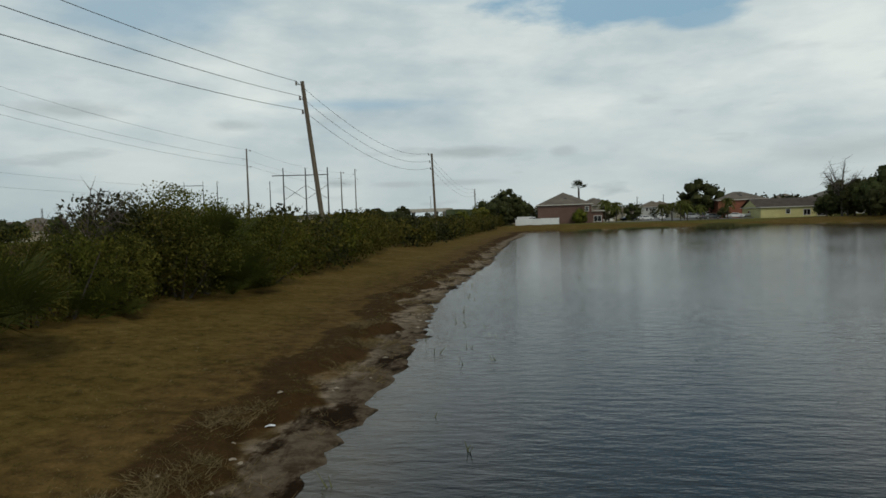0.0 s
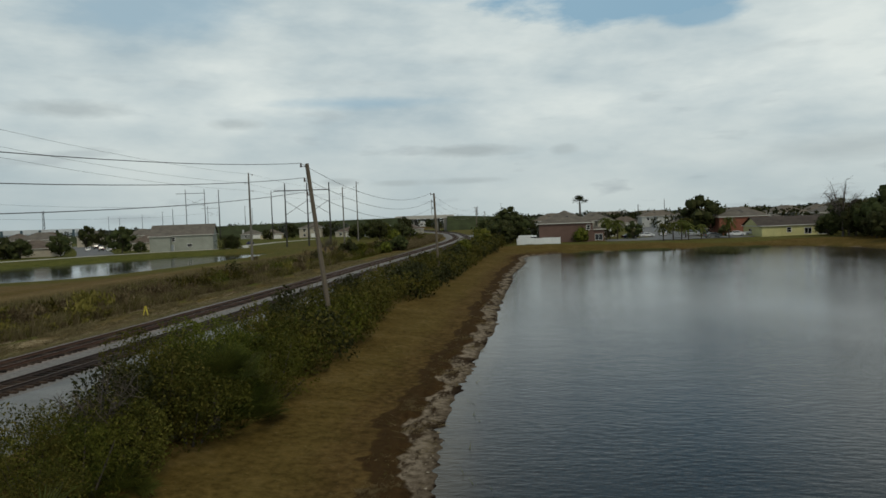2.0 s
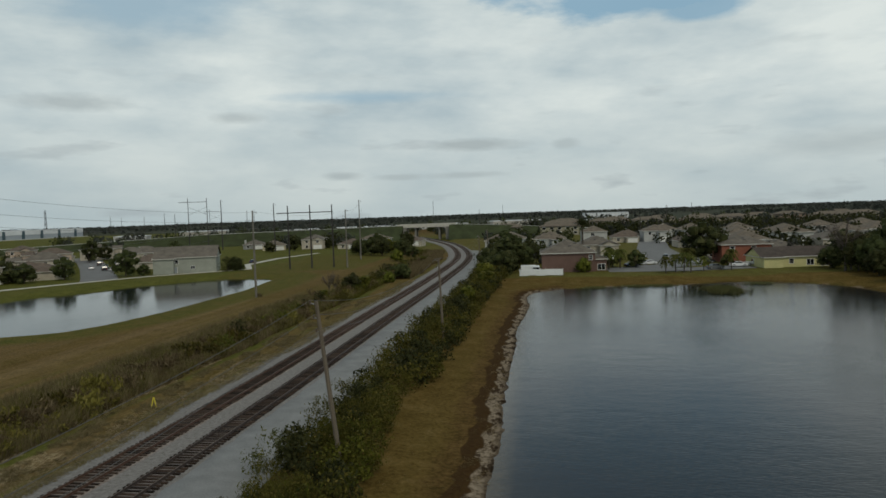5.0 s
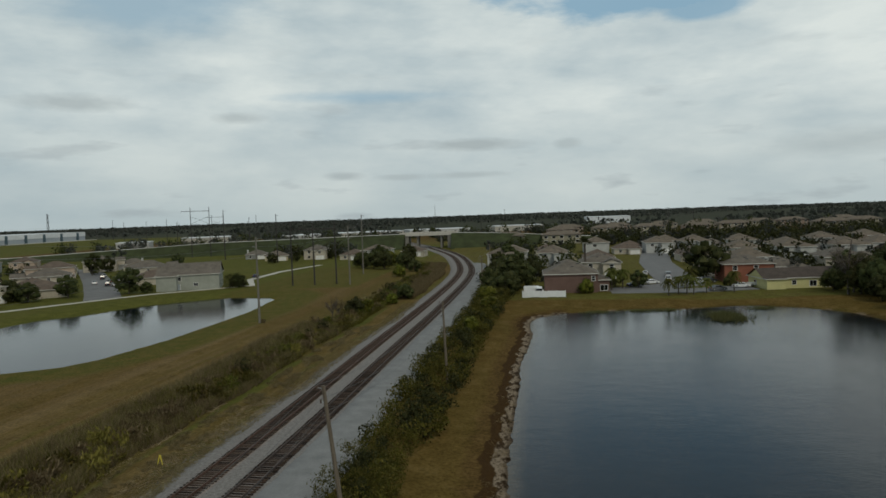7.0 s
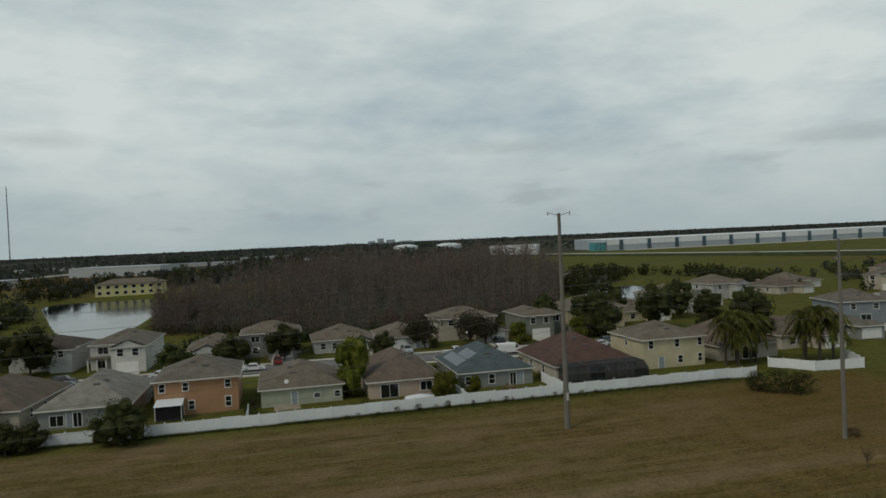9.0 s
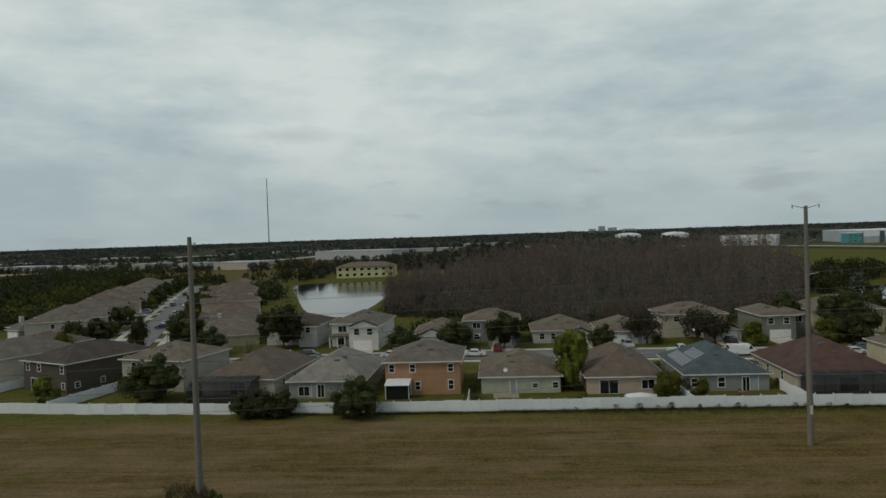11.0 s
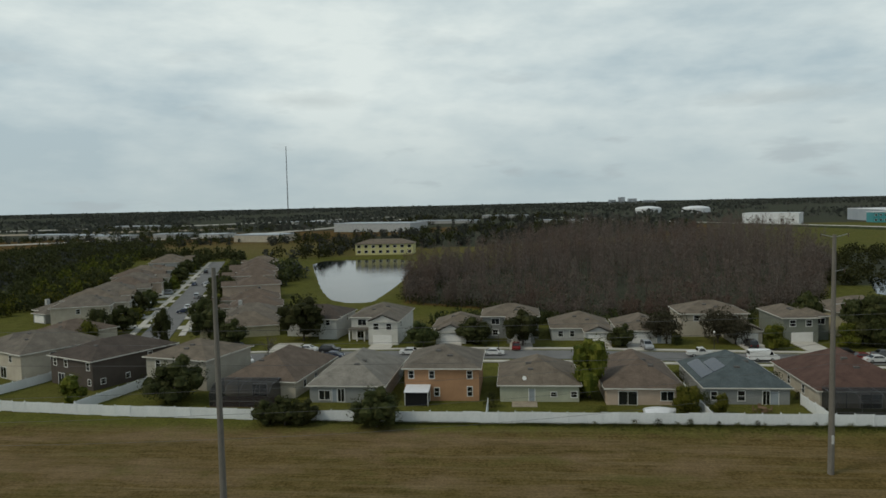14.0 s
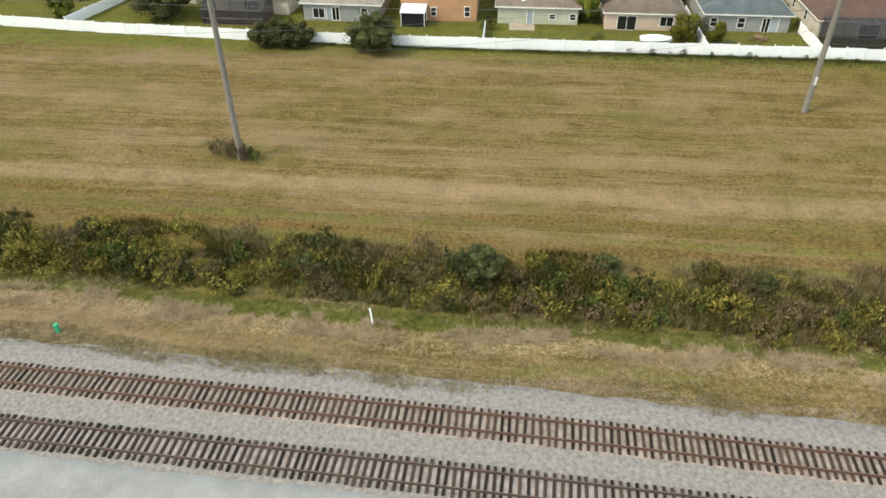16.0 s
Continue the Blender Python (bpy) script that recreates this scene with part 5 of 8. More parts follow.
def vinyl_fence(pts, label, seed=0):
    root = thing("vinyl_fence", label, "fence", group="white vinyl fences")
    rng = random.Random(seed)
    for (ax, ay), (bx, by) in zip(pts, pts[1:]):
        a, b = Vector((ax, ay, 0)), Vector((bx, by, 0))
        n = max(1, round((b - a).length / 2.45))
        turn = math.atan2(by - ay, bx - ax)
        for i in range(n):
            for data, s in ((POST, i / n), (PANEL, (i + 0.5) / n)):
                p = a.lerp(b, s)
                ob = new(data.name, data)
                ob.parent = root
                ob.matrix_basis = Matrix.Translation((p.x, p.y, float(ground_z(p.x, p.y)) + rng.uniform(-0.07, 0.07))) @ Matrix.Rotation(turn, 4, "Z") @ Matrix.Rotation(rng.uniform(-0.025, 0.025), 4, "X") @ Matrix.Diagonal(((b - a).length / n / 2.45, 1, 1, 1))
        ob = new("post", POST)
        ob.parent = root
        ob.matrix_basis = Matrix.Translation((bx, by, float(ground_z(bx, by))))
    return root


vinyl_fence([(-110, -110), (-106.2, -84), (-104.2, -63), (-103.2, -38), (-102.6, -18), (-102.3, 7), (-102.3, 44), (-102.2, 58.7), (-102.0, 77)], "long white vinyl privacy fence, slightly uneven, behind the gardens", 1)
vinyl_fence([(-108, 84), (-101.5, 88), (-100.5, 97), (-109, 101)], "short white vinyl fence round a garden corner", 2)
vinyl_fence([(-109.3, -4.7), (-102.6, -4.7)], "white vinyl fence between two gardens", 3)
vinyl_fence([(-119, 27.2), (-102.6, 27.4)], "white vinyl fence between two gardens", 4)
vinyl_fence([(-112.5, 43.2), (-102.6, 43.4)], "white vinyl fence between two gardens", 5)
vinyl_fence([(-122, -67.5), (-106, -71)], "white vinyl fence beside a dark house", 6)
vinyl_fence([(-128, -88), (-113, -92)], "white vinyl fence across a garden", 7)
vinyl_fence([(-141, 131), (-129, 133), (-146, 155), (-163, 175)], "white vinyl fence round a garden near the pond", 8)
vinyl_fence([(-4.2, 190.2), (7.2, 189.6)], "white vinyl fence section beside the brick-red house", 9)

# ---- poles and cables ----


def crossarm(root, x, y, z, length, turn, drop=0.0):
    d = Vector((math.cos(turn), math.sin(turn), 0)) * length
    part("bracket", Mesh().tube((x, y, z), (x + d.x, y + d.y, z + 0.25 * length - drop), 0.05, 0.04, 6), M_STEEL, root, "steel bracket arm")
    q = (x + d.x, y + d.y, z + 0.25 * length - drop)
    part("insulator", Mesh().tube((q[0], q[1], q[2] - 0.35), (q[0], q[1], q[2] + 0.1), 0.06, 0.05, 6), M_INSUL, root)
    return q


def concrete_pole(x, y, h, r, label, arms, material=M_POLE):
    root = thing("utility_pole", label, "utility pole", pose(x, y, float(ground_z(x, y))), "tall power poles")
    part("shaft", Mesh().tube((0, 0, -1), (0, 0, h), r, r * 0.55, 10), material, root, smooth=False)
    tips = []
    for z, length, turn in arms:
        q = crossarm(root, 0, 0, z, length, turn)
        tips.append((x + q[0], y + q[1], q[2] + float(ground_z(x, y))))
    return root, tips


def wire(pts_pairs, sag, r, label="thin sagging power cable"):
    for a, b in pts_pairs:
        cu = bpy.data.curves.new("power_cable", "CURVE")
        cu.dimensions, cu.bevel_depth, cu.bevel_resolution = "3D", r, 0
        sp = cu.splines.new("POLY")
        n = 24
        sp.points.add(n)
        for i in range(n + 1):
            t = i / n
            p = Vector(a).lerp(Vector(b), t)
            sp.points[i].co = (p.x, p.y, p.z - sag * 4 * t * (1 - t), 1)
        cu.materials.append(M_WIRE)
        ob = new("power_cable", cu)
        tagged(ob, label, "cable", "power cables")


TALL = [(-67.5, -29.7, 26.5), (-84.9, 35.9, 27.8), (-68.9, 63.6, 23.2), (-62.7, 152.5, 19.6), (-64.5, 237.3, 20.0), (-70.2, 279.2, 24.0)]
tips = {}
for i, (x, y, h) in enumerate(TALL):
    lab = ["grey concrete power pole standing in rough brown brush", "tall grey power pole with a double top bracket", "grey power pole on the mown field", "weathered power pole beside the pond", "power pole on the grass beyond the pond", "power pole at the field's far edge"][i]
    if i == 1:
        arms = [(h - 0.3, 1.5, math.pi / 2), (h - 0.3, 1.5, -math.pi / 2), (h - 4.2, 1.6, 0.3), (h - 8.0, 1.2, 0.9)]
    elif i == 0:
        arms = [(h - 0.8, 0.7, 1.2), (h - 3.0, 0.7, 0)]
    else:
        arms = [(h - 0.6, 0.9, 0), (h - 2.4, 0.9, math.pi), (h - 4.2, 0.9, 0)]
    root, tips[i] = concrete_pole(x, y, h, 0.38 if i in (0, 1) else 0.28, lab, arms)
    if i == 1:
        part("control_box", Mesh().chamfered(0.34, 0.50, -0.12, 0.12, 3.7, 4.7, 0.05), paint("cabinet_white", (0.45, 0.45, 0.43)), root, "white equipment box")
for i, j in ((2, 3), (3, 4), (4, 5)):
    wire(list(zip(tips[i], tips[j])), 1.2, 0.018)
# the old line's cables run on past the camera's side
wire([(p, (p[0] - 4, -160, p[2] - 1)) for p in tips[2]], 2.6, 0.018)
wire([((-84.9, 35.9, z), (-67.5, -29.7, z - 1.2)) for z in (15.5, 13.0, 10.5)], 0.9, 0.016)
wire([((-67.5, -29.7, z), (-75, -170, z - 1)) for z in (14.3, 11.8, 9.3)], 2.2, 0.016)
wire([((-84.9, 35.9, z), (-95, 200, z - 1)) for z in (15.5, 13.0)], 2.2, 0.016)

# wooden line beside the lake
WOOD = [(-17.5, -26, 11.8, 0.3, 0), (-13.2, 47, 12.2, -1.45, 0), (-12.6, 96.4, 11.7, -0.35, 0), (-16.0, 203, 11.5, 0.1, 0), (-19.5, 290, 11, 0, 0)]
wood_tips = []
for i, (x, y, h, lx, ly) in enumerate(WOOD):
    g = float(ground_z(x, y))
    root = thing("wooden_pole", "leaning grey-brown wooden power pole among shrubs" if i == 1 else "weathered wooden power pole among shrubs", "utility pole", pose(x, y, g), "wooden power poles")
    part("shaft", Mesh().tube((0, 0, -1), (lx, ly, h), 0.19, 0.13, 10), M_WOODPOLE, root)
    tl = []
    for k, (dz, side) in enumerate(((0.25, -0.45), (1.25, -0.35), (2.2, -0.3))):
        px = lx * (h - dz) / h
        part("bracket", Mesh().tube((px, 0, h - dz), (px + side, 0, h - dz + 0.12), 0.035, 0.03, 6), M_STEEL, root)
        part("insulator", Mesh().tube((px + side, 0, h - dz + 0.02), (px + side, 0, h - dz + 0.3), 0.075, 0.05, 8), M_INSUL, root, "brown porcelain insulator")
        tl.append((x + px + side, y, g + h - dz + 0.3))
    wood_tips.append(tl)
for i in range(4):
    wire(list(zip(wood_tips[i], wood_tips[i + 1])), 1.65, 0.016)


def h_frame(x, y, turn, h, gap, count, label):
    root = thing("transmission_frame", label, "pylon", pose(x, y, 0, 0, 0, turn), "transmission frames")
    xs = [gap * (i - (count - 1) / 2) for i in range(count)]
    for q in xs:
        part("pole", Mesh().tube((q, 0, -1), (q, 0, h), 0.30, 0.18, 8), M_DARKPOLE, root)
    part("crossbar", Mesh().box(xs[0] - gap * 0.5, xs[-1] + 0.3, -0.12, 0.12, h - 2.7, h - 2.4), M_DARKPOLE, root, "dark steel crossbar")
    for i in range(count - 1):
        for a, b in ((h - 6, h - 11), (h - 11, h - 6)):
            part("brace", Mesh().tube((xs[i], 0.15, a), (xs[i + 1], 0.15, b), 0.08, 0.08, 6), M_DARKPOLE, root)
    return root


h_frame(-77.5, 238.5, 12, 22.0, 7.6, 3, "dark three-pole transmission frame with cross braces")
h_frame(-221, 443, 15, 33, 12, 2, "far tall two-pole transmission frame")
h_frame(-330, 700, 15, 30, 12, 2, "far tall two-pole transmission frame")
for x, y, h in ((-138.5, 364, 26), (-186.6, 404, 30), (-300, 560, 24), (-262, 620, 26), (-420, 760, 28), (-480, 820, 26), (-350, 850, 30), (-560, 900, 26), (-130, 900, 34), (-60, 760, 20), (-44, 960, 26), (-640, 1000, 30), (60, 420, 12), (110, 620, 18), (160, 760, 20)):
    concrete_pole(x, y, h, 0.35, "distant dark power pole", [(h - 1, 1.2, 0), (h - 4, 1.2, math.pi)], M_DARKPOLE)


def lattice_tower(x, y, h, w, label):
    root = thing("radio_mast", label, "radio mast", pose(x, y, 0))
    for i in range(3):
        t = 2 * math.pi * i / 3
        part("leg", Mesh().tube((w * math.cos(t), w * math.sin(t), 0), (w * 0.5 * math.cos(t), w * 0.5 * math.sin(t), h), 0.35, 0.25, 5), M_DARKPOLE, root)
    m = Mesh()
    n = int(h / 9)
    for k in range(n):
        for i in range(3):
            t, s = 2 * math.pi * i / 3, 2 * math.pi * (i + 1) / 3
            a, b = w * (1 - 0.5 * k / n), w * (1 - 0.5 * (k + 1) / n)
            m.tube((a * math.cos(t), a * math.sin(t), k * 9), (b * math.cos(s), b * math.sin(s), k * 9 + 9), 0.2, 0.2, 4)
    part("bracing", m, M_DARKPOLE, root)
    return root


lattice_tower(-1583, -517, 165, 1.2, "slender tall radio mast on the horizon")
lattice_tower(-840, 1124, 46, 2.5, "lattice tower behind the warehouse")

# yellow guy guard, white stake, green marker by the track
g = thing("guy_guard", "yellow plastic guy-wire guard, two leaning tubes", "marker", pose(-38.0, 65.7, float(ground_z(-38.0, 65.7))))
part("guard_tube", Mesh().tube((-0.27, 0, -0.1), (0.0, 0.06, 1.0), 0.05, 0.045, 8), M_YELLOW, g)
part("guard_tube", Mesh().tube((0.30, 0, -0.1), (0.05, 0.06, 0.97), 0.05, 0.045, 8), M_YELLOW, g)
g = thing("marker_post", "leaning white plastic marker post", "marker", pose(-43.1, -10.6, float(ground_z(-43.1, -10.6)), 6, -4, 0))
part("shaft", Mesh().chamfered(-0.06, 0.06, -0.06, 0.06, -0.2, 1.7, 0.03), M_VINYL, g)
g = thing("cable_marker", "short green plastic cable marker", "marker", pose(-39.9, -36, float(ground_z(-39.9, -36))))
part("shaft", Mesh().chamfered(-0.14, 0.14, -0.14, 0.14, -0.2, 0.75, 0.05), M_GREENPL, g)
part("lid", Mesh().chamfered(-0.18, 0.18, -0.18, 0.18, 0.75, 0.85, 0.03), M_GREENPL, g)

# ---- plants ----
LEAVES = {}


THINNED = {}


def thinned(name, k):
    """The leaves of a stock plant, one in k, each the larger for it."""
    if (name, k) not in THINNED:
        v, q, mat = LEAVES[name]
        p = v.reshape(-1, 4, 3)[:: k]
        c = p.mean(1, keepdims=True)
        p = (c + (p - c) * 0.92 * math.sqrt(k)).reshape(-1, 3) if k > 1 else p.reshape(-1, 3)
        THINNED[(name, k)] = (p, np.arange(len(p)).reshape(-1, 4), mat)
    return THINNED[(name, k)]


def scatter(name, label, category, spots, thin=1):
    """Many plants joined into one object of kind stuff for each leaf material. spots: (stock, x, y, scale, height scale, turn)."""
    by = {}
    for st, x, y, s, sz, rz in spots:
        v, q, mat = thinned(st if isinstance(st, str) else st.name, thin if isinstance(thin, int) else thin(y))
        c, w = math.cos(rz), math.sin(rz)
        p = np.stack([x + s * (c * v[:, 0] - w * v[:, 1]), y + s * (w * v[:, 0] + c * v[:, 1]), float(ground_z(x, y)) - 0.05 + sz * v[:, 2]], -1)
        vs, qs, n = by.setdefault(mat.name, ([], [], [0]))
        vs.append(p)
        qs.append(q + n[0])
        n[0] += len(p)
    for k, (vs, qs, n) in by.items():
        mat = bpy.data.materials[k]
        tagged(new(name, array_mesh(name, np.concatenate(vs), np.concatenate(qs), mat)), label, category, kind="stuff")




def shrub_stock(name, rx, rz, lumps, per, size, material, seed, lump=0.55, label="", stems=5, spikes=0, slim=0.55, upward=0.0):
    """A shrub: a few stems and a ragged body of single leaves."""
    rng = np.random.default_rng(seed)
    p, c = crown_points(rng, lumps, per, rx, rx * 0.9, rz, lump, 0.0, 0.6)
    if spikes:
        s = rng.uniform(-rx, rx, (spikes, 2)) * 0.7
        hgt = rng.uniform(0.6, 1.0, spikes) * rz * 0.9
        t = rng.uniform(0.3, 1.0, (spikes, 26, 1))
        base = np.concatenate([s, np.full((spikes, 1), rz * 1.15)], 1)
        tip = np.stack([rng.normal(size=spikes) * 0.3, rng.normal(size=spikes) * 0.3, hgt], -1)
        q = base[:, None] + tip[:, None] * t + rng.normal(size=(spikes, 26, 3)) * 0.09
        p = np.concatenate([p, q.reshape(-1, 3)])
    v, q = leaf_arrays(p, size, rng, slim, upward=upward)
    root = thing("shrub", label, "shrub", pose(0, -900 - seed * 12, 0))
    LEAVES[root.name] = (v, q, material)
    part("foliage", array_mesh("foliage", v, q, material), material, root)
    m = Mesh()
    for i in range(stems):
        k = c[i % len(c)]
        m.tube((k[0] * 0.15, k[1] * 0.15, -0.25), tuple(k), 0.05, 0.02, 5)
    part("stem", m, M_BARK, root)
    return root


def palmetto_stock(seed, fans, reach, label, trunk=0.0, material=None, size=0.85):
    """Fan palms: stalks that arch out, each with a fan of narrow blades that spring from its tip."""
    rng = random.Random(seed)
    root = thing("palm" if trunk > 3 else "palmetto", label, "palm", pose(20, -900 - seed * 12, 0))
    for i in range(fans):
        az, el = rng.uniform(0, 6.283), rng.uniform(0.15, 1.35)
        r = reach * rng.uniform(0.65, 1.1)
        d = Vector((math.cos(az) * math.cos(el), math.sin(az) * math.cos(el), math.sin(el)))
        o = Vector((0, 0, trunk))
        tip = o + d * r - Vector((0, 0, 0.14 * r))
        side = d.cross(Vector((0, 0, 1))).normalized()
        upv = side.cross(d).normalized()
        m = Mesh()
        m.v = [tuple(tip), tuple(o + side * 0.015), tuple(o - side * 0.015), tuple(o + upv * 0.02)]
        m.f = [(0, 1, 2), (0, 2, 3), (0, 3, 1)]
        n = 21
        for k in range(n):
            t = (k / (n - 1) - 0.5) * 3.6
            w = (d * math.cos(t) + side * math.sin(t)).normalized()
            L = size * rng.uniform(0.8, 1.15)
            e = tip + w * L + upv * 0.1 - Vector((0, 0, 0.25 * L * rng.random()))
            mid = tip + w * L * 0.55 + upv * 0.05
            s = w.cross(upv).normalized() * 0.022
            q = len(m.v)
            m.v += [tuple(mid + s), tuple(e), tuple(mid - s)]
            m.f.append((0, q, q + 1, q + 2))
        part("frond", m, material or M_LEAF_PALM, root)
    if trunk:
        part("trunk", Mesh().tube((0, 0, -0.4), (0, 0, trunk), 0.24, 0.19, 10), M_BARK, root)
    return root


def feather_palm_stock(seed, h, label):
    """A palm with a tall trunk and drooping feather fronds."""
    rng = random.Random(seed)
    root = thing("palm_tree", label, "palm tree", pose(40, -900 - seed * 15, 0))
    m = Mesh()
    for i in range(34):
        az, el = i * 2.4, rng.uniform(-0.55, 1.2)
        L = rng.uniform(2.2, 3.0)
        a = Vector((0, 0, h))
        prev = a
        for s in range(1, 7):
            t = s / 6
            q = a + Vector((math.cos(az), math.sin(az), 0)) * L * t * math.cos(el) + Vector((0, 0, L * (math.sin(el) * t - 0.75 * t * t)))
            side = Vector((-math.sin(az), math.cos(az), 0))
            for sg in (-1, 1):
                for j in range(3):
                    o = prev.lerp(q, (j + 0.5) / 3)
                    e = o + side * sg * 0.7 * (1 - 0.5 * t) + Vector((0, 0, -0.3)) + (q - prev) * 0.6
                    m.poly(o, o + (q - prev) * 0.30, e, o - (q - prev) * 0.05)
            prev = q
    part("frond_head", m, M_LEAF_PALM, root)
    part("trunk", Mesh().tube((0, 0, -0.4), (0.1, 0, h * 0.5), 0.2, 0.17, 8).tube((0.1, 0, h * 0.5), (0, 0, h), 0.17, 0.14, 8), M_BARK, root)
    return root


def crown_core(rng, c, r, n):
    """The closed inside of a crown: facets of foliage round each lump's middle."""
    g = np.linspace(-1, 1, n + 1)
    faces = []
    for ax in range(3):
        for sg in (-1, 1):
            for i in range(n):
                for j in range(n):
                    uv = [(g[i], g[j]), (g[i + 1], g[j]), (g[i + 1], g[j + 1]), (g[i], g[j + 1])]
                    faces.append([np.roll((sg, u, w), ax) for u, w in uv])
    f = np.array(faces, float)
    f /= np.linalg.norm(f, axis=2)[:, :, None]
    out = []
    for k in c:
        ph = rng.uniform(0, 6.28, 3)
        bump = 1 + 0.16 * np.sin(5 * f[..., 0] + ph[0]) * np.sin(4 * f[..., 1] + ph[1]) + 0.14 * np.sin(6 * f[..., 2] + ph[2])
        out.append(k + f * (r * rng.uniform(0.75, 1.15) * bump)[..., None])
    v = np.concatenate(out).reshape(-1, 3)
    v[:, 2] = np.maximum(v[:, 2], 0.05)
    return v


def tree_stock(seed, h, rx, rz, lumps, per, size, material, label, trunk=0.22, lump=1.3, name="tree"):
    """A tree: tapered trunk, limbs to the lumps of the crown, and single leaves."""
    rng = np.random.default_rng(seed)
    p, c = crown_points(rng, lumps, per, rx, rx, rz, lump, h - 2 * rz, 0.6)
    v, q = leaf_arrays(p, size, rng, 0.6)
    if material is not M_THINLEAF:
        v = np.concatenate([v, crown_core(rng, c, lump * 0.66, 3 if per > 60 else 2)])
        q = np.arange(len(v)).reshape(-1, 4)
    root = thing(name, label, "tree", pose(60, -900 - seed * 15, 0))
    m = Mesh()
    fork = max(0.8, (h - 2 * rz) * 0.9 + 0.3)
    m.tube((0, 0, -0.4), (0.08, 0.05, fork), trunk, trunk * 0.7, 8)
    for k in c[:: max(1, len(c) // 9)]:
        mid = (0.08 * 0.5 + k[0] * 0.45, 0.05 + k[1] * 0.45, fork + (k[2] - fork) * 0.6)
        m.tube((0.08, 0.05, fork - 0.1), mid, trunk * 0.5, trunk * 0.28, 6)
        m.tube(mid, tuple(k), trunk * 0.28, 0.03, 5)
    part("trunk", m, M_BARK, root)
    part("crown", array_mesh("crown", v, q, material), material, root)
    return root


def bare_tree_stock(seed, h, spread, label, twigs=260, dense=None):
    """A leafless tree: trunk, limbs and fine twigs."""
    rng = random.Random(seed)
    root = thing("bare_tree", label, "tree", pose(80, -900 - seed * 15, 0))
    m = Mesh()
    m.tube((0, 0, -0.4), (0, 0, h * 0.45), 0.16, 0.1, 7)
    t = Mesh()
    for i in range(14):
        az, z = rng.uniform(0, 6.28), h * rng.uniform(0.25, 0.5)
        e = Vector((math.cos(az) * spread * rng.uniform(0.4, 1), math.sin(az) * spread * rng.uniform(0.4, 1), h * rng.uniform(0.6, 1)))
        m.tube((0, 0, z), tuple(e), 0.06, 0.02, 5)
        for j in range(twigs // 14):
            o = Vector((0, 0, z)).lerp(e, rng.uniform(0.4, 1))
            d = Vector((rng.gauss(0, 1), rng.gauss(0, 1), rng.gauss(0.5, 0.7))).normalized() * spread * 0.45
            s = d.cross(Vector((rng.random(), rng.random(), rng.random()))).normalized() * 0.02
            t.poly(o - s, o + s, o + d)
    part("trunk", m, M_GREYBARK, root)
    part("twig_crown", t, dense or M_TWIG, root)
    return root


PLACED = {}


def put(stock, x, y, s=1.0, rz=None, label="", sz=None):
    """A copy of a stock plant on the ground; the first use moves the original."""
    rz = random.uniform(0, 360) if rz is None else rz
    if stock in OAKS and math.hypot(x, y) > 185:
        stock = FAR_OAKS[OAKS.index(stock)]
    m = Matrix.Translation((x, y, float(ground_z(x, y)) - 0.03)) @ Matrix.Rotation(radians(rz), 4, "Z") @ Matrix.Diagonal((s, s, sz or s, 1))
    if stock.name not in PLACED:
        PLACED[stock.name] = True
        stock.matrix_basis = m
        ob = stock
    else:
        ob = clone(stock, m)
    if label:
        ob["label"] = label
    return ob


SHRUBS = [shrub_stock("shrub", 1.6, 1.3, 24, 200, 0.105, M_LEAF_SHRUB, 11, 0.62, "dense green wild shrub beside the mown bank", spikes=10),
          shrub_stock("shrub", 1.4, 1.4, 20, 200, 0.13, M_LEAF_SHRUB, 12, 0.62, "feathery green wild shrub beside the mown bank", spikes=16, slim=0.25, upward=0.7),
          shrub_stock("shrub", 1.6, 1.25, 22, 200, 0.105, M_LEAF_MIX, 13, 0.62, "olive-green wild shrub with yellowing leaves", spikes=9),
          shrub_stock("shrub", 1.4, 1.5, 19, 200, 0.13, M_LEAF_MIX, 14, 0.62, "feathery olive shrub with upright sprays", spikes=18, slim=0.25, upward=0.8),
          shrub_stock("shrub", 1.5, 1.4, 20, 170, 0.135, M_LEAF_DARK, 16, 0.65, "dark green wild shrub in the hedge strip", spikes=7)]
TALL_SHRUBS = [shrub_stock("shrub", 2.2, 1.75, 24, 420, 0.105, M_LEAF_SHRUB, 17, 0.85, "tall bushy green shrub with a ragged top", spikes=26),
               shrub_stock("shrub", 2.1, 1.65, 22, 420, 0.105, M_LEAF_MIX, 18, 0.85, "tall olive-green shrub with loose sprays", spikes=24)]
WEEDS = [shrub_stock("shrub", 0.95, 0.5, 14, 60, 0.15, (M_LEAF_YELLOW, M_LEAF_MIX, M_LEAF_YELLOW)[k], 21 + k, 0.32, "low yellow-green vine-covered shrub in the ditch", spikes=14, slim=0.32, upward=0.5) for k in range(3)]
WEEDS += [shrub_stock("shrub", 0.9, 0.55, 14, 64, 0.14, M_LEAF_FRESH, 25, 0.32, "low green shrub in the ditch", spikes=10), shrub_stock("shrub", 1.0, 0.5, 12, 60, 0.2, M_LEAF_BROWN, 26, 0.34, "low dry brown brush in the ditch", spikes=16, slim=0.2, upward=1.0),
          shrub_stock("shrub", 0.9, 0.6, 14, 64, 0.14, M_LEAF_DARK, 27, 0.32, "low dark green shrub in the ditch", spikes=6)]
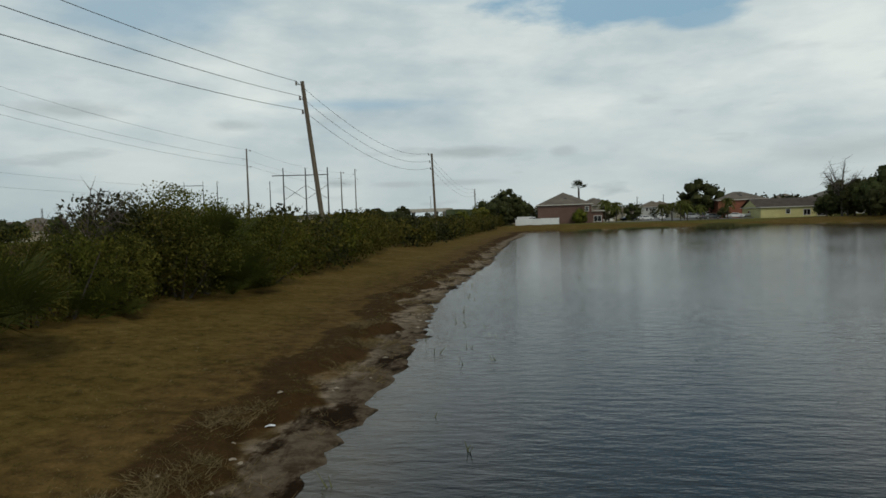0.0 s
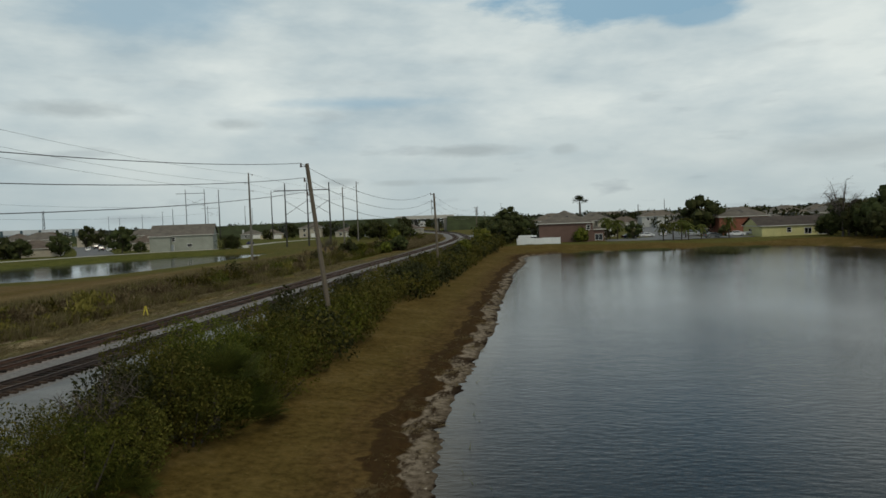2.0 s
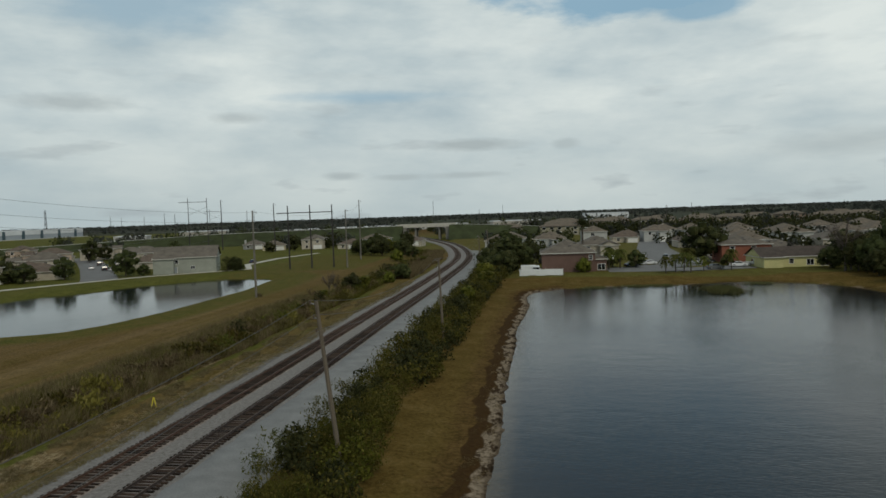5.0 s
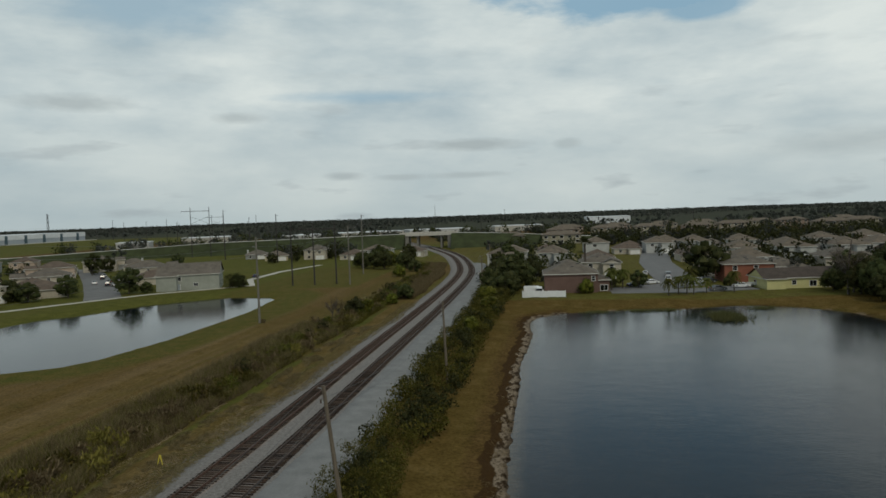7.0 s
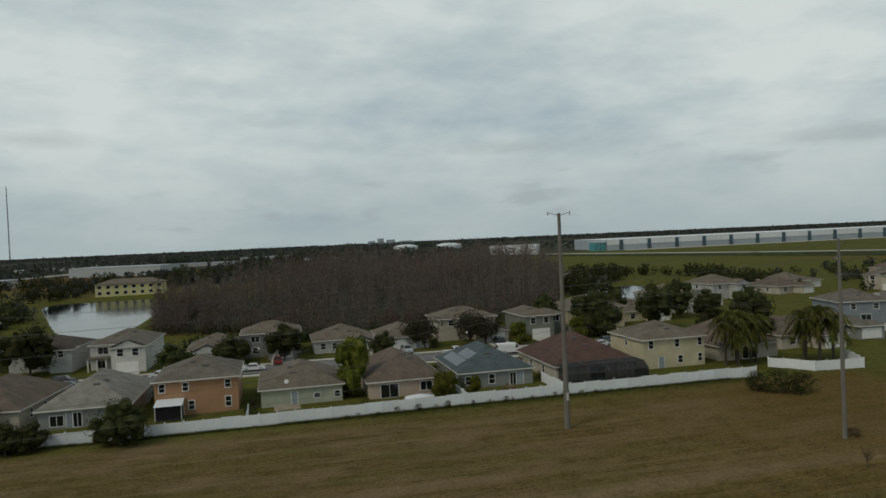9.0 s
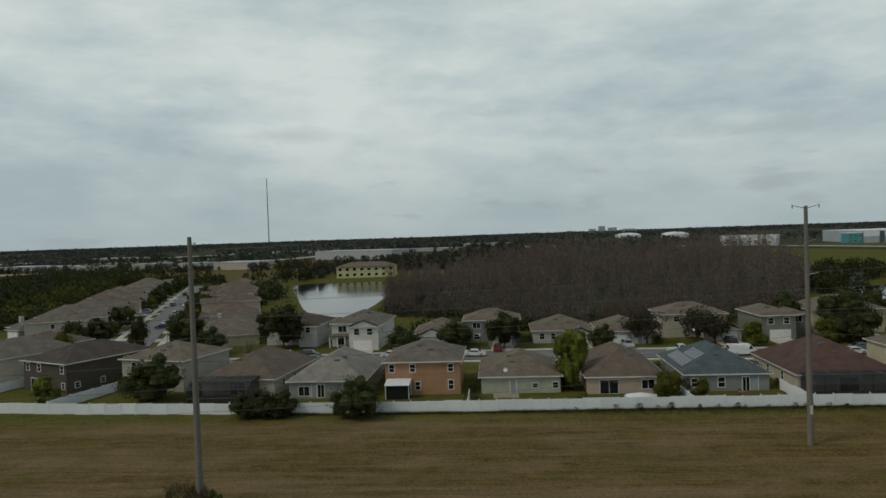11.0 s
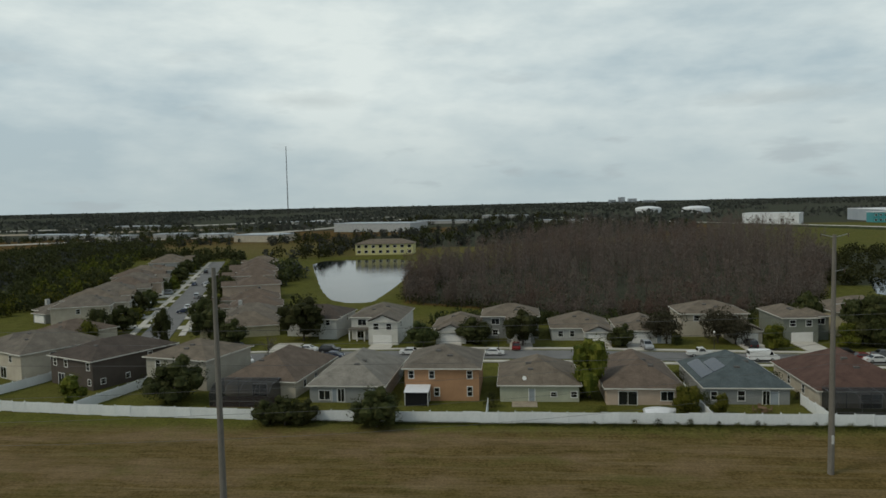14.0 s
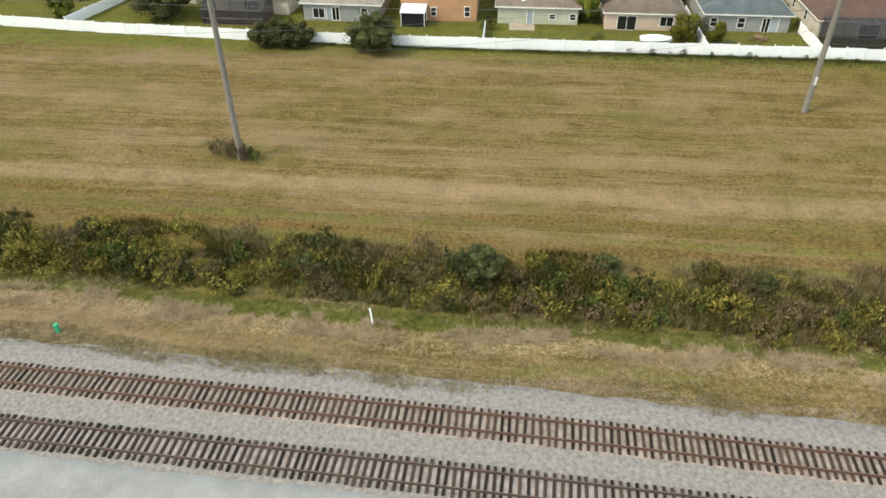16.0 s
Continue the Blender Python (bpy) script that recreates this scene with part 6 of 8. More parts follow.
FANS = [palmetto_stock(31, 26, 1.5, "spiky green saw palmetto at the bank's edge"), palmetto_stock(32, 22, 1.3, "green saw palmetto among the shrubs"), palmetto_stock(33, 24, 1.6, "tall fan palm sprout above the shrubs", 1.3)]
PALM = [feather_palm_stock(41, 6.5, "feathery palm tree with drooping fronds"), feather_palm_stock(42, 5.0, "short feathery palm tree")]
FANPALM = palmetto_stock(44, 30, 1.5, "tall cabbage palm with a round head", 7.5, M_LEAF_DARK, 1.0)
OAKS = [tree_stock(51, 5.2, 2.9, 2.35, 30, 105, 0.27, M_LEAF_DARK, "dark green rounded oak tree"), tree_stock(52, 7.0, 3.3, 3.0, 34, 105, 0.29, M_LEAF_DARK, "dark spreading oak tree"),
        tree_stock(53, 4.6, 2.0, 2.1, 22, 105, 0.24, M_LEAF_SHRUB, "small green garden tree"), tree_stock(54, 8.6, 3.0, 3.9, 38, 105, 0.32, M_LEAF_DARK, "tall dense dark tree")]
FAR_OAKS = [tree_stock(56, 5.2, 2.9, 2.35, 26, 36, 0.46, M_LEAF_DARK, "dark green rounded oak tree"), tree_stock(57, 7.0, 3.3, 3.0, 28, 36, 0.50, M_LEAF_DARK, "dark spreading oak tree"),
            tree_stock(58, 4.6, 2.0, 2.1, 20, 36, 0.40, M_LEAF_SHRUB, "small green garden tree"), tree_stock(59, 8.6, 3.0, 3.9, 32, 36, 0.54, M_LEAF_DARK, "tall dense dark tree")]
BROWNTREE = tree_stock(55, 6.4, 2.9, 2.9, 36, 100, 0.36, M_THINLEAF, "bushy brown street tree, nearly leafless", name="tree")
LEAN = [bare_tree_stock(61, 7.0, 2.6, "leafless grey street tree", 420), bare_tree_stock(62, 6.0, 2.4, "tree with thin brown foliage", 600, M_LEAF_BROWN)]

random.seed(21)
# hedge strip between the lake bank and the service road


def strip_edges(y):
    inner = np.interp(y, [0, 12, 14, 17, 22, 26, 29, 33, 40, 48, 62, 72, 87, 110, 138, 165, 200, 230], [-12.9, -10.9, -10.7, -11.7, -12.2, -11.4, -10.4, -11.6, -11.3, -11.3, -12.5, -11.3, -10.6, -10.0, -9.5, -8.6, -7.0, -8.0])
    outer = np.interp(y, [0, 30, 60, 90, 120, 170, 230], [-18.6, -18.8, -18.9, -18.4, -18.2, -16.5, -17.5])
    return float(inner), float(outer)


y, far_hedge = -52.0, []
while y < 225:
    inner, outer = strip_edges(y)
    x = inner - 1.0
    while x > outer + 0.4:
        if random.random() < (0.84 if y < 70 else 0.74):
            s = float(np.interp(y, [9, 12, 15, 18, 21, 27, 31, 60, 90], [0.72, 0.74, 0.78, 0.95, 1.30, 1.42, 1.18, 1.0, 0.98])) * random.uniform(0.68, 1.06)
            if y < 30:
                s = min(s, float(np.interp(inner - x, [3.0, 5.5], [1.3, 0.62])))
            if y < 45:
                s *= float(np.interp(x - outer, [1.5, 5.0], [0.58, 1.0]))
            st, px, py = random.choice(SHRUBS if y < 55 else SHRUBS[2:]), x + random.uniform(-0.4, 0.4), y + random.uniform(-0.8, 0.8)
            if 3 < y < 33:
                put(st, px, py, s)
            else:
                far_hedge.append((st, px, py, s * 1.1, s * 1.1, random.uniform(0, 6.28)))
        x -= random.uniform(1.6, 2.3)
    y += random.uniform(1.7, 2.3)
scatter("hedge_shrubs", "dense green wild shrubs between lake bank and railway", "shrubs", far_hedge, lambda y: 14 if y < 3 else 5 if y < 66 else 12)
for x, y, s, k in ((-11.6, 13.6, 1.5, 0), (-12.6, 13.0, 1.4, 0), (-13.2, 14.2, 1.15, 0), (-12.2, 19.5, 0.9, 1), (-11.6, 27.6, 1.15, 0), (-11.9, 29.4, 1.2, 1), (-12.5, 27.0, 1.2, 2), (-14.0, 33, 1.0, 2), (-13.2, 45, 1.0, 1), (-14.0, 62, 1.0, 0)):
    put(FANS[k], x, y, s)
for x, y, s, k in ((-14.2, 29.0, 1.1, 0), (-13.6, 25.2, 1.05, 1), (-15.2, 27.0, 1.0, 0), (-13.4, 21.5, 0.8, 1), (-14.4, 32.5, 0.95, 0), (-13.6, 38, 0.85, 1), (-14.4, 49, 0.85, 0), (-14.6, 57, 0.8, 1)):
    put(TALL_SHRUBS[k], x, y, s)
put(LEAN[0], -13.5, 21, 0.55, label="thin grey leafless sapling above the shrubs")
# taller trees towards the strip's far end
for x, y, k, s in ((-6.5, 206, 3, 1.2), (-9.5, 214, 1, 1.3), (-12, 226, 3, 0.8), (-5, 226, 1, 0.9), (-10, 240, 3, 1.0), (-13, 255, 1, 1.0), (-8, 262, 3, 1.0), (-15, 280, 1, 1.1), (-12, 300, 3, 1.1), (-18, 320, 1, 1.1), (-9, 190, 1, 1.0), (-12.5, 175, 2, 1.0), (-11, 160, 2, 0.9), (-13, 132, 2, 0.8), (-12.5, 203, 0, 1.3), (-8.5, 198, 0, 1.2), (-3.5, 214, 1, 1.1), (-6.5, 222, 3, 1.0), (-14.5, 217, 0, 1.2), (-2.5, 236, 1, 1.1), (-14.5, 238, 1, 1.0)):
    put(OAKS[k], x, y, s)
# ditch strip left of the railway
y, far_ditch = -75.0, []
while y < 260:
    for _ in range(10 if y < 60 else 6):
        off = random.gauss(-15.0, 1.6)
        p, _d = line_at(y, -GAP + max(-18.6, min(-12.2, off)))
        w = random.choice(WEEDS + [WEEDS[0], WEEDS[2], WEEDS[0], WEEDS[1], WEEDS[4]]) if y < 34 else random.choice((WEEDS[1], WEEDS[4], WEEDS[4], WEEDS[0], WEEDS[4], WEEDS[2]))
        sc = random.uniform(0.45, 1.0) if random.random() < 0.75 else random.uniform(1.0, 1.5)
        hz = sc * random.uniform(0.7, 1.6)
        py = p.y + random.uniform(-0.8, 0.8)
        if -36 < y < 24 and random.random() < 0.05:
            put(w, p.x, py, sc, sz=hz)
        else:
            far_ditch.append((w, p.x, py, sc, hz, random.uniform(0, 6.28)))
    y += 1.4 if y < 60 else 2.0
scatter("ditch_brush", "tangled yellow-green and brown brush along the ditch", "brush", far_ditch, lambda y: 4 if -45 < y < 40 else 10 if y < 120 else 16)
for x, y, s in ((-50.2, -2.4, 0.72), (-51, 9, 0.4), (-49.6, -18, 0.42), (-50, 22, 0.42), (-52.5, -40, 0.4)):
    put(OAKS[0], x, y, s, label="dark green young bush in the ditch", sz=s * 0.72)
spots = []
for y in range(90, 330, 4):
    p, _d = line_at(y, -GAP - 13 + random.uniform(-4, 2))
    s = random.uniform(0.6, 1.2)
    spots.append((random.choice(SHRUBS), p.x, p.y, s, s, random.uniform(0, 6)))
scatter("trackside_shrubs", "dark green shrubs scattered left of the railway", "shrubs", spots, 9)
for x, y, s in ((-40, 190, 0.7), (-38, 200, 0.8), (-44, 215, 0.5), (-42, 262, 0.6), (-50, 285, 0.9), (-56, 300, 1.1), (-46, 150, 0.45), (-68, 322, 1.5), (-75, 326, 1.5), (-83, 327, 1.4), (-60, 318, 1.3), (-45.2, 169, 0.8), (-42.5, 172, 0.75), (-52, 262, 1.0)):
    put(OAKS[random.choice((0, 2))], x, y, s)
# gardens and streets of the fenced estate
for k, x, y, s, sz in ((0, -112.5, -57.6, 1.5, 1.05), (2, -111.5, -74.8, 0.9, 0.7), (0, -100.4, -20.6, 1.15, 0.85), (2, -116.2, 11.6, 1.25, 1.45), (2, -107.0, 25.0, 0.85, 0.7), (2, -107.2, 29.8, 0.5, 0.5), (2, -110, 27, 0.4, 0.4),
                   (1, -163.0, -50.5, 1.5, 1.1), (0, -157, -21, 1.1, 0.8), (0, -160.5, -9.5, 1.35, 0.85), (1, -157.0, 1.2, 1.15, 0.85), (0, -156.5, 22.4, 0.9, 0.7), (0, -157, 75, 1.7, 1.4), (2, -155, 69, 0.9, 0.8), (2, -153, 53.6, 1.0, 0.8), (1, -160, 92, 1.3, 1.2),
                   (3, -152, -80, 0.6, 0.9), (1, -160, -72, 1.2, 1.0), (0, -156, -66, 1.2, 0.9), (0, -170, -106, 1.1, 1.0), (2, -160, -103, 1.0, 1.0), (3, -140, 94, 1.1, 1.0), (1, -150, 112, 1.3, 1.1), (1, -128, 96, 1.3, 1.1), (0, -174, 68, 1.2, 1.3), (0, -182, 92, 1.2, 1.2), (1, -176, 108, 1.4, 1.2)):
    put(OAKS[k], x, y, s, sz=sz * 1.3)
for x, y, s in ((-101.3, -37.2, 0.72), (-101.0, -34.6, 0.8), (-101.4, -32.0, 0.7)):
    put(OAKS[0], x, y, s, label="dark ragged tree hanging over the white fence", sz=s * 0.95)
for x, y, s in ((-160, 33, 1.15), (-160.5, 44.0, 1.2), (-159, 47.5, 1.0), (-161, 30.5, 0.95), (-161, -9.5, 0.8)):
    put(BROWNTREE, x, y, s)
put(LEAN[0], -143, -52, 0.8)
for x, y, s in ((-91, 72.5, 1.6), (-93, 70.5, 1.3), (-89, 75, 1.4)):
    put(SHRUBS[4], x, y, s, label="wide dark shrub outside the white fence", sz=s * 0.75)
for x, y, s in ((-106.6, 233.3, 1.5), (-104.4, 234.6, 1.5), (-102.6, 236.2, 1.3), (-105.2, 236.6, 1.4)):
    put(SHRUBS[4], x, y, s, label="clipped dark shrub beside the grey house", sz=s * 1.1)
for k, x, y, s in ((0, -112.2, 78.5, 1.25), (0, -112.6, 81.0, 1.4), (1, -111.8, 83.5, 1.5), (0, -113.4, 85.6, 1.25), (1, -110.8, 80.2, 1.1), (0, -109.2, 92.4, 1.35), (0, -108.6, 95.2, 1.45), (1, -108.9, 98.4, 1.5), (1, -110.4, 93.8, 1.3)):
    put(PALM[k], x, y, s)
for k in range(62):
    s = random.uniform(20, 250)
    x, y = street_at(s, random.choice((-11.0, 11.0, -9.6, 9.6)) + random.uniform(-1, 1))
    put(OAKS[random.choice((0, 1, 1, 2))], x, y, random.uniform(0.75, 1.1))
for k in range(16):
    put(SHRUBS[random.choice((1, 4))], -101.4 + random.uniform(-0.3, 0.4), 9 + k * 2.6 + random.uniform(-1, 1), random.uniform(0.18, 0.4), label="low bush against the white fence")
# brush at the foot of the nearest concrete pole
for x, y, s in ((-67.9, -31.2, 1.1), (-67.2, -29.3, 0.9), (-68.2, -32.8, 1.0), (-68.4, -30.2, 0.9)):
    put(WEEDS[4], x, y, s, label="dry brown brush round a pole's foot", sz=s * 1.8)
put(WEEDS[3], -67.3, -28.2, 0.8, sz=1.3)
put(WEEDS[4], -69.3, 65.2, 0.9)
put(LEAN[1], -60, 58, 0.35, label="low dry brown bush on the field")
put(WEEDS[4], -62.2, 153, 0.8)

# ---- cars ----


def car_stock(k, colour, kind, label):
    """A parked car: body and cabin in one shell, glass band, four wheels with rims, lamps."""
    root = thing("car", label, "car", pose(100, -900 - 10 * k, 0), "parked cars")
    L, W = (4.6, 1.8) if kind != "van" else (5.6, 2.0)
    belt, top = {"sedan": (0.92, 1.42), "suv": (1.05, 1.75), "pickup": (1.05, 1.8), "van": (1.25, 2.2)}[kind]
    prof = {"sedan": [(-2.3, 0.3), (-2.3, 0.7), (-2.2, 0.9), (-1.5, 0.95), (-0.8, 1.42), (0.65, 1.42), (1.35, 0.95), (2.1, 0.82), (2.3, 0.65), (2.3, 0.3)],
            "suv": [(-2.3, 0.35), (-2.3, 0.95), (-2.15, 1.1), (-1.9, 1.7), (-1.6, 1.75), (0.5, 1.75), (1.15, 1.12), (2.1, 1.0), (2.3, 0.8), (2.3, 0.35)],
            "pickup": [(-2.6, 0.45), (-2.6, 1.05), (-0.6, 1.05), (-0.5, 1.75), (0.7, 1.8), (1.3, 1.12), (2.3, 1.02), (2.5, 0.8), (2.5, 0.4)],
            "van": [(-2.8, 0.4), (-2.8, 2.1), (-2.6, 2.2), (1.3, 2.2), (2.0, 1.3), (2.7, 1.1), (2.8, 0.8), (2.8, 0.4)]}[kind]
    m = Mesh()
    for sy in (-1, 1):
        m.v += [(x, sy * W / 2 * (1.0 if z <= belt else 1.0 - 0.17 * (z - belt) / (top - belt)), z) for x, z in prof]
    n = len(prof)
    m.f = [tuple(range(n)), tuple(range(2 * n - 1, n - 1, -1))]
    m.f += [(i, n + i, n + (i + 1) % n, (i + 1) % n) for i in range(n)]
    body = part("body", m, paint("car_paint_" + colour[0], colour[1], 0.06, 0.25), root)
    xa, xb = {"sedan": (-1.25, 1.0), "suv": (-1.95, 0.85), "pickup": (-0.5, 1.0), "van": (0.9, 1.75)}[kind]
    z0, z1 = belt + 0.07, top - 0.09
    for sy in (-1, 1):
        y0, y1 = W / 2 * 0.985 + 0.004, W / 2 * 0.86 + 0.008
        part("side_window", Mesh().poly((xa, sy * y0, z0), (xb, sy * y0, z0), (xb - 0.45, sy * y1, z1), (xa + 0.4, sy * y1, z1)), M_CARGLASS, body)
    pts = {"sedan": [(1.33, 0.98, 0.69, 1.40), (-1.48, 0.98, -0.84, 1.40)], "suv": [(1.14, 1.14, 0.56, 1.70), (-2.155, 1.15, -1.935, 1.65)], "pickup": [(1.28, 1.16, 0.76, 1.74), (-0.595, 1.15, -0.52, 1.7)], "van": [(1.98, 1.36, 1.38, 2.12), (-2.81, 1.4, -2.81, 2.0)]}[kind]
    for i, (x0, za, x1, zb) in enumerate(pts):
        o = 0.02 if i == 0 else -0.02
        part("windscreen" if i == 0 else "rear_window", Mesh().poly((x0 + o, -W * 0.43, za), (x0 + o, W * 0.43, za), (x1 + o, W * 0.38, zb), (x1 + o, -W * 0.38, zb)), M_CARGLASS, body)
    for x in (-1.4, 1.4):
        for sy in (-1, 1):
            wv = part("wheel", Mesh().tube((x, sy * (W / 2 - 0.2), 0.34), (x, sy * (W / 2 + 0.02), 0.34), 0.34, 0.34, 14), M_TYRE, root)
            part("rim", Mesh().tube((x, sy * (W / 2 + 0.02), 0.34), (x, sy * (W / 2 + 0.035), 0.34), 0.22, 0.2, 10), M_RIM, wv)
    for sy in (-1, 1):
        part("headlight", Mesh().box(prof[-2][0] - 0.15, prof[-2][0] + 0.02, sy * W * 0.36 - 0.18, sy * W * 0.36 + 0.18, 0.62, 0.76), M_LIGHTCLR, body)
        part("tail_light", Mesh().box(prof[1][0] - 0.02, prof[1][0] + 0.1, sy * W * 0.38 - 0.12, sy * W * 0.38 + 0.12, 0.66, 0.86), M_LIGHTRED, body)
    return root


CARS = [car_stock(0, ("white", (0.62, 0.62, 0.62)), "sedan", "white sedan parked on the street"), car_stock(1, ("black", (0.02, 0.02, 0.022)), "suv", "black SUV parked at a house"),
        car_stock(2, ("red", (0.16, 0.018, 0.016)), "sedan", "dark red car on a concrete drive"), car_stock(3, ("silver", (0.32, 0.33, 0.34)), "suv", "silver SUV parked outside a house"),
        car_stock(4, ("pearl", (0.55, 0.55, 0.53)), "pickup", "white pickup truck at the kerb"), car_stock(5, ("bright_white", (0.68, 0.68, 0.68)), "van", "white panel van at the kerb"),
        car_stock(6, ("blue", (0.02, 0.028, 0.06)), "sedan", "dark blue car parked on the street"), car_stock(7, ("grey", (0.12, 0.125, 0.13)), "sedan", "grey sedan parked on the street")]


def park_at(k, x, y, rz, z=0.15):
    m = pose(x, y, z, 0, 0, rz)
    if CARS[k].name not in PLACED:
        PLACED[CARS[k].name] = True
        CARS[k].matrix_basis = m
        return CARS[k]
    return clone(CARS[k], m)


for k, x, y, rz in ((0, -140.2, -55.6, 35), (7, -148.5, -61, 60), (1, -149.5, -40.5, 88), (0, -151, -46, 90), (6, -144.5, -38.5, 85), (0, -148, -22.6, 90), (2, -153.6, -0.2, 180), (0, -147.5, -5.0, 90), (3, -153.9, 27.6, 5),
                    (4, -146.3, 36.7, 92), (1, -155, 49.4, 180), (5, -142.3, 47.6, 92), (1, -145.5, 64.5, 85), (0, -141.0, 68, 95), (7, -145.5, 71.5, 88), (2, -143, 66.3, 88), (1, -152, -62, 70)):
    park_at(k, x, y, rz, 0.17)
rng = random.Random(9)
for i in range(22):
    s = rng.uniform(12, 200)
    x, y = street_at(s, rng.choice((-2.6, 2.6, 9.5, 10.5, -10)))
    park_at(rng.choice((0, 0, 3, 7, 1, 6, 4)), x, y, road_turn + rng.choice((0, 180)) + (90 if rng.random() < 0.4 else 0), 0.16)
for k, x, y, rz in ((1, -163, 249.7, 125), (0, -158, 247, 125), (7, -171, 263, 125), (3, -169.6, 269, 125), (0, -178, 280, 125), (1, -186, 281.4, 125), (0, -174, 258, 125), (6, -113, 272.2, 95), (7, -192, 292, 125),
                    (6, 27.9, 211, 20), (0, 33.5, 217, 20), (3, 46.9, 216, 5), (1, 50.2, 218, 5), (7, 47.8, 197.5, 15), (0, 55.5, 203.5, 0), (4, 60.5, 206.5, 0), (0, 40, 226, 80), (3, 42, 238, 85), (0, 36, 246, 80), (5, -1.2, 197.5, 0)):
    park_at(k, x, y, rz, 0.17)

# ---- drives and verge crossings ----
for x0, x1, y, w in ((-160, -152.5, -52.6, 6), (-170.4, -153, -30.6, 5), (-168.5, -153, -15.0, 5), (-172, -153, 0.9, 5), (-168.5, -153, 18.0, 5), (-160, -152, 26.4, 5), (-176, -151.5, 50.2, 5), (-160.5, -150, 61.9, 5), (-168, -149, 82, 5)):
    setting("driveway", Mesh().box(x0, x1, y - w / 2, y + w / 2, -0.2, 0.182), M_CONCRETE, "pale concrete driveway to a garage", "driveway")
for k in range(12):
    for off in (1, -1):
        p, q = street_at(27 + 17 * k - (6 if off < 0 else 0), off * 3.9), street_at(27 + 17 * k - (6 if off < 0 else 0), off * 15)
        ribbon("driveway", [p, q], 5.0, 0.185, M_CONCRETE, "pale concrete driveway across the verge", "driveway", 0.3)

# ---- garden things ----


def pool_screen(x0, x1, y0, y1, h, label):
    """A pool cage: thin dark frame with netting."""
    root = thing("pool_enclosure", label, "pool enclosure", pose((x0 + x1) / 2, (y0 + y1) / 2, 0))
    a, b = (x1 - x0) / 2, (y1 - y0) / 2
    dark = paint("bronze_frame", (0.035, 0.032, 0.03), 0.1, 0.5)
    bars = []
    n = 5
    for i in range(n):
        y = -b + 2 * b * i / (n - 1)
        bars += [((a, y, 0), (a, y, h)), ((a, y, h), (a - 1.6, y, h + 1.0)), ((a - 1.6, y, h + 1.0), (-a, y, h + 1.0)), ((-a, y, 0), (-a, y, h + 1.0))]
    for z, x in ((h, a), (h + 1.0, a - 1.6), (h * 0.4, a), (h + 1.0, -a)):
        bars.append(((x, -b, z), (x, b, z)))
    for p, q in bars:
        part("frame_bar", Mesh().tube(p, q, 0.05, 0.05, 4), dark, root)
    m = Mesh()
    m.poly((a, -b, 0), (a, b, 0), (a, b, h), (a, -b, h)).poly((a, -b, h), (a, b, h), (a - 1.6, b, h + 1), (a - 1.6, -b, h + 1)).poly((a - 1.6, -b, h + 1), (a - 1.6, b, h + 1), (-a, b, h + 1), (-a, -b, h + 1))
    for y in (-b, b):
        m.poly((a, y, 0), (a, y, h), (a - 1.6, y, h + 1), (-a, y, h + 1), (-a, y, 0))
    part("netting", m, M_SCREEN, root, "dark insect netting")
    part("deck", Mesh().box(-a, a, -b, b, -0.3, 0.06), M_PAVER, root)


pool_screen(-115.6, -109.6, -50.0, -40.0, 2.3, "dark netted pool enclosure behind a brown-roofed house")
pool_screen(-110.8, -106.0, 45.6, 59.6, 2.3, "dark netted pool enclosure behind a red-brown roof")
pool_screen(-140, -134, 118, 126, 2.4, "pale-framed netted pool enclosure near the pond")
lan = thing("screened_porch", "black screened porch with a white sheet roof", "porch", pose(-112.4, -16.2, 0))
part("roof", Mesh().poly((-1.5, -2.0, 2.7), (1.7, -2.0, 2.25), (1.7, 2.0, 2.25), (-1.5, 2.0, 2.7)).poly((-1.5, -2.0, 2.62), (-1.5, 2.0, 2.62), (1.7, 2.0, 2.17), (1.7, -2.0, 2.17)).poly((1.7, -2.0, 2.17), (1.7, 2.0, 2.17), (1.7, 2.0, 2.25), (1.7, -2.0, 2.25)), M_TARP, lan, "white corrugated roof sheet")
part("screen_wall", Mesh().box(-1.4, 1.4, -1.8, 1.8, 0, 2.2), paint("black_mesh", (0.012, 0.012, 0.013), 0.1, 0.9), lan)
for sx, sy in ((1.42, -1.85), (1.42, 1.85), (-1.42, 1.85)):
    part("post", Mesh().box(sx - 0.05, sx + 0.05, sy - 0.05, sy + 0.05, 0, 2.25), M_TRIM, lan)
setting("patio", Mesh().box(-112.6, -104.5, 31.5, 42.4, -0.2, 0.09), M_PAVER, "red-brown paved patio behind a grey house", "patio")
setting("patio", Mesh().box(-114, -110.6, -1.0, 3.0, -0.2, 0.08), M_DIRT, "bare patio slab", "patio")
tb = thing("garden_table", "round brown garden table on the patio", "table", pose(-108.6, 36.2, 0.09))
part("tabletop", Mesh().tube((0, 0, 0.70), (0, 0, 0.75), 0.65, 0.65, 16), paint("teak", (0.16, 0.10, 0.06)), tb)
part("pedestal", Mesh().tube((0, 0, 0), (0, 0, 0.7), 0.2, 0.06, 8), paint("teak", (0.16, 0.10, 0.06)), tb)


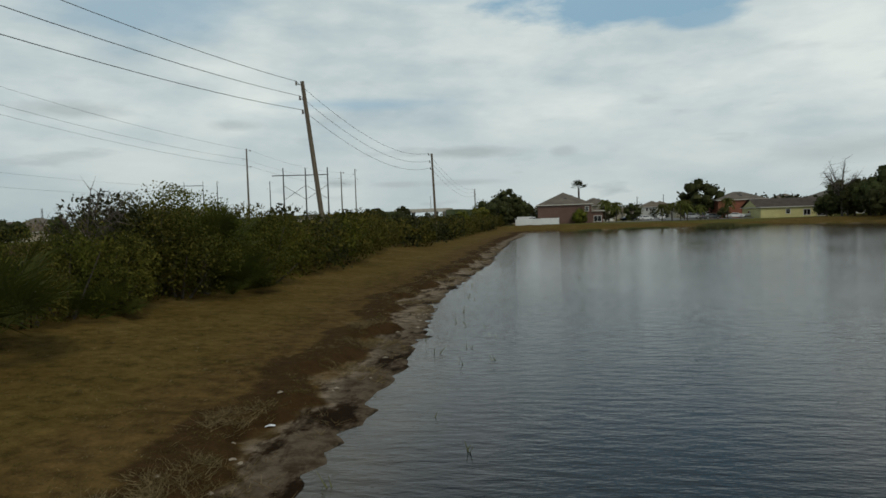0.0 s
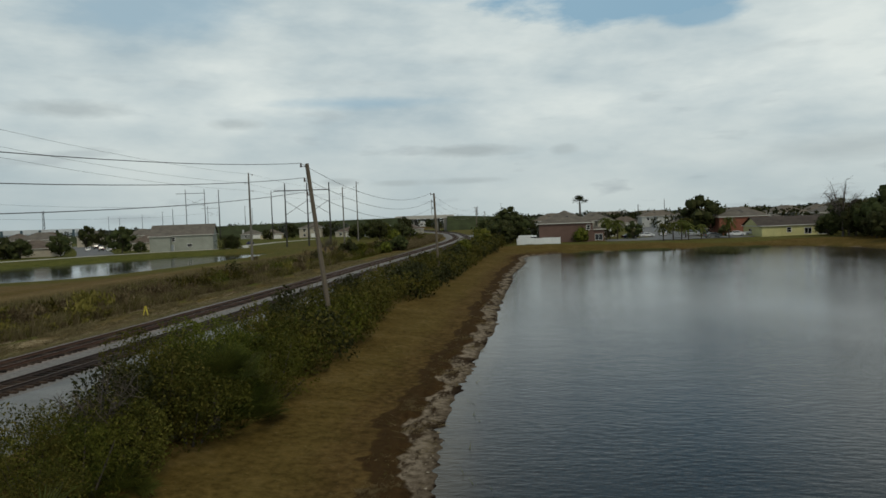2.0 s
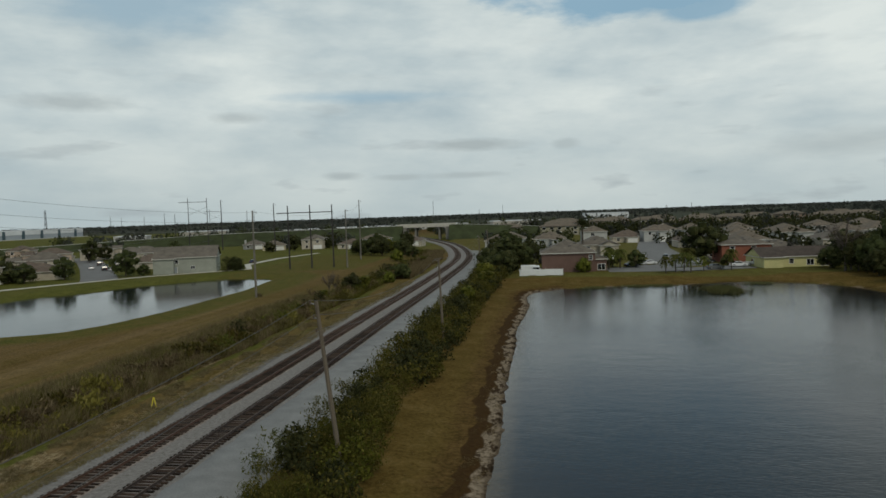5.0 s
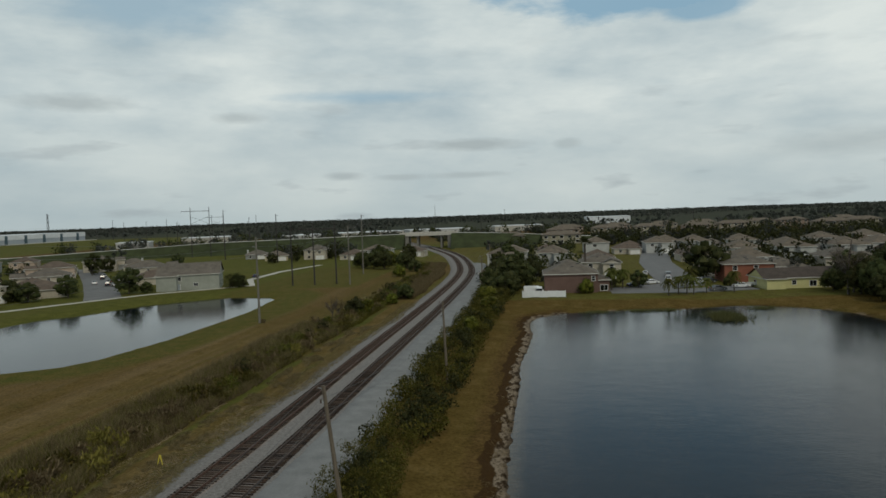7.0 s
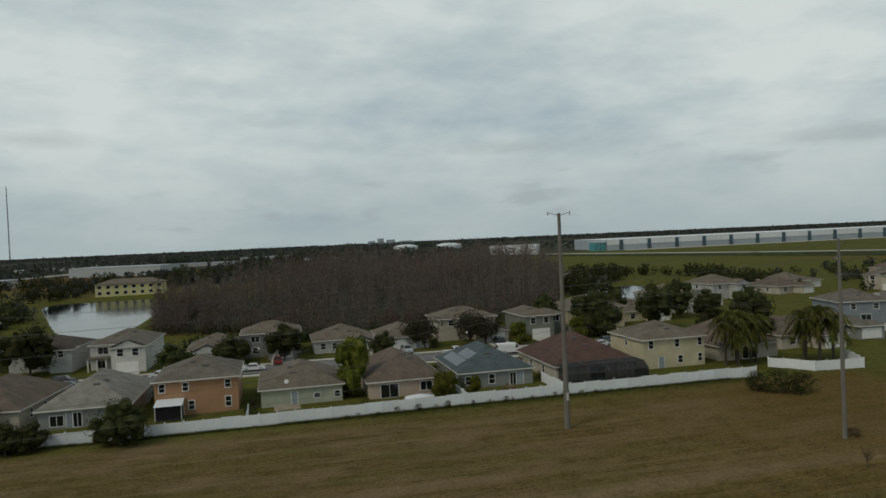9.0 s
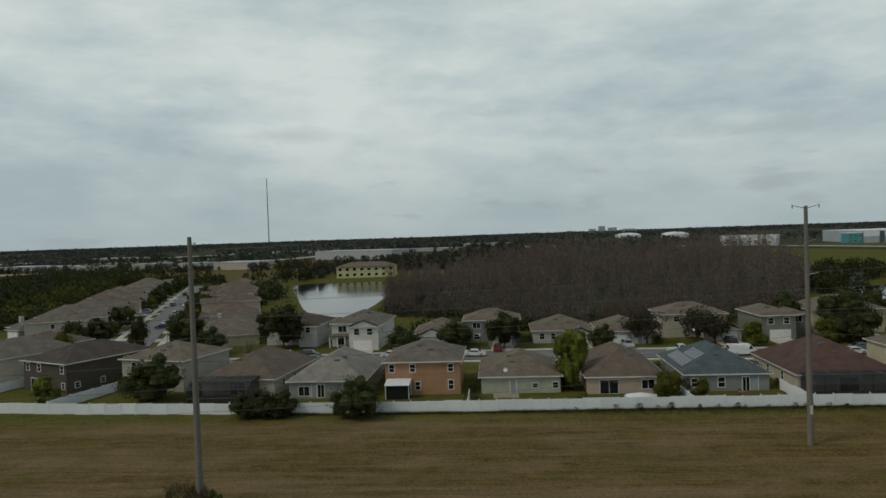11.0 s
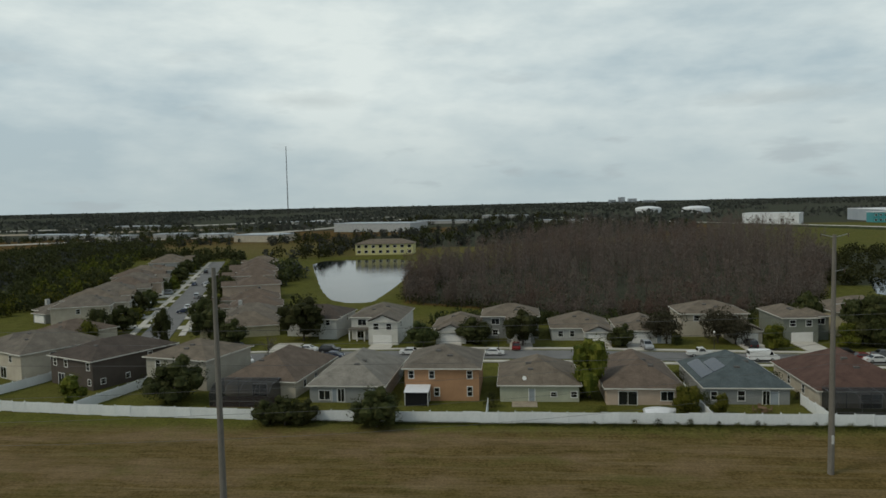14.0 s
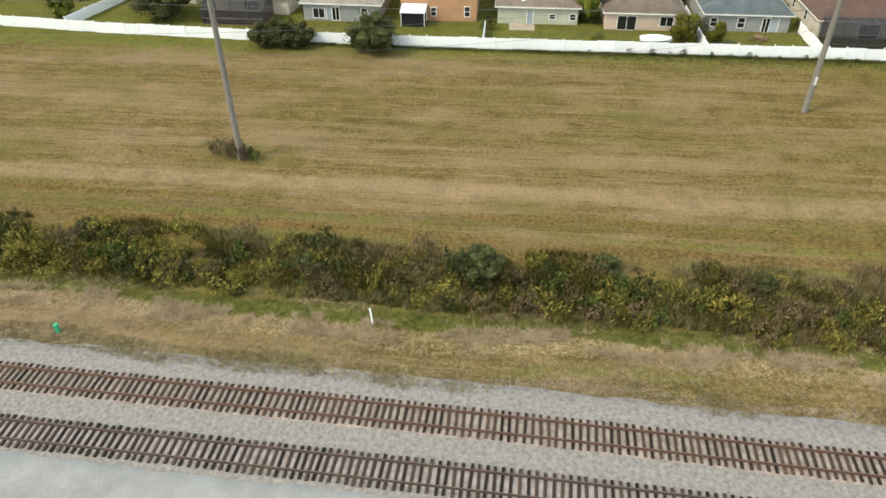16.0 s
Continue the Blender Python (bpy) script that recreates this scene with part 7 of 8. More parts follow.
def garden_chair(x, y, rz):
    c = thing("garden_chair", "brown wooden garden chair on the patio", "chair", pose(x, y, 0.09, 0, 0, rz), "patio chairs")
    w = paint("teak", (0.16, 0.10, 0.06))
    part("seat", Mesh().box(-0.25, 0.25, -0.25, 0.25, 0.40, 0.45), w, c)
    part("backrest", Mesh().box(-0.25, 0.25, 0.21, 0.26, 0.45, 0.95), w, c)
    for sx in (-0.22, 0.22):
        for sy in (-0.22, 0.22):
            part("leg", Mesh().box(sx - 0.025, sx + 0.025, sy - 0.025, sy + 0.025, 0, 0.4), w, c)


for x, y, rz in ((-107.5, 36.2, -90), (-109.7, 36.2, 90), (-108.6, 37.3, 0), (-108.6, 35.1, 180)):
    garden_chair(x, y, rz)
boat = thing("covered_boat", "small boat under a white tarpaulin in a garden", "boat", pose(-106.6, 20.8, 0.0, 0, 0, 92))
hull = Mesh()
for s, (w, z) in enumerate(((0.05, 1.0), (0.7, 1.15), (1.0, 1.3), (1.05, 1.25), (0.95, 1.1))):
    x = 2.4 - s * 1.15
    hull.v += [(x, -w, 0.75), (x, 0, z + 0.15), (x, w, 0.75), (x, 0, 0.35)]
for s in range(4):
    for i in range(4):
        hull.f.append((4 * s + i, 4 * s + (i + 1) % 4, 4 * s + 4 + (i + 1) % 4, 4 * s + 4 + i))
hull.f.append((16, 17, 18, 19))
part("tarpaulin", hull, M_TARP, boat)
part("trailer", Mesh().box(-2.0, 2.6, -0.06, 0.06, 0.3, 0.4).box(-1.2, -1.05, -0.9, 0.9, 0.25, 0.35), M_STEEL, boat)
for sy in (-0.95, 0.95):
    part("wheel", Mesh().tube((-1.12, sy - 0.08, 0.3), (-1.12, sy + 0.08, 0.3), 0.3, 0.3, 12), M_TYRE, boat)
dish = thing("satellite_dish", "small grey satellite dish on a roof", "satellite dish", pose(-114.6, 1.0, 3.1))
part("mast", Mesh().tube((0, 0, -0.4), (0, 0, 0.5), 0.03, 0.03, 6), M_STEEL, dish)
part("dish", Mesh().tube((0, 0, 0.5), (0.16, 0.05, 0.56), 0.05, 0.36, 14), M_TRIM, dish)
for x, y in ((-171, -92.6), (-153.8, 41.5), (-153.6, -4), (-205, -111)):
    lp = thing("street_lamp", "white globe street lamp on a dark post", "street lamp", pose(x, y, 0), "street lamps")
    part("post", Mesh().tube((0, 0, -0.2), (0, 0, 3.4), 0.08, 0.05, 8), M_DARKPOLE, lp)
    part("globe", Mesh().tube((0, 0, 3.4), (0, 0, 3.65), 0.12, 0.22, 10).tube((0, 0, 3.65), (0, 0, 3.9), 0.22, 0.08, 10), M_TRIM, lp)

# ---- houses round the two ponds and beyond the lake ----
house("two-storey brick-red house with a grey hip roof", facing(9.2, 198.6, 0), [(-7.4, 7.2, 0, 15, 5.4, "hip", 0.46), (7.2, 10.5, 2, 12, 3.4, "hip", 0.3)], C_BRICK, R_GREY,
      [("win", "f", 6.0, 3.4, 0.9, 1.2), ("slider", "f", 9, 0.4, 2.0, 1.6, 1)], seed=71)
house("single-storey pale yellow house with a dark brown roof", facing(70.6, 201.6, 5), [(-10, 10, 0, 11, 2.8, "gx", 0.40), (-10, -5, -2.0, 0, 2.8, "hip", 0.3)], C_YELLOW, R_DARK,
      [("slider", "f", 3, 0.4, 1.8, 1.5), ("slider", "f", 7, 0.1, 2.4, 2.1), ("win", "f", -2, 0.9, 1.1, 1.2)], seed=72)
house("two-storey orange-red house behind the yellow one", facing(62, 219, 0), [(-7, 7, 0, 12, 5.4, "hip", 0.38)], paint("orange_red_stucco", (0.22, 0.085, 0.055)), R_GREY, [("win", "f", -4, 3.5, 1.2, 1.3), ("win", "f", 2, 3.5, 1.2, 1.3)], seed=73)
house("long two-storey light grey house beside the pond", facing(-119.5, 229.2, 20), [(-10.2, 10.2, 0, 15, 5.4, "gx", 0.46), (-10.2, -3.6, -1.8, 0, 5.2, "hip", 0.3)], paint("sage_grey_stucco", (0.27, 0.28, 0.24)), R_GREY,
      [("slider", "f", 2.4, 1.4, 1.4, 1.0), ("door", "f", -3.2, 0.1, 1.0, 2.1), ("win", "f", -2.8, 3.4, 1.0, 1.2)], seed=74)
house("blue-grey two-storey house near the pond", facing(-142.5, 138.5, 75), [(-6.5, 6.5, 0, 13, 5.4, "hip", 0.38)], C_BLUEGREY, R_GREY, [("win", "f", -3, 3.5, 1.2, 1.3), ("win", "f", 2.5, 3.5, 1.2, 1.3), ("slider", "f", 0, 0.1, 2.4, 2.1)], seed=75)
for k, x, y, rz in ((2, -176, 98, 92), (3, -186, 116, 95), (2, -200, 131, 96), (3, -212, 150, 96), (4, -150, 158, 80), (0, -160, 180, 70), (1, -172, 198, 60), (5, -186, 215, 55), (0, -122, 104, 95), (4, -128, 119, 85), (0, -215, 178, 100), (2, -232, 196, 100),
                    (0, -172, 214, -60), (1, -188, 238, -57), (0, -204, 262, -57), (5, -220, 286, -57), (2, -236, 310, -57), (1, -206, 208, 30), (5, -232, 236, 30), (0, -258, 262, 30),
                    (0, -142, 262, 122), (1, -156, 282, 122), (0, -170, 303, 122), (2, -186, 326, 122), (4, -204, 350, 122),
                    (2, -146, 382, 20), (1, -124, 384, 10), (0, -100, 372, 0), (3, -86, 362, -10), (0, -70, 392, 0), (4, -166, 402, 20)):
    place_house(k, x, y, rz)
rng = random.Random(31)
for row, y in enumerate((238, 262, 300, 325, 362, 388)):
    x = -14 + 5 * (row % 2)
    while x < 215:
        if not (28 < x < 56 and y < 330) and rng.random() < 0.86:
            (place_house if row == 0 else place_far)(rng.choice((0, 1, 2, 4, 0, 3)), x + rng.uniform(-2, 2), y + rng.uniform(-3, 3), 0 if row % 2 == 0 else 180)
        x += rng.uniform(17, 21)

# ---- larger buildings ----


def block(label, x, y, rz, w, d, h, wall, roof, rows=0, cols=0, hip=0.0, name="building", stripe=None, n_stripe=0, category="building"):
    """A larger building with its face towards local -y: walls, roof, window bays or coloured pilasters."""
    root = thing(name, label, category, pose(x, y, 0, 0, 0, rz))
    part("wall", Mesh().box(-w / 2, w / 2, 0, d, -1, h), wall, root)
    if hip:
        m, _t, _e = roof_mesh(-w / 2, w / 2, 0, d, h + 0.2, "hip", hip, 0.7)
        part("roof", m, roof, root)
    else:
        part("roof", Mesh().box(-w / 2 - 0.3, w / 2 + 0.3, -0.3, d + 0.3, h + 0.004, h + 0.7), roof, root)
    for r in range(rows):
        for c in range(cols):
            u, z = -w / 2 + w * (c + 0.5) / cols, h * (r + 0.35) / rows
            ww, hh = min(2.2, w / cols * 0.45), min(1.7, h / rows * 0.5)
            fr = part("window", Mesh().box(u - ww / 2 - 0.15, u + ww / 2 + 0.15, -0.08, 0, z - 0.15, z + hh + 0.15), M_TRIM, root)
            part("pane", Mesh().box(u - ww / 2, u + ww / 2, -0.11, -0.075, z, z + hh), M_GLASS, fr)
    for i in range(n_stripe):
        u = -w / 2 + w * (i + 0.5) / n_stripe
        part("pilaster", Mesh().box(u - 2.2, u + 2.2, -1.2, 0, -1, h - 0.2), stripe, root, "blue loading bay tower")
    return root


A, B = Vector((-780, 388)), Vector((-736, 1072))
d = B - A
wh = block("very long pale warehouse with blue loading towers", *((A + B) / 2), math.degrees(math.atan2(d.y, d.x)), d.length, 110, 12.6, M_GREYPANEL, M_METALROOF, stripe=M_BLUEPANEL, n_stripe=19, name="warehouse", category="warehouse")
part("upper_cladding", Mesh().box(-d.length / 2, d.length / 2, -0.5, -0.05, 6.6, 12.5), M_METALROOF, wh, "white upper wall cladding")
block("teal and blue office end of a warehouse", -781, 380, 86, 14, 18, 10.5, M_TEAL, M_METALROOF, 2, 3, name="office_building")
block("pale yellow apartment building with a brown roof", -433, -81, 92, 36, 16, 6.6, C_YELLOW, R_TAUPE, 2, 8, 0.32, "apartment_building")
block("white long-fronted building beyond the pond", -770, -158, 69, 99, 40, 9.0, paint("off_white_wall", (0.36, 0.37, 0.37)), M_GREYPANEL, 0, 9, name="commercial_building")
block("white industrial building behind the bare wood", -790, 272, 62, 56, 34, 11, paint("white_cladding", (0.62, 0.63, 0.64)), M_METALROOF, 1, 5, name="commercial_building")
block("low cream shopping building with a domed front", -600, -226, 75, 46, 30, 6, C_BEIGE, M_GREYPANEL, 0, 8, name="commercial_building")
for k, (x, y, w, h) in enumerate(((-690, -420, 40, 7), (-700, -360, 34, 8), (-720, -470, 46, 7), (-735, -520, 50, 8), (-690, -310, 30, 7), (-1000, -560, 90, 9), (-1100, -330, 120, 8), (-1010, -100, 90, 8), (-930, 60, 70, 8), (-1250, -20, 80, 9))):
    block("distant low white commercial building", x, y, 72, w, 25, h * 0.5, paint("pale_cladding", (0.30, 0.30, 0.29)) if k % 2 else C_LGREY, M_GREYPANEL, 0, max(3, int(w / 9)), name="commercial_building")
for x, y in ((-1430, 262), (-1352, 334)):
    tk = thing("storage_tank", "white domed storage tank above the trees", "storage tank", pose(x, y, 0), "storage tanks")
    part("shell", Mesh().tube((0, 0, 0), (0, 0, 9), 25, 25, 32), M_METALROOF, tk)
    dm = Mesh()
    for i in range(3):
        dm.tube((0, 0, 9 + (0, 2.2, 3.6)[i]), (0, 0, 9 + (2.2, 3.6, 4.2)[i]), (25, 20, 11)[i], (20, 11, 1)[i], 32)
    part("dome", dm, M_METALROOF, tk)
for k, (x, y, w) in enumerate(((-20, 490, 22), (16, 482, 26), (22, 600, 26), (60, 618, 28), (96, 622, 26), (133, 608, 26), (170, 640, 28), (205, 690, 26), (238, 700, 26), (238, 610, 28), (276, 640, 26), (75, 690, 26), (120, 700, 26), (160, 720, 26), (310, 600, 28), (345, 660, 28), (290, 720, 26), (30, 680, 26))):
    block("beige two-storey apartment block with a grey-brown hip roof", x, y, (k * 7) % 15 - 7, w, 14, 6.0, (paint("dull_tan_stucco", (0.24, 0.21, 0.16)), paint("dull_cream_stucco", (0.27, 0.245, 0.18)), paint("dull_pink_stucco", (0.25, 0.19, 0.15)))[k % 3], R_TAUPE, 2, 5, 0.35, "apartment_building")
block("long white warehouse on the horizon", 105, 1080, 0, 64, 60, 9.5, paint("white_cladding", (0.62, 0.63, 0.64)), M_METALROOF, 1, 8, name="warehouse", category="warehouse")
for k, (x, y, w, d, h) in enumerate(((-320, 650, 44, 30, 7.5), (-250, 720, 50, 40, 5), (-180, 760, 70, 40, 5), (-110, 800, 70, 40, 5), (-20, 820, 60, 30, 6), (-390, 640, 30, 24, 5))):
    block("distant pale industrial building beyond the highway", x, y, 20, w, d, h, paint("cream_cladding", (0.38, 0.36, 0.31)) if k % 2 == 0 else C_LGREY, M_METALROOF, 1, 6, name="industrial_building")
for k, (x, y, w, h) in enumerate(((-3700, 500, 34, 18), (-3700, 548, 30, 30), (-3690, 600, 40, 22), (-3720, 690, 60, 13))):
    block("hazy tower block on the horizon", x, y, 90, w, 40, h, M_GREYPANEL, M_GREYPANEL, 6, 5, name="tower_block")

# ---- highway on its bank, with the railway bridge ----
HWY = [(-1500, -60, 1.0), (-900, 190, 1.0), (-677, 301, 2.0), (-480, 372, 2.6), (-346, 425, 3.6), (-299, 445, 5.4), (-225, 472, 8.2), (-105, 489, 9.6), (-91.5, 489.9, 9.6)]
HWY2 = [(-59.5, 491.4, 9.6), (-52, 492, 9.6), (-20, 500, 8.0), (20, 508, 5.0), (70, 512, 2.0), (160, 505, 0.9), (420, 470, 0.7), (800, 420, 0.6)]


def causeway(pts, name, label, width=13.0, slope=2.0):
    m, n, k = Mesh(), len(pts), 4
    top = Mesh()
    rows_ = []
    for i, (x, y, z) in enumerate(pts):
        a, b = Vector(pts[max(0, i - 1)][:2]), Vector(pts[min(n - 1, i + 1)][:2])
        d = (b - a).normalized()
        s = Vector((-d.y, d.x))
        rows_.append([(x + s.x * o, y + s.y * o, zz) for o, zz in ((width / 2 + slope * z + 1, -0.4), (width / 2 + 1.5, z - 0.05), (-width / 2 - 1.5, z - 0.05), (-width / 2 - slope * z - 1, -0.4))]
                     + [(x + s.x * o, y + s.y * o, z) for o in (width / 2, -width / 2)])
    for a, b in zip(rows_, rows_[1:]):
        for c in range(3):
            m.poly(a[c], b[c], b[c + 1], a[c + 1])
        top.poly(a[4], b[4], b[5], a[5])
    m.poly(*rows_[0][:4])
    m.poly(*rows_[-1][:4])
    setting(name, m, paint("bank_grass", (0.035, 0.042, 0.016), 0.4, 0.95, 0.15), label, "embankment")
    setting("road", top, M_CONCRETE, "pale highway surface on the embankment", "road")


causeway(HWY, "embankment", "dark green grassed highway embankment")
causeway(HWY2, "embankment", "grassed highway embankment behind the apartments")
br = thing("road_bridge", "concrete highway bridge over the railway", "bridge", pose(-75.5, 490.6, 0, 0, 0, 3))
part("deck", Mesh().box(-17, 17, -7.5, 7.5, 8.3, 9.62), M_CONCRETE, br)
for y in (-7.5, 7.2):
    part("parapet", Mesh().box(-20, 20, y, y + 0.3, 9.62, 10.6), M_CONCRETE, br)
for x in (-7.5, 9.0):
    for y in (-5, 0, 5):
        part("pier", Mesh().tube((x, y, -1), (x, y, 8.3), 0.7, 0.7, 10), paint("stained_concrete", (0.20, 0.19, 0.17)), br)
    part("pier_cap", Mesh().box(x - 0.8, x + 0.8, -6.5, 6.5, 7.4, 8.3), paint("stained_concrete", (0.20, 0.19, 0.17)), br)
for sx in (-1, 1):
    part("abutment", Mesh().box(min(sx * 13.5, sx * 16.5), max(sx * 13.5, sx * 16.5), -7, 7, -1, 8.3), paint("stained_concrete", (0.20, 0.19, 0.17)), br)
ribbon("road", [(-560, -560), (-640, -430), (-700, -300), (-900, -240), (-1300, -200)], 16, 0.6, M_CONCRETE, "pale distant main road", "road", 1.4)
ribbon("bare_earth", [(-850, -700), (-890, -570), (-925, -450), (-960, -390)], 60, 0.3, M_DIRT, "bare tan earth beside the distant roads", "earth", 1.0)
ribbon("apron", [(-762, 400), (-748, 620), (-718, 1065)], 16, 0.45, M_CONCRETE, "pale concrete apron before the warehouse", "apron", 1.0)
ribbon("road", [(-900, -900), (-1010, -760), (-1100, -560), (-1250, -420), (-1500, -250)], 30, 0.8, M_CONCRETE, "wide pale distant highway", "road", 1.6)

# ---- woods ----


def inside(poly, n, rng):
    xs, ys = np.array([p[0] for p in poly]), np.array([p[1] for p in poly])
    out = []
    while len(out) < n:
        px, py = rng.uniform(xs.min(), xs.max(), 400), rng.uniform(ys.min(), ys.max(), 400)
        keep = signed_distance(px, py, poly) < 0
        out += list(zip(px[keep], py[keep]))
    return np.array(out[:n])


def bare_wood():
    rng = np.random.default_rng(3)
    spots = inside(BARE_WOOD, 1500, rng)
    rim = inside(BARE_WOOD, 6000, rng)
    rim = rim[(signed_distance(rim[:, 0], rim[:, 1], BARE_WOOD) > -9) & (rim[:, 0] > -330)][:420]
    trunks = Mesh()
    pts, brush = [], []
    for k, (x, y) in enumerate(np.concatenate([spots, rim])):
        h = rng.uniform(12.5, 20.5) * (0.60 + 0.46 * min(1.0, (-185 - x) / 85))
        h *= 0.93 + 0.12 * math.sin(x * 0.043 + 1.2 * math.sin(y * 0.03)) + 0.10 * math.sin(y * 0.075 + x * 0.02)
        if k >= len(spots):
            h *= rng.uniform(0.35, 0.8)
        lean = rng.normal(size=2) * 0.5
        trunks.tube((x, y, -0.3), (x + lean[0], y + lean[1], h * 0.85), rng.uniform(0.10, 0.17), 0.02, 4)
        n = 210
        t = rng.uniform(0.05, 1.0, n) ** 0.7
        r = 2.6 * np.sqrt(np.clip(1.02 - t, 0, 1)) + 0.25
        a = rng.uniform(0, 6.283, n)
        q = rng.uniform(0.1, 1.0, n)
        pts.append(np.stack([x + lean[0] * t + r * q * np.cos(a), y + lean[1] * t + r * q * np.sin(a), h * t], -1))
        if k >= len(spots) or rng.random() < 0.25:
            brush.append(np.array([x, y, 0.9]) + rng.normal(size=(46, 3)) * (1.5, 1.5, 0.7))
    p = np.concatenate(pts)
    v, q = leaf_arrays(p, 1.3, rng, 0.11, upward=0.9)
    v = v.reshape(-1, 4, 3)[:, (1, 2, 3)].reshape(-1, 3)      # slim triangles
    tagged(new("bare_wood", array_mesh("bare_wood", v, np.arange(len(v)).reshape(-1, 3), M_TWIG)), "dense leafless wood of grey-brown cypress twigs", "wood", kind="stuff")
    tagged(new("bare_wood_trunks", trunks.data("bare_wood_trunks", M_GREYBARK)), "grey leafless cypress trunks standing close together", "wood", kind="stuff")
    v, q = leaf_arrays(np.concatenate(brush), 0.7, rng, 0.5)
    tagged(new("wood_underbrush", array_mesh("wood_underbrush", v, q, M_LEAF_DARK)), "dark underbrush along the foot of the bare wood", "brush", kind="stuff")


bare_wood()


def low_tree_leaves(seed, n=80):
    rng = np.random.default_rng(seed)
    p, _c = crown_points(rng, 10, n // 10, 2.6, 2.6, 2.5, 1.5, 0.2, 0.6)
    return leaf_arrays(p, 1.25, rng, 0.75)


# kind 2 takes the haze-toned leaves
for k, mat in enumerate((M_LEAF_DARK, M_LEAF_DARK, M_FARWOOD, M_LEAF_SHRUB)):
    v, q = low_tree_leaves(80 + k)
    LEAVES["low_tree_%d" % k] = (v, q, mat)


def belt(name, poly, n, seed, scale=(0.8, 1.4), kinds=(0, 1, 2), label="dense dark green trees in a far belt"):
    rng = np.random.default_rng(seed)
    spots = inside(poly, n, rng)
    scatter(name, label, "trees", [("low_tree_%d" % rng.choice(kinds), x, y, s, s * rng.uniform(0.85, 1.2), rng.uniform(0, 6.28)) for (x, y), s in zip(spots, rng.uniform(*scale, n))])


belt("tree_belt", [(-215, -190), (-290, -215), (-400, -240), (-520, -275), (-540, -330), (-400, -310), (-260, -270), (-200, -230)], 520, 1, (0.65, 1.05))
belt("tree_belt", [(-190, -160), (-280, -190), (-330, -200), (-300, -180), (-220, -150)], 170, 2, (0.5, 0.85), (0, 1, 3))
belt("tree_belt", [(-385, -118), (-420, -112), (-520, -60), (-560, -100), (-470, -150), (-400, -145)], 60, 3, (0.9, 1.4))
belt("tree_belt", [(-300, -92), (-330, -105), (-345, -118), (-300, -110), (-270, -92)], 26, 4, (0.8, 1.3))
belt("tree_belt", [(-560, -240), (-660, -160), (-760, -90), (-900, 60), (-900, 200), (-700, 180), (-540, 40), (-480, -60)], 420, 5, (1.0, 1.6), (0, 2, 2))
belt("tree_belt", [(-240, 160), (-262, 180), (-315, 205), (-376, 168), (-385, 176), (-318, 222), (-240, 205)], 80, 6, (0.7, 1.1), (0, 1, 0))
belt("tree_belt", [(-190, 160), (-240, 150), (-300, 240), (-330, 330), (-280, 380), (-230, 320), (-210, 240)], 70, 7, (0.6, 1.0))
belt("tree_belt", [(-104, 522), (-120, 560), (-134, 600), (-190, 600), (-150, 522)], 40, 27, (0.9, 1.3), (0, 1, 2), "dark trees beyond the railway bridge")
belt("tree_belt", [(-62, 522), (-20, 522), (-30, 600), (-90, 600), (-76, 560)], 44, 28, (0.9, 1.3), (0, 1, 2), "dark trees beyond the railway bridge")
belt("tree_belt", [(-160, 395), (-112, 385), (-112, 440), (-160, 440)], 40, 9, (0.8, 1.4))
belt("tree_belt", [(-4, 215), (20, 220), (20, 460), (-22, 470), (-34, 420), (-14, 330)], 60, 10, (0.7, 1.2))
belt("tree_belt", [(56, 228), (230, 225), (250, 430), (56, 440)], 340, 11, (0.7, 1.3))
belt("tree_belt", [(40, 430), (300, 405), (340, 470), (260, 590), (30, 560)], 420, 12, (0.9, 1.5))
belt("tree_belt", [(-398, -168), (-440, -180), (-470, -290), (-432, -292), (-405, -205)], 90, 24, (0.8, 1.2), (0, 1, 0), "dark trees across the end of the straight street")
belt("tree_belt", [(-175, -60), (-200, -66), (-210, -56), (-180, -50)], 8, 14, (0.7, 1.0))
belt("tree_belt", [(-250, 400), (-330, 520), (-200, 640), (0, 660), (300, 640), (330, 760), (-300, 760), (-420, 560)], 260, 15, (1.0, 1.8), (0, 2))


belt("tree_belt", [(-600, -520), (-650, -420), (-690, -320), (-740, -300), (-720, -420), (-680, -540)], 110, 16, (0.7, 1.2))
belt("tree_belt", [(-760, -560), (-760, -300), (-980, -260), (-1000, -600)], 170, 17, (0.8, 1.4))
belt("tree_belt", [(-900, -240), (-1250, -200), (-1400, 100), (-1000, 120)], 260, 18, (1.0, 1.6), (0, 2))


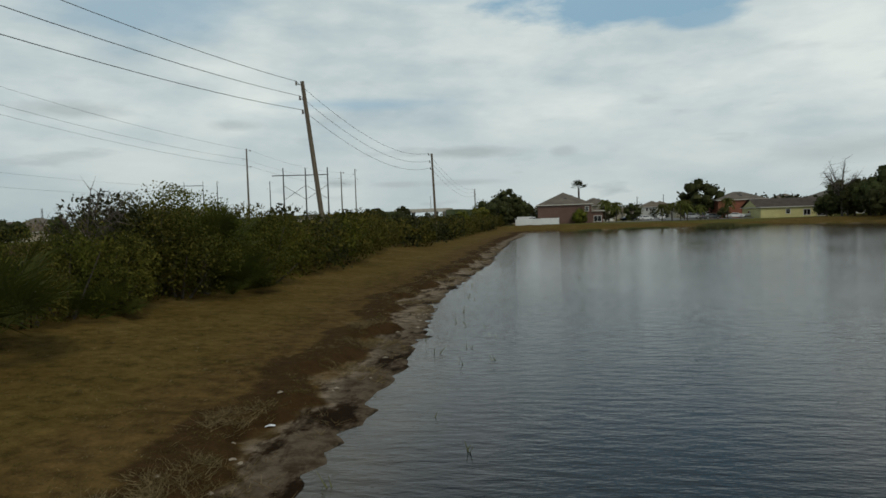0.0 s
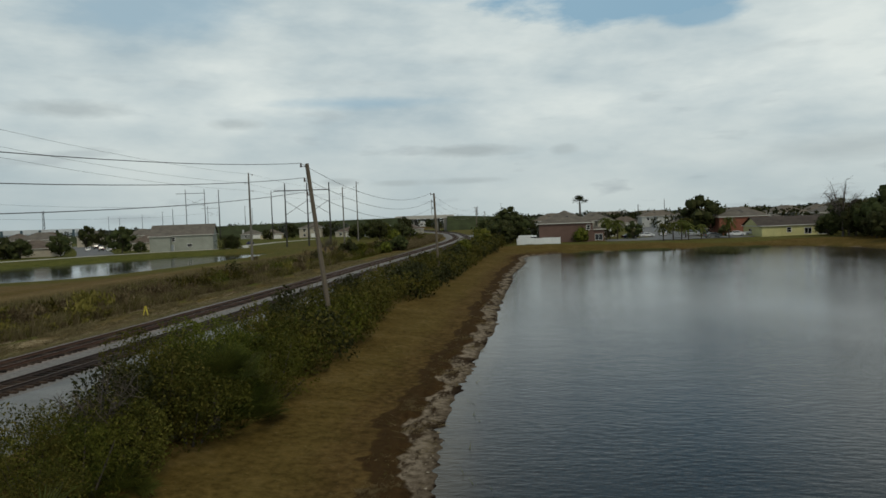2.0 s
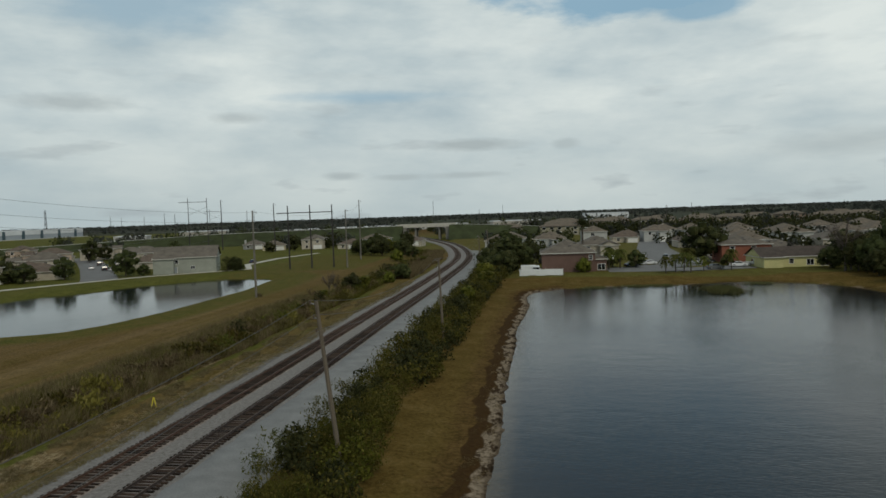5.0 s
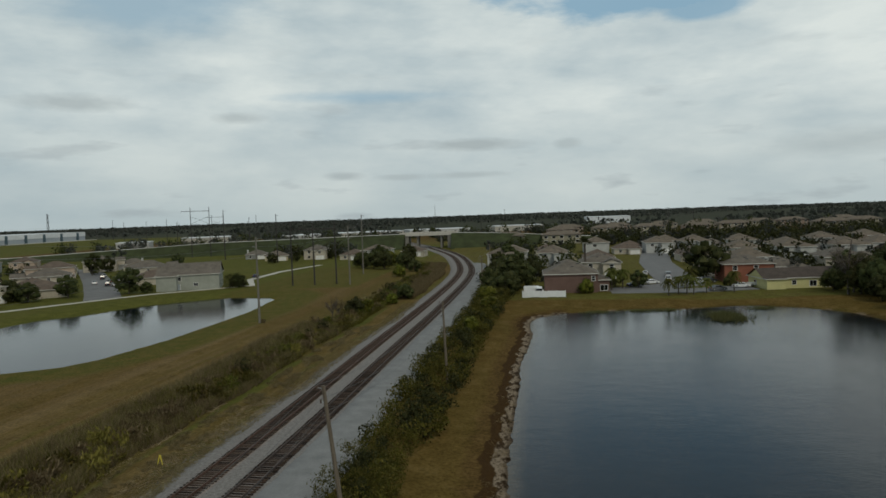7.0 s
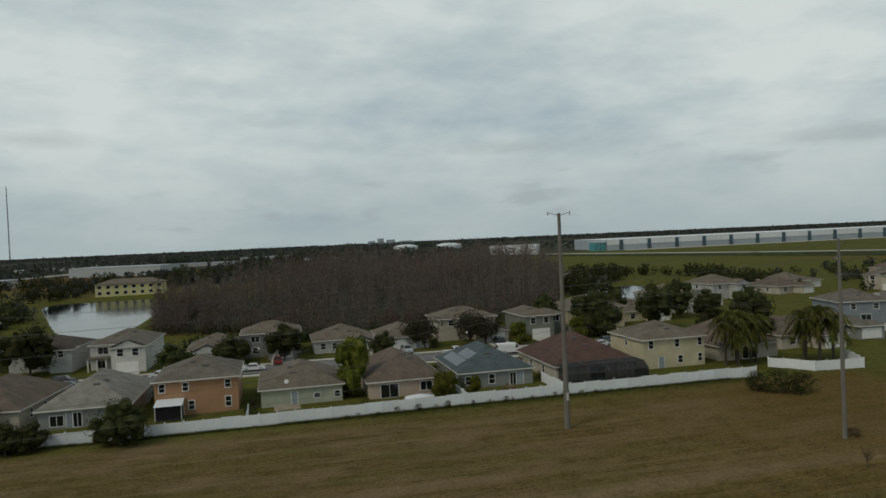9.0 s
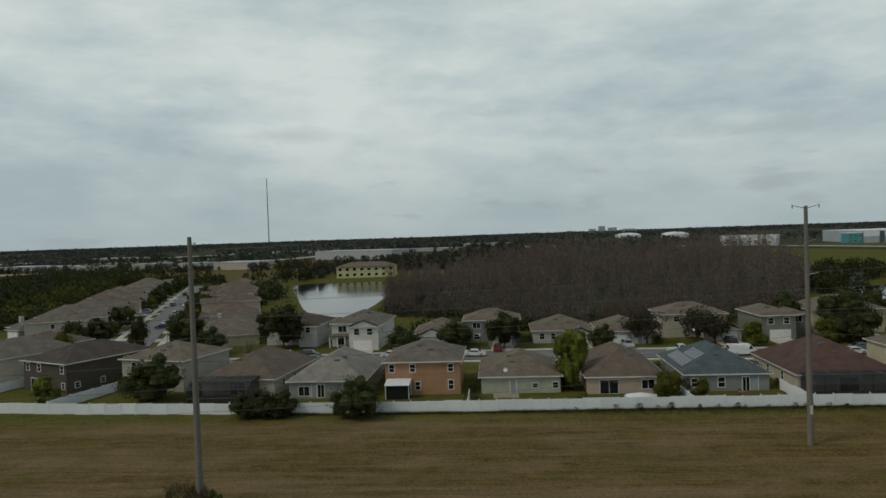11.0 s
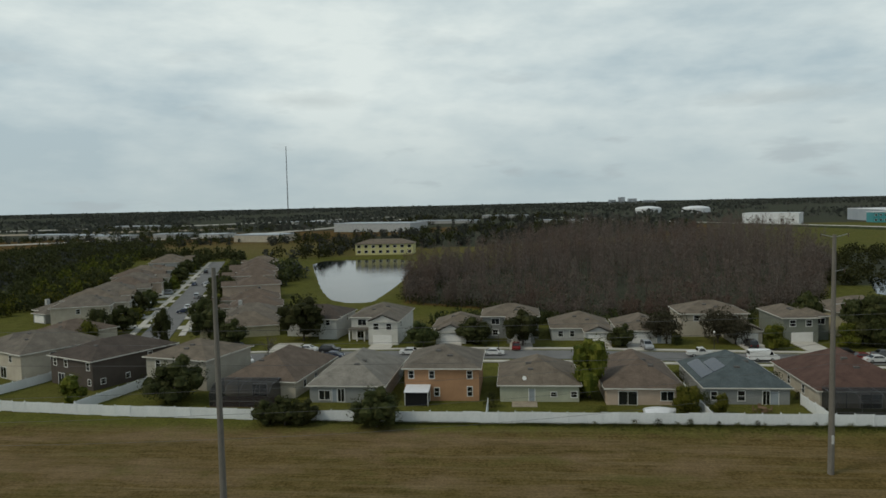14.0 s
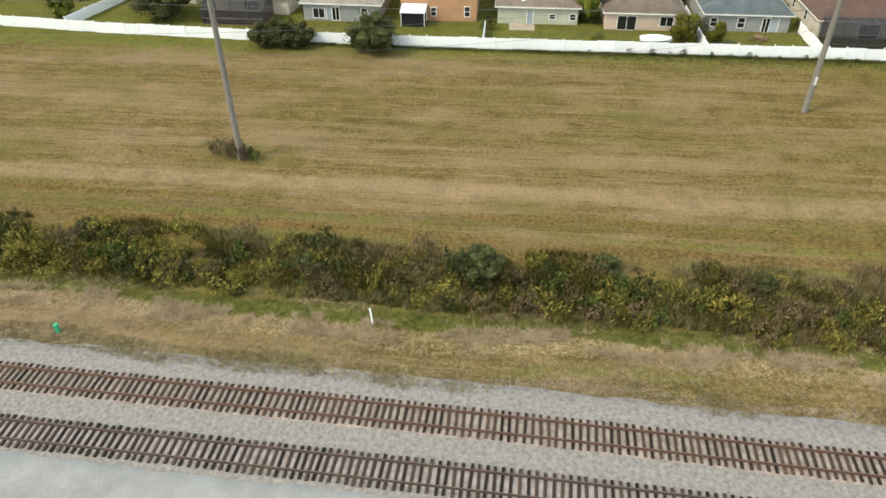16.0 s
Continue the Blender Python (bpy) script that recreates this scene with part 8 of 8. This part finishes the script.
def far_woods():
    """Woods out to the horizon."""
    rng = np.random.default_rng(12)
    n = 20000
    r = 850 + 3500 * rng.uniform(0, 1, n) ** 0.85
    a = rng.uniform(-1.0, 2.75, n)          # from ahead round to the left and behind
    keep = np.sin(r * 0.004 + 3 * np.sin(a * 4)) + 0.8 * np.sin(a * 17 + r * 0.002) > -0.9 + 1.2 * (r < 1500)
    keep &= ~((-r * np.sin(a) > -930) & (-r * np.sin(a) < -640) & (r * np.cos(a) > 300) & (r * np.cos(a) < 1120))
    r, a = r[keep], a[keep]
    x, y = -r * np.sin(a), r * np.cos(a)
    hgt = rng.uniform(5, 10, len(x))
    p = np.stack([x, y, hgt * rng.uniform(0.35, 0.75, len(x))], -1)
    ps = np.concatenate([p + rng.normal(size=p.shape) * (9, 9, 1.4) for _ in range(5)])
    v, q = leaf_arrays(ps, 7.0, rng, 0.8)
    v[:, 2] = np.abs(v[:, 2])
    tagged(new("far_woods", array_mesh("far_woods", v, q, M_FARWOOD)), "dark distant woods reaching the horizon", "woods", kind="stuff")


far_woods()

# ---- single trees near the far houses ----
for k, x, y, s in ((1, 51.5, 226, 1.75), (1, 28.5, 208, 0.75), (2, 13, 196.8, 0.9), (1, 22.5, 213, 0.8), (3, 84, 206, 1.1), (1, 88, 196, 1.1), (3, 92, 185, 1.1), (1, 84, 178, 0.9), (0, 54, 209, 0.6),
                   (1, -136, 220, 1.3), (0, -131, 222.5, 0.7), (1, -152.4, 211.8, 1.1), (0, -166.2, 203.7, 1.3), (0, -159, 202.0, 1.15), (3, -207, 305.7, 1.2), (0, -104.5, 236, 0.8), (1, -72, 305, 1.2), (0, -58, 302, 1.2), (0, -79, 312, 1.3), (1, -66, 300, 1.2), (3, -60, 330, 1.1), (0, -140, 360, 1.0), (1, -78, 345, 1.3), (3, -130, 368, 1.0), (1, -210, 322, 1.2), (3, -172, 320, 1.0)):
    put(OAKS[k], x, y, s)
for k, x, y, s in ((1, 33.5, 189, 0.8), (1, 36.5, 191.5, 0.85), (0, 38.5, 191, 0.75), (1, 40.2, 191, 0.8), (0, 51.3, 194.5, 0.8), (0, 20.5, 203, 0.9), (1, 44, 193.5, 0.7), (1, 42.4, 205, 1.0), (1, 24, 207, 1.0)):
    put(PALM[k], x, y, s)
put(FANPALM, 15.7, 240, 1.5)
put(FANPALM, 170, 300, 1.0)
rngc = random.Random(13)
for x, y, s in ((79, 186, 1.2), (84, 190, 1.3), (90, 194, 1.5), (97, 190, 1.5), (80, 180, 1.1), (86, 182, 1.3), (92, 178, 1.4), (78, 173, 1.0), (83, 168, 1.1), (90, 166, 1.3), (99, 172, 1.5), (79, 162, 0.95), (84, 158, 1.1), (92, 155, 1.3), (100, 160, 1.5), (80, 150, 1.0), (88, 146, 1.2), (96, 148, 1.4), (104, 182, 1.6), (108, 168, 1.5), (76, 195, 1.0), (86, 203, 1.3), (98, 203, 1.4)):
    put(OAKS[rngc.choice((1, 1, 0))], x, y, s, label="dark dense tree at the lake's far corner", sz=s * rngc.uniform(1.0, 1.3))
put(LEAN[0], 76, 186, 2.0, label="leafless reddish tree by the lake corner")
put(LEAN[1], 79, 190, 1.7, label="thin-leaved reddish brown tree by the lake corner")
put(LEAN[0], -47.0, 157, 0.8, label="leaning leafless sapling in the ditch")
put(LEAN[1], -46.2, 159, 0.8, label="leaning thin-leaved sapling in the ditch")

# ---- reeds, grass tufts and litter ----


def tufts(name, label, spots, blades, height, material, rng, lean=0.5, slim=1.0):
    n = len(spots)
    base = np.repeat(spots, blades, 0) + np.concatenate([rng.normal(size=(n * blades, 2)) * 0.06, np.zeros((n * blades, 1))], 1)
    d = rng.normal(size=(n * blades, 3)) * (lean, lean, 0.15)
    d[:, 2] = 1
    h = height * rng.uniform(0.4, 1.2, (n * blades, 1))
    tip = base + d * h
    s = np.cross(d, rng.normal(size=d.shape))
    s /= np.linalg.norm(s, axis=1)[:, None]
    w = (0.007 + 0.022 * height) * slim
    v = np.stack([base - s * w, base + s * w, tip], 1).reshape(-1, 3)
    tagged(new(name, array_mesh(name, v, np.arange(len(v)).reshape(-1, 3), material)), label, "grass", kind="stuff")


def grass_spots(n, x0, x1, y0, y1, rng, power=1.0, near=None):
    x = rng.uniform(x0, x1, n)
    y = y0 + (y1 - y0) * rng.uniform(0, 1, n) ** power
    if near:
        d = signed_distance(x, y, LAKE) + shore_wobble(x, y)
        k = (d > near[0]) & (d < near[1])
        x, y = x[k], y[k]
    return np.stack([x, y, ground_z(x, y) - 0.02], -1)


rng = np.random.default_rng(17)
shore = grass_spots(26000, -9, -1, 4, 95, rng, 1.6, (0.15, 2.3))
patch = np.sin(shore[:, 1] * 1.7 + 1.5 * np.sin(shore[:, 0] * 2.1)) + 0.8 * np.sin(shore[:, 1] * 0.61 + shore[:, 0]) + 0.6 * rng.normal(size=len(shore)) > 1.15
tufts("shore_grass", "dead straw-coloured grass in patches along the waterline", shore[patch], 12, 0.13, M_DULLSTRAW, rng, 1.3, 0.55)
tufts("bank_grass", "short brown and green bank grass", grass_spots(16000, -13, -3, 4, 60, rng, 1.7, (1.5, 9)), 6, 0.05, M_GRASSBLADE, rng, 1.1, 0.6)
tufts("bank_straw", "short dry straw in the bank grass", grass_spots(5000, -13, -3, 4, 60, rng, 1.7, (1.5, 9)), 6, 0.05, M_DULLSTRAW, rng, 1.2, 0.6)


def verge_spots(n, y0, y1, off, lift=0.0, patch=None):
    """Points beside the far track, off = (from, to) metres left of it; the band bends with y."""
    yy, oo = rng.uniform(y0, y1, n), rng.uniform(off[0], off[1], n)
    oo = oo - 0.5 * np.sin(yy * 0.11) - 0.3 * np.sin(yy * 0.31)
    if patch:
        wave = np.random.default_rng(int(patch * 1000))
        way = wave.normal(size=(9, 2)) * patch * (1.0, 0.9)
        k = sum(np.sin(a * yy + b * oo + c) for (a, b), c in zip(way, wave.uniform(0, 6.28, 9))) > 0.3
        yy, oo = yy[k], oo[k]
    x = np.array([line_x(float(v)) for v in yy]) - GAP + oo
    bed = np.interp(oo, [-9.4, -4.65, -3.95, -2.25], [-9.0, -1.36, -0.56, -0.30])        # the shoulder of the ballast
    return np.stack([x, yy, np.maximum(ground_z(x, yy), bed) - 0.02 + lift], -1)


tufts("verge_straw", "pale dry straw grass in a band beside the ditch", verge_spots(6500, -60, 52, (-9.6, -7.4)), 7, 0.15, M_PALESTRAW, rng, 2.0)
tufts("verge_straw", "tall straw clumps beside the ditch", verge_spots(8000, -60, 46, (-10.4, -7.8), 0, 1.3), 12, 0.45, M_PALESTRAW, rng, 0.9)
tufts("verge_straw", "dull brown straw clumps along the bend", verge_spots(6000, 40, 150, (-10.4, -6.5), 0, 1.3), 9, 0.42, M_STALK, rng, 0.9)
tufts("verge_straw", "scattered straw clumps on the verge", verge_spots(2600, -60, 90, (-7.4, -4.0), 0, 1.2), 8, 0.26, M_PALESTRAW, rng, 1.0)
tufts("verge_straw", "sparse short straw on the bare verge", verge_spots(6500, -60, 90, (-7.6, -3.8), 0.01), 6, 0.09, M_PALESTRAW, rng, 2.0)
tufts("verge_straw", "pale dry straw grass at the foot of the brush", verge_spots(3000, -60, 90, (-12.4, -11.2), 0, 0.4), 7, 0.22, M_PALESTRAW, rng, 1.6)
tufts("verge_grass", "rough green grass band along the railway ditch", verge_spots(4200, -60, 42, (-12.0, -9.6)), 7, 0.30, M_GREENBLADE, rng, 0.8)
tufts("verge_grass", "low green grass patches near the ballast", verge_spots(2600, -60, 90, (-6.4, -4.4), 0, 0.19), 7, 0.16, M_GREENBLADE, rng, 0.9)
for band, n, h, mat, lab in (((-19.4, -12.4), 10000, 1.15, M_STALK, "tall dry brown weed stalks in the ditch brush"), ((-18.2, -12.6), 7000, 0.95, M_LEAF_MIX, "tall olive-green weeds in the ditch brush"), ((-19.8, -16.5), 7000, 0.80, M_GRASSBLADE, "green-yellow weeds at the field side of the brush"), ((-17.5, -13.2), 4000, 1.0, M_LEAF_FRESH, "fresh green weeds in the ditch brush")):
    tufts("ditch_weeds", lab, verge_spots(n, -66, 110, band, 0, 0.37 if mat is not M_STALK else 0.17), 9, h, mat, rng, 0.35)
tufts("ditch_weeds", "tall dry brown weed stalks further along the ditch", verge_spots(5000, 110, 240, (-19, -12.5)), 5, 1.3, M_STALK, rng, 0.35)
tufts("ditch_weeds", "tall golden-brown weeds left of the bend", verge_spots(6000, 200, 330, (-15, -6.5)), 6, 1.9, M_STALK, rng, 0.35)
tufts("ditch_weeds", "olive-green weeds further along the ditch", verge_spots(5000, 110, 240, (-18, -11.5)), 5, 1.2, M_LEAF_MIX, rng, 0.35)
tufts("ballast_weeds", "dry brown weeds creeping over the ballast edge", verge_spots(9000, -60, 110, (-5.6, -3.0), 0.0, 0.45), 7, 0.26, M_STALK, rng, 0.9)
tufts("ballast_weeds", "low brown weeds over the ballast edge along the bend", verge_spots(9000, 28, 190, (-7.0, -2.6), 0.0), 7, 0.20, M_STALK, rng, 1.2)
isl = rng.normal(size=(900, 2)) * (1.7, 2.6) + (40.6, 160.5)
tufts("reed_island", "low green reed island in the lake", np.stack([isl[:, 0], isl[:, 1], np.full(900, LEVEL - 0.05)], -1), 8, 1.1, M_REED, rng, 0.5)
edge = np.concatenate([rng.normal(size=(160, 2)) * (1.6, 0.7) + c for c in ((24, 172.5), (30, 173), (14, 171), (52, 173.5))])
tufts("shore_reeds", "tufts of reeds at the far shore", np.stack([edge[:, 0], edge[:, 1], np.full(len(edge), LEVEL - 0.05)], -1), 8, 0.6, M_REED, rng, 0.5)
wat = grass_spots(60, -4, 1.5, 6, 40, rng, 1.3, (-2.6, -0.2))
wat[:, 2] = LEVEL - 0.05
tufts("water_weeds", "sparse weed stalks standing in shallow water", wat, 3, 0.28, M_REED, rng, 0.5)

# pale debris washed up on the shore
rngd = random.Random(4)
for i in range(26):
    y = 6 + 26 * rngd.random() ** 1.5
    x = -3.0 - rngd.uniform(0.0, 0.9) - (0.6 if y < 14 else 0)
    s = rngd.uniform(0.04, 0.11)
    m = Mesh()
    m.v = [(s * rngd.uniform(0.6, 1.2) * math.cos(k * 1.05), s * rngd.uniform(0.5, 1.0) * math.sin(k * 1.05), 0.02 * rngd.random()) for k in range(6)] + [(0, 0, 0.045)]
    m.f = [(k, (k + 1) % 6, 6) for k in range(6)]
    st = new("stone", m.data("stone", M_DIRT))
    st.matrix_basis = pose(x, y, float(ground_z(x, y)) + 0.005, 0, 0, rngd.uniform(0, 360))
    tagged(st, "small pale stone on the muddy shore", "stone", "shore stones")
lit = Mesh()
lit.v = [(-0.16, -0.03, 0.02), (0.0, -0.07, 0.05), (0.15, -0.02, 0.02), (0.17, 0.05, 0.04), (0.0, 0.06, 0.07), (-0.14, 0.05, 0.03), (0.02, 0.0, 0.09)]
lit.f = [(k, (k + 1) % 6, 6) for k in range(6)]
ob = new("plastic_scrap", lit.data("plastic_scrap", M_TARP))
ob.matrix_basis = pose(-4.0, 11.9, float(ground_z(-4.0, 11.9)) + 0.01, 0, 0, 20) @ Matrix.Diagonal((0.6, 0.6, 0.6, 1))
tagged(ob, "crumpled white plastic scrap on the shore", "litter")

# weeds along the foot of the long white fence
fy = rng.uniform(-36, 72, 2600)
fx = np.interp(fy, [-38, -18, 7, 77], [-103.2, -102.6, -102.3, -102.0]) + 0.25 + np.abs(rng.normal(size=2600)) * 0.35
keep = (np.sin(fy * 0.35) + 0.6 * np.sin(fy * 1.3) > -0.2) | (fy > 8)
tufts("fence_weeds", "dark green weeds along the foot of the white fence", np.stack([fx, fy, ground_z(fx, fy) - 0.02], -1)[keep], 8, 0.42, M_LEAF_DARK, rng, 0.6)
fy = rng.uniform(-38, 76, 5200)
fx = np.interp(fy, [-38, -18, 7, 77], [-103.2, -102.6, -102.3, -102.0]) + 0.3 + np.abs(rng.normal(size=5200)) * (0.5 + 0.9 * smoothstep((fy - 0) / 20))
tufts("fence_weeds", "uncut green grass along the white fence", np.stack([fx, fy, ground_z(fx, fy) - 0.02], -1), 7, 0.30, M_GREENBLADE, rng, 0.8)
# houses and trees by the far street end
for k, x, y, rz in ((0, -176.5, 226, 35), (5, -268, 338, 30), (3, -285, 330, 30), (1, -214, 336, 122)):
    place_house(k, x, y, rz)
park_at(5, 0.2, 196.2, 90, 0.05)

for x, y, s, k in ((-158.4, 73.5, 1.2, 1), (-154.5, 75.5, 1.0, 0)):
    put(OAKS[k], x, y, s, label="large dark tree beside the street", sz=s * 1.25)
belt("tree_belt", [(-404, 179), (-399, 205), (-330, 175), (-262, 128), (-250, 104), (-310, 126)], 90, 21, (0.6, 1.0), (0, 1, 0), "dark trees beyond the bare wood")
belt("tree_belt", [(-295, -231), (-480, -376), (-577, -371), (-552, -300), (-384, -246), (-279, -196), (-235, -178)], 430, 22, (0.6, 1.0), (0, 1, 0), "low dark wood beyond the straight street")
belt("wood_edge_trees", [(-180, -24), (-190, -24), (-204, -10), (-190, 8), (-187, 40), (-194, 70), (-183, 72), (-181, 10)], 110, 23, (0.35, 0.6), (0, 1, 0), "dark low trees behind the house row")
belt("tree_belt", [(-212, -148), (-300, -184), (-380, -214), (-470, -246), (-500, -284), (-400, -254), (-300, -214), (-206, -178)], 210, 25, (0.55, 0.95), (0, 1, 3), "low dark trees behind the straight street's houses")
belt("tree_belt", [(-485, -268), (-540, -252), (-630, -236), (-660, -330), (-600, -420), (-520, -330)], 170, 26, (0.6, 1.1), (0, 1, 2), "dark trees beyond the end of the straight street")
rngb = random.Random(77)
for k in range(34):        # garden bushes between the houses of both rows
    x, y = (rngb.uniform(-176, -156), rngb.choice((-22.5, -21, -7.6, -8.4, 6.6, 7.6, 22, 21.4, 35.6, 54.6, 53.4)) + rngb.uniform(-0.8, 0.8)) if k % 2 else (rngb.uniform(-128, -106), rngb.choice((-35.6, -20.4, -4.0, 12.0, 27.9, 43.9, 61.6)) + rngb.uniform(-0.4, 0.4))
    put(rngb.choice((SHRUBS[4], SHRUBS[4], SHRUBS[0])), x, y, rngb.uniform(0.4, 0.85), label="dark green garden bush beside a house")
tufts("ditch_weeds", "wide belt of dry brown weeds beyond the marker", verge_spots(11000, 30, 150, (-22.0, -11.6)), 6, 1.3, M_STALK, rng, 0.35)
tufts("ditch_weeds", "wide belt of olive weeds beyond the marker", verge_spots(5000, 36, 150, (-20.5, -12)), 6, 1.2, M_LEAF_MIX, rng, 0.35)

# loose ballast stones beyond the bed's edge, and straw over it
p = np.concatenate([verge_spots(9000, -60, 110, (-4.9, -3.5), 0.05), verge_spots(6000, -60, 110, (-6.8, -4.2), 0.03, 0.6)])
v, q = leaf_arrays(p, 0.13, rng, 0.8)
tagged(new("ballast_stones", array_mesh("ballast_stones", v, q, M_BALLAST)), "loose grey ballast stones scattered on the verge", "stones", kind="stuff")
tufts("verge_straw", "thin straw creeping over the ballast edge", verge_spots(3600, -60, 110, (-4.7, -3.3), 0.07, 0.6), 7, 0.14, M_STRAW, rng, 1.5)
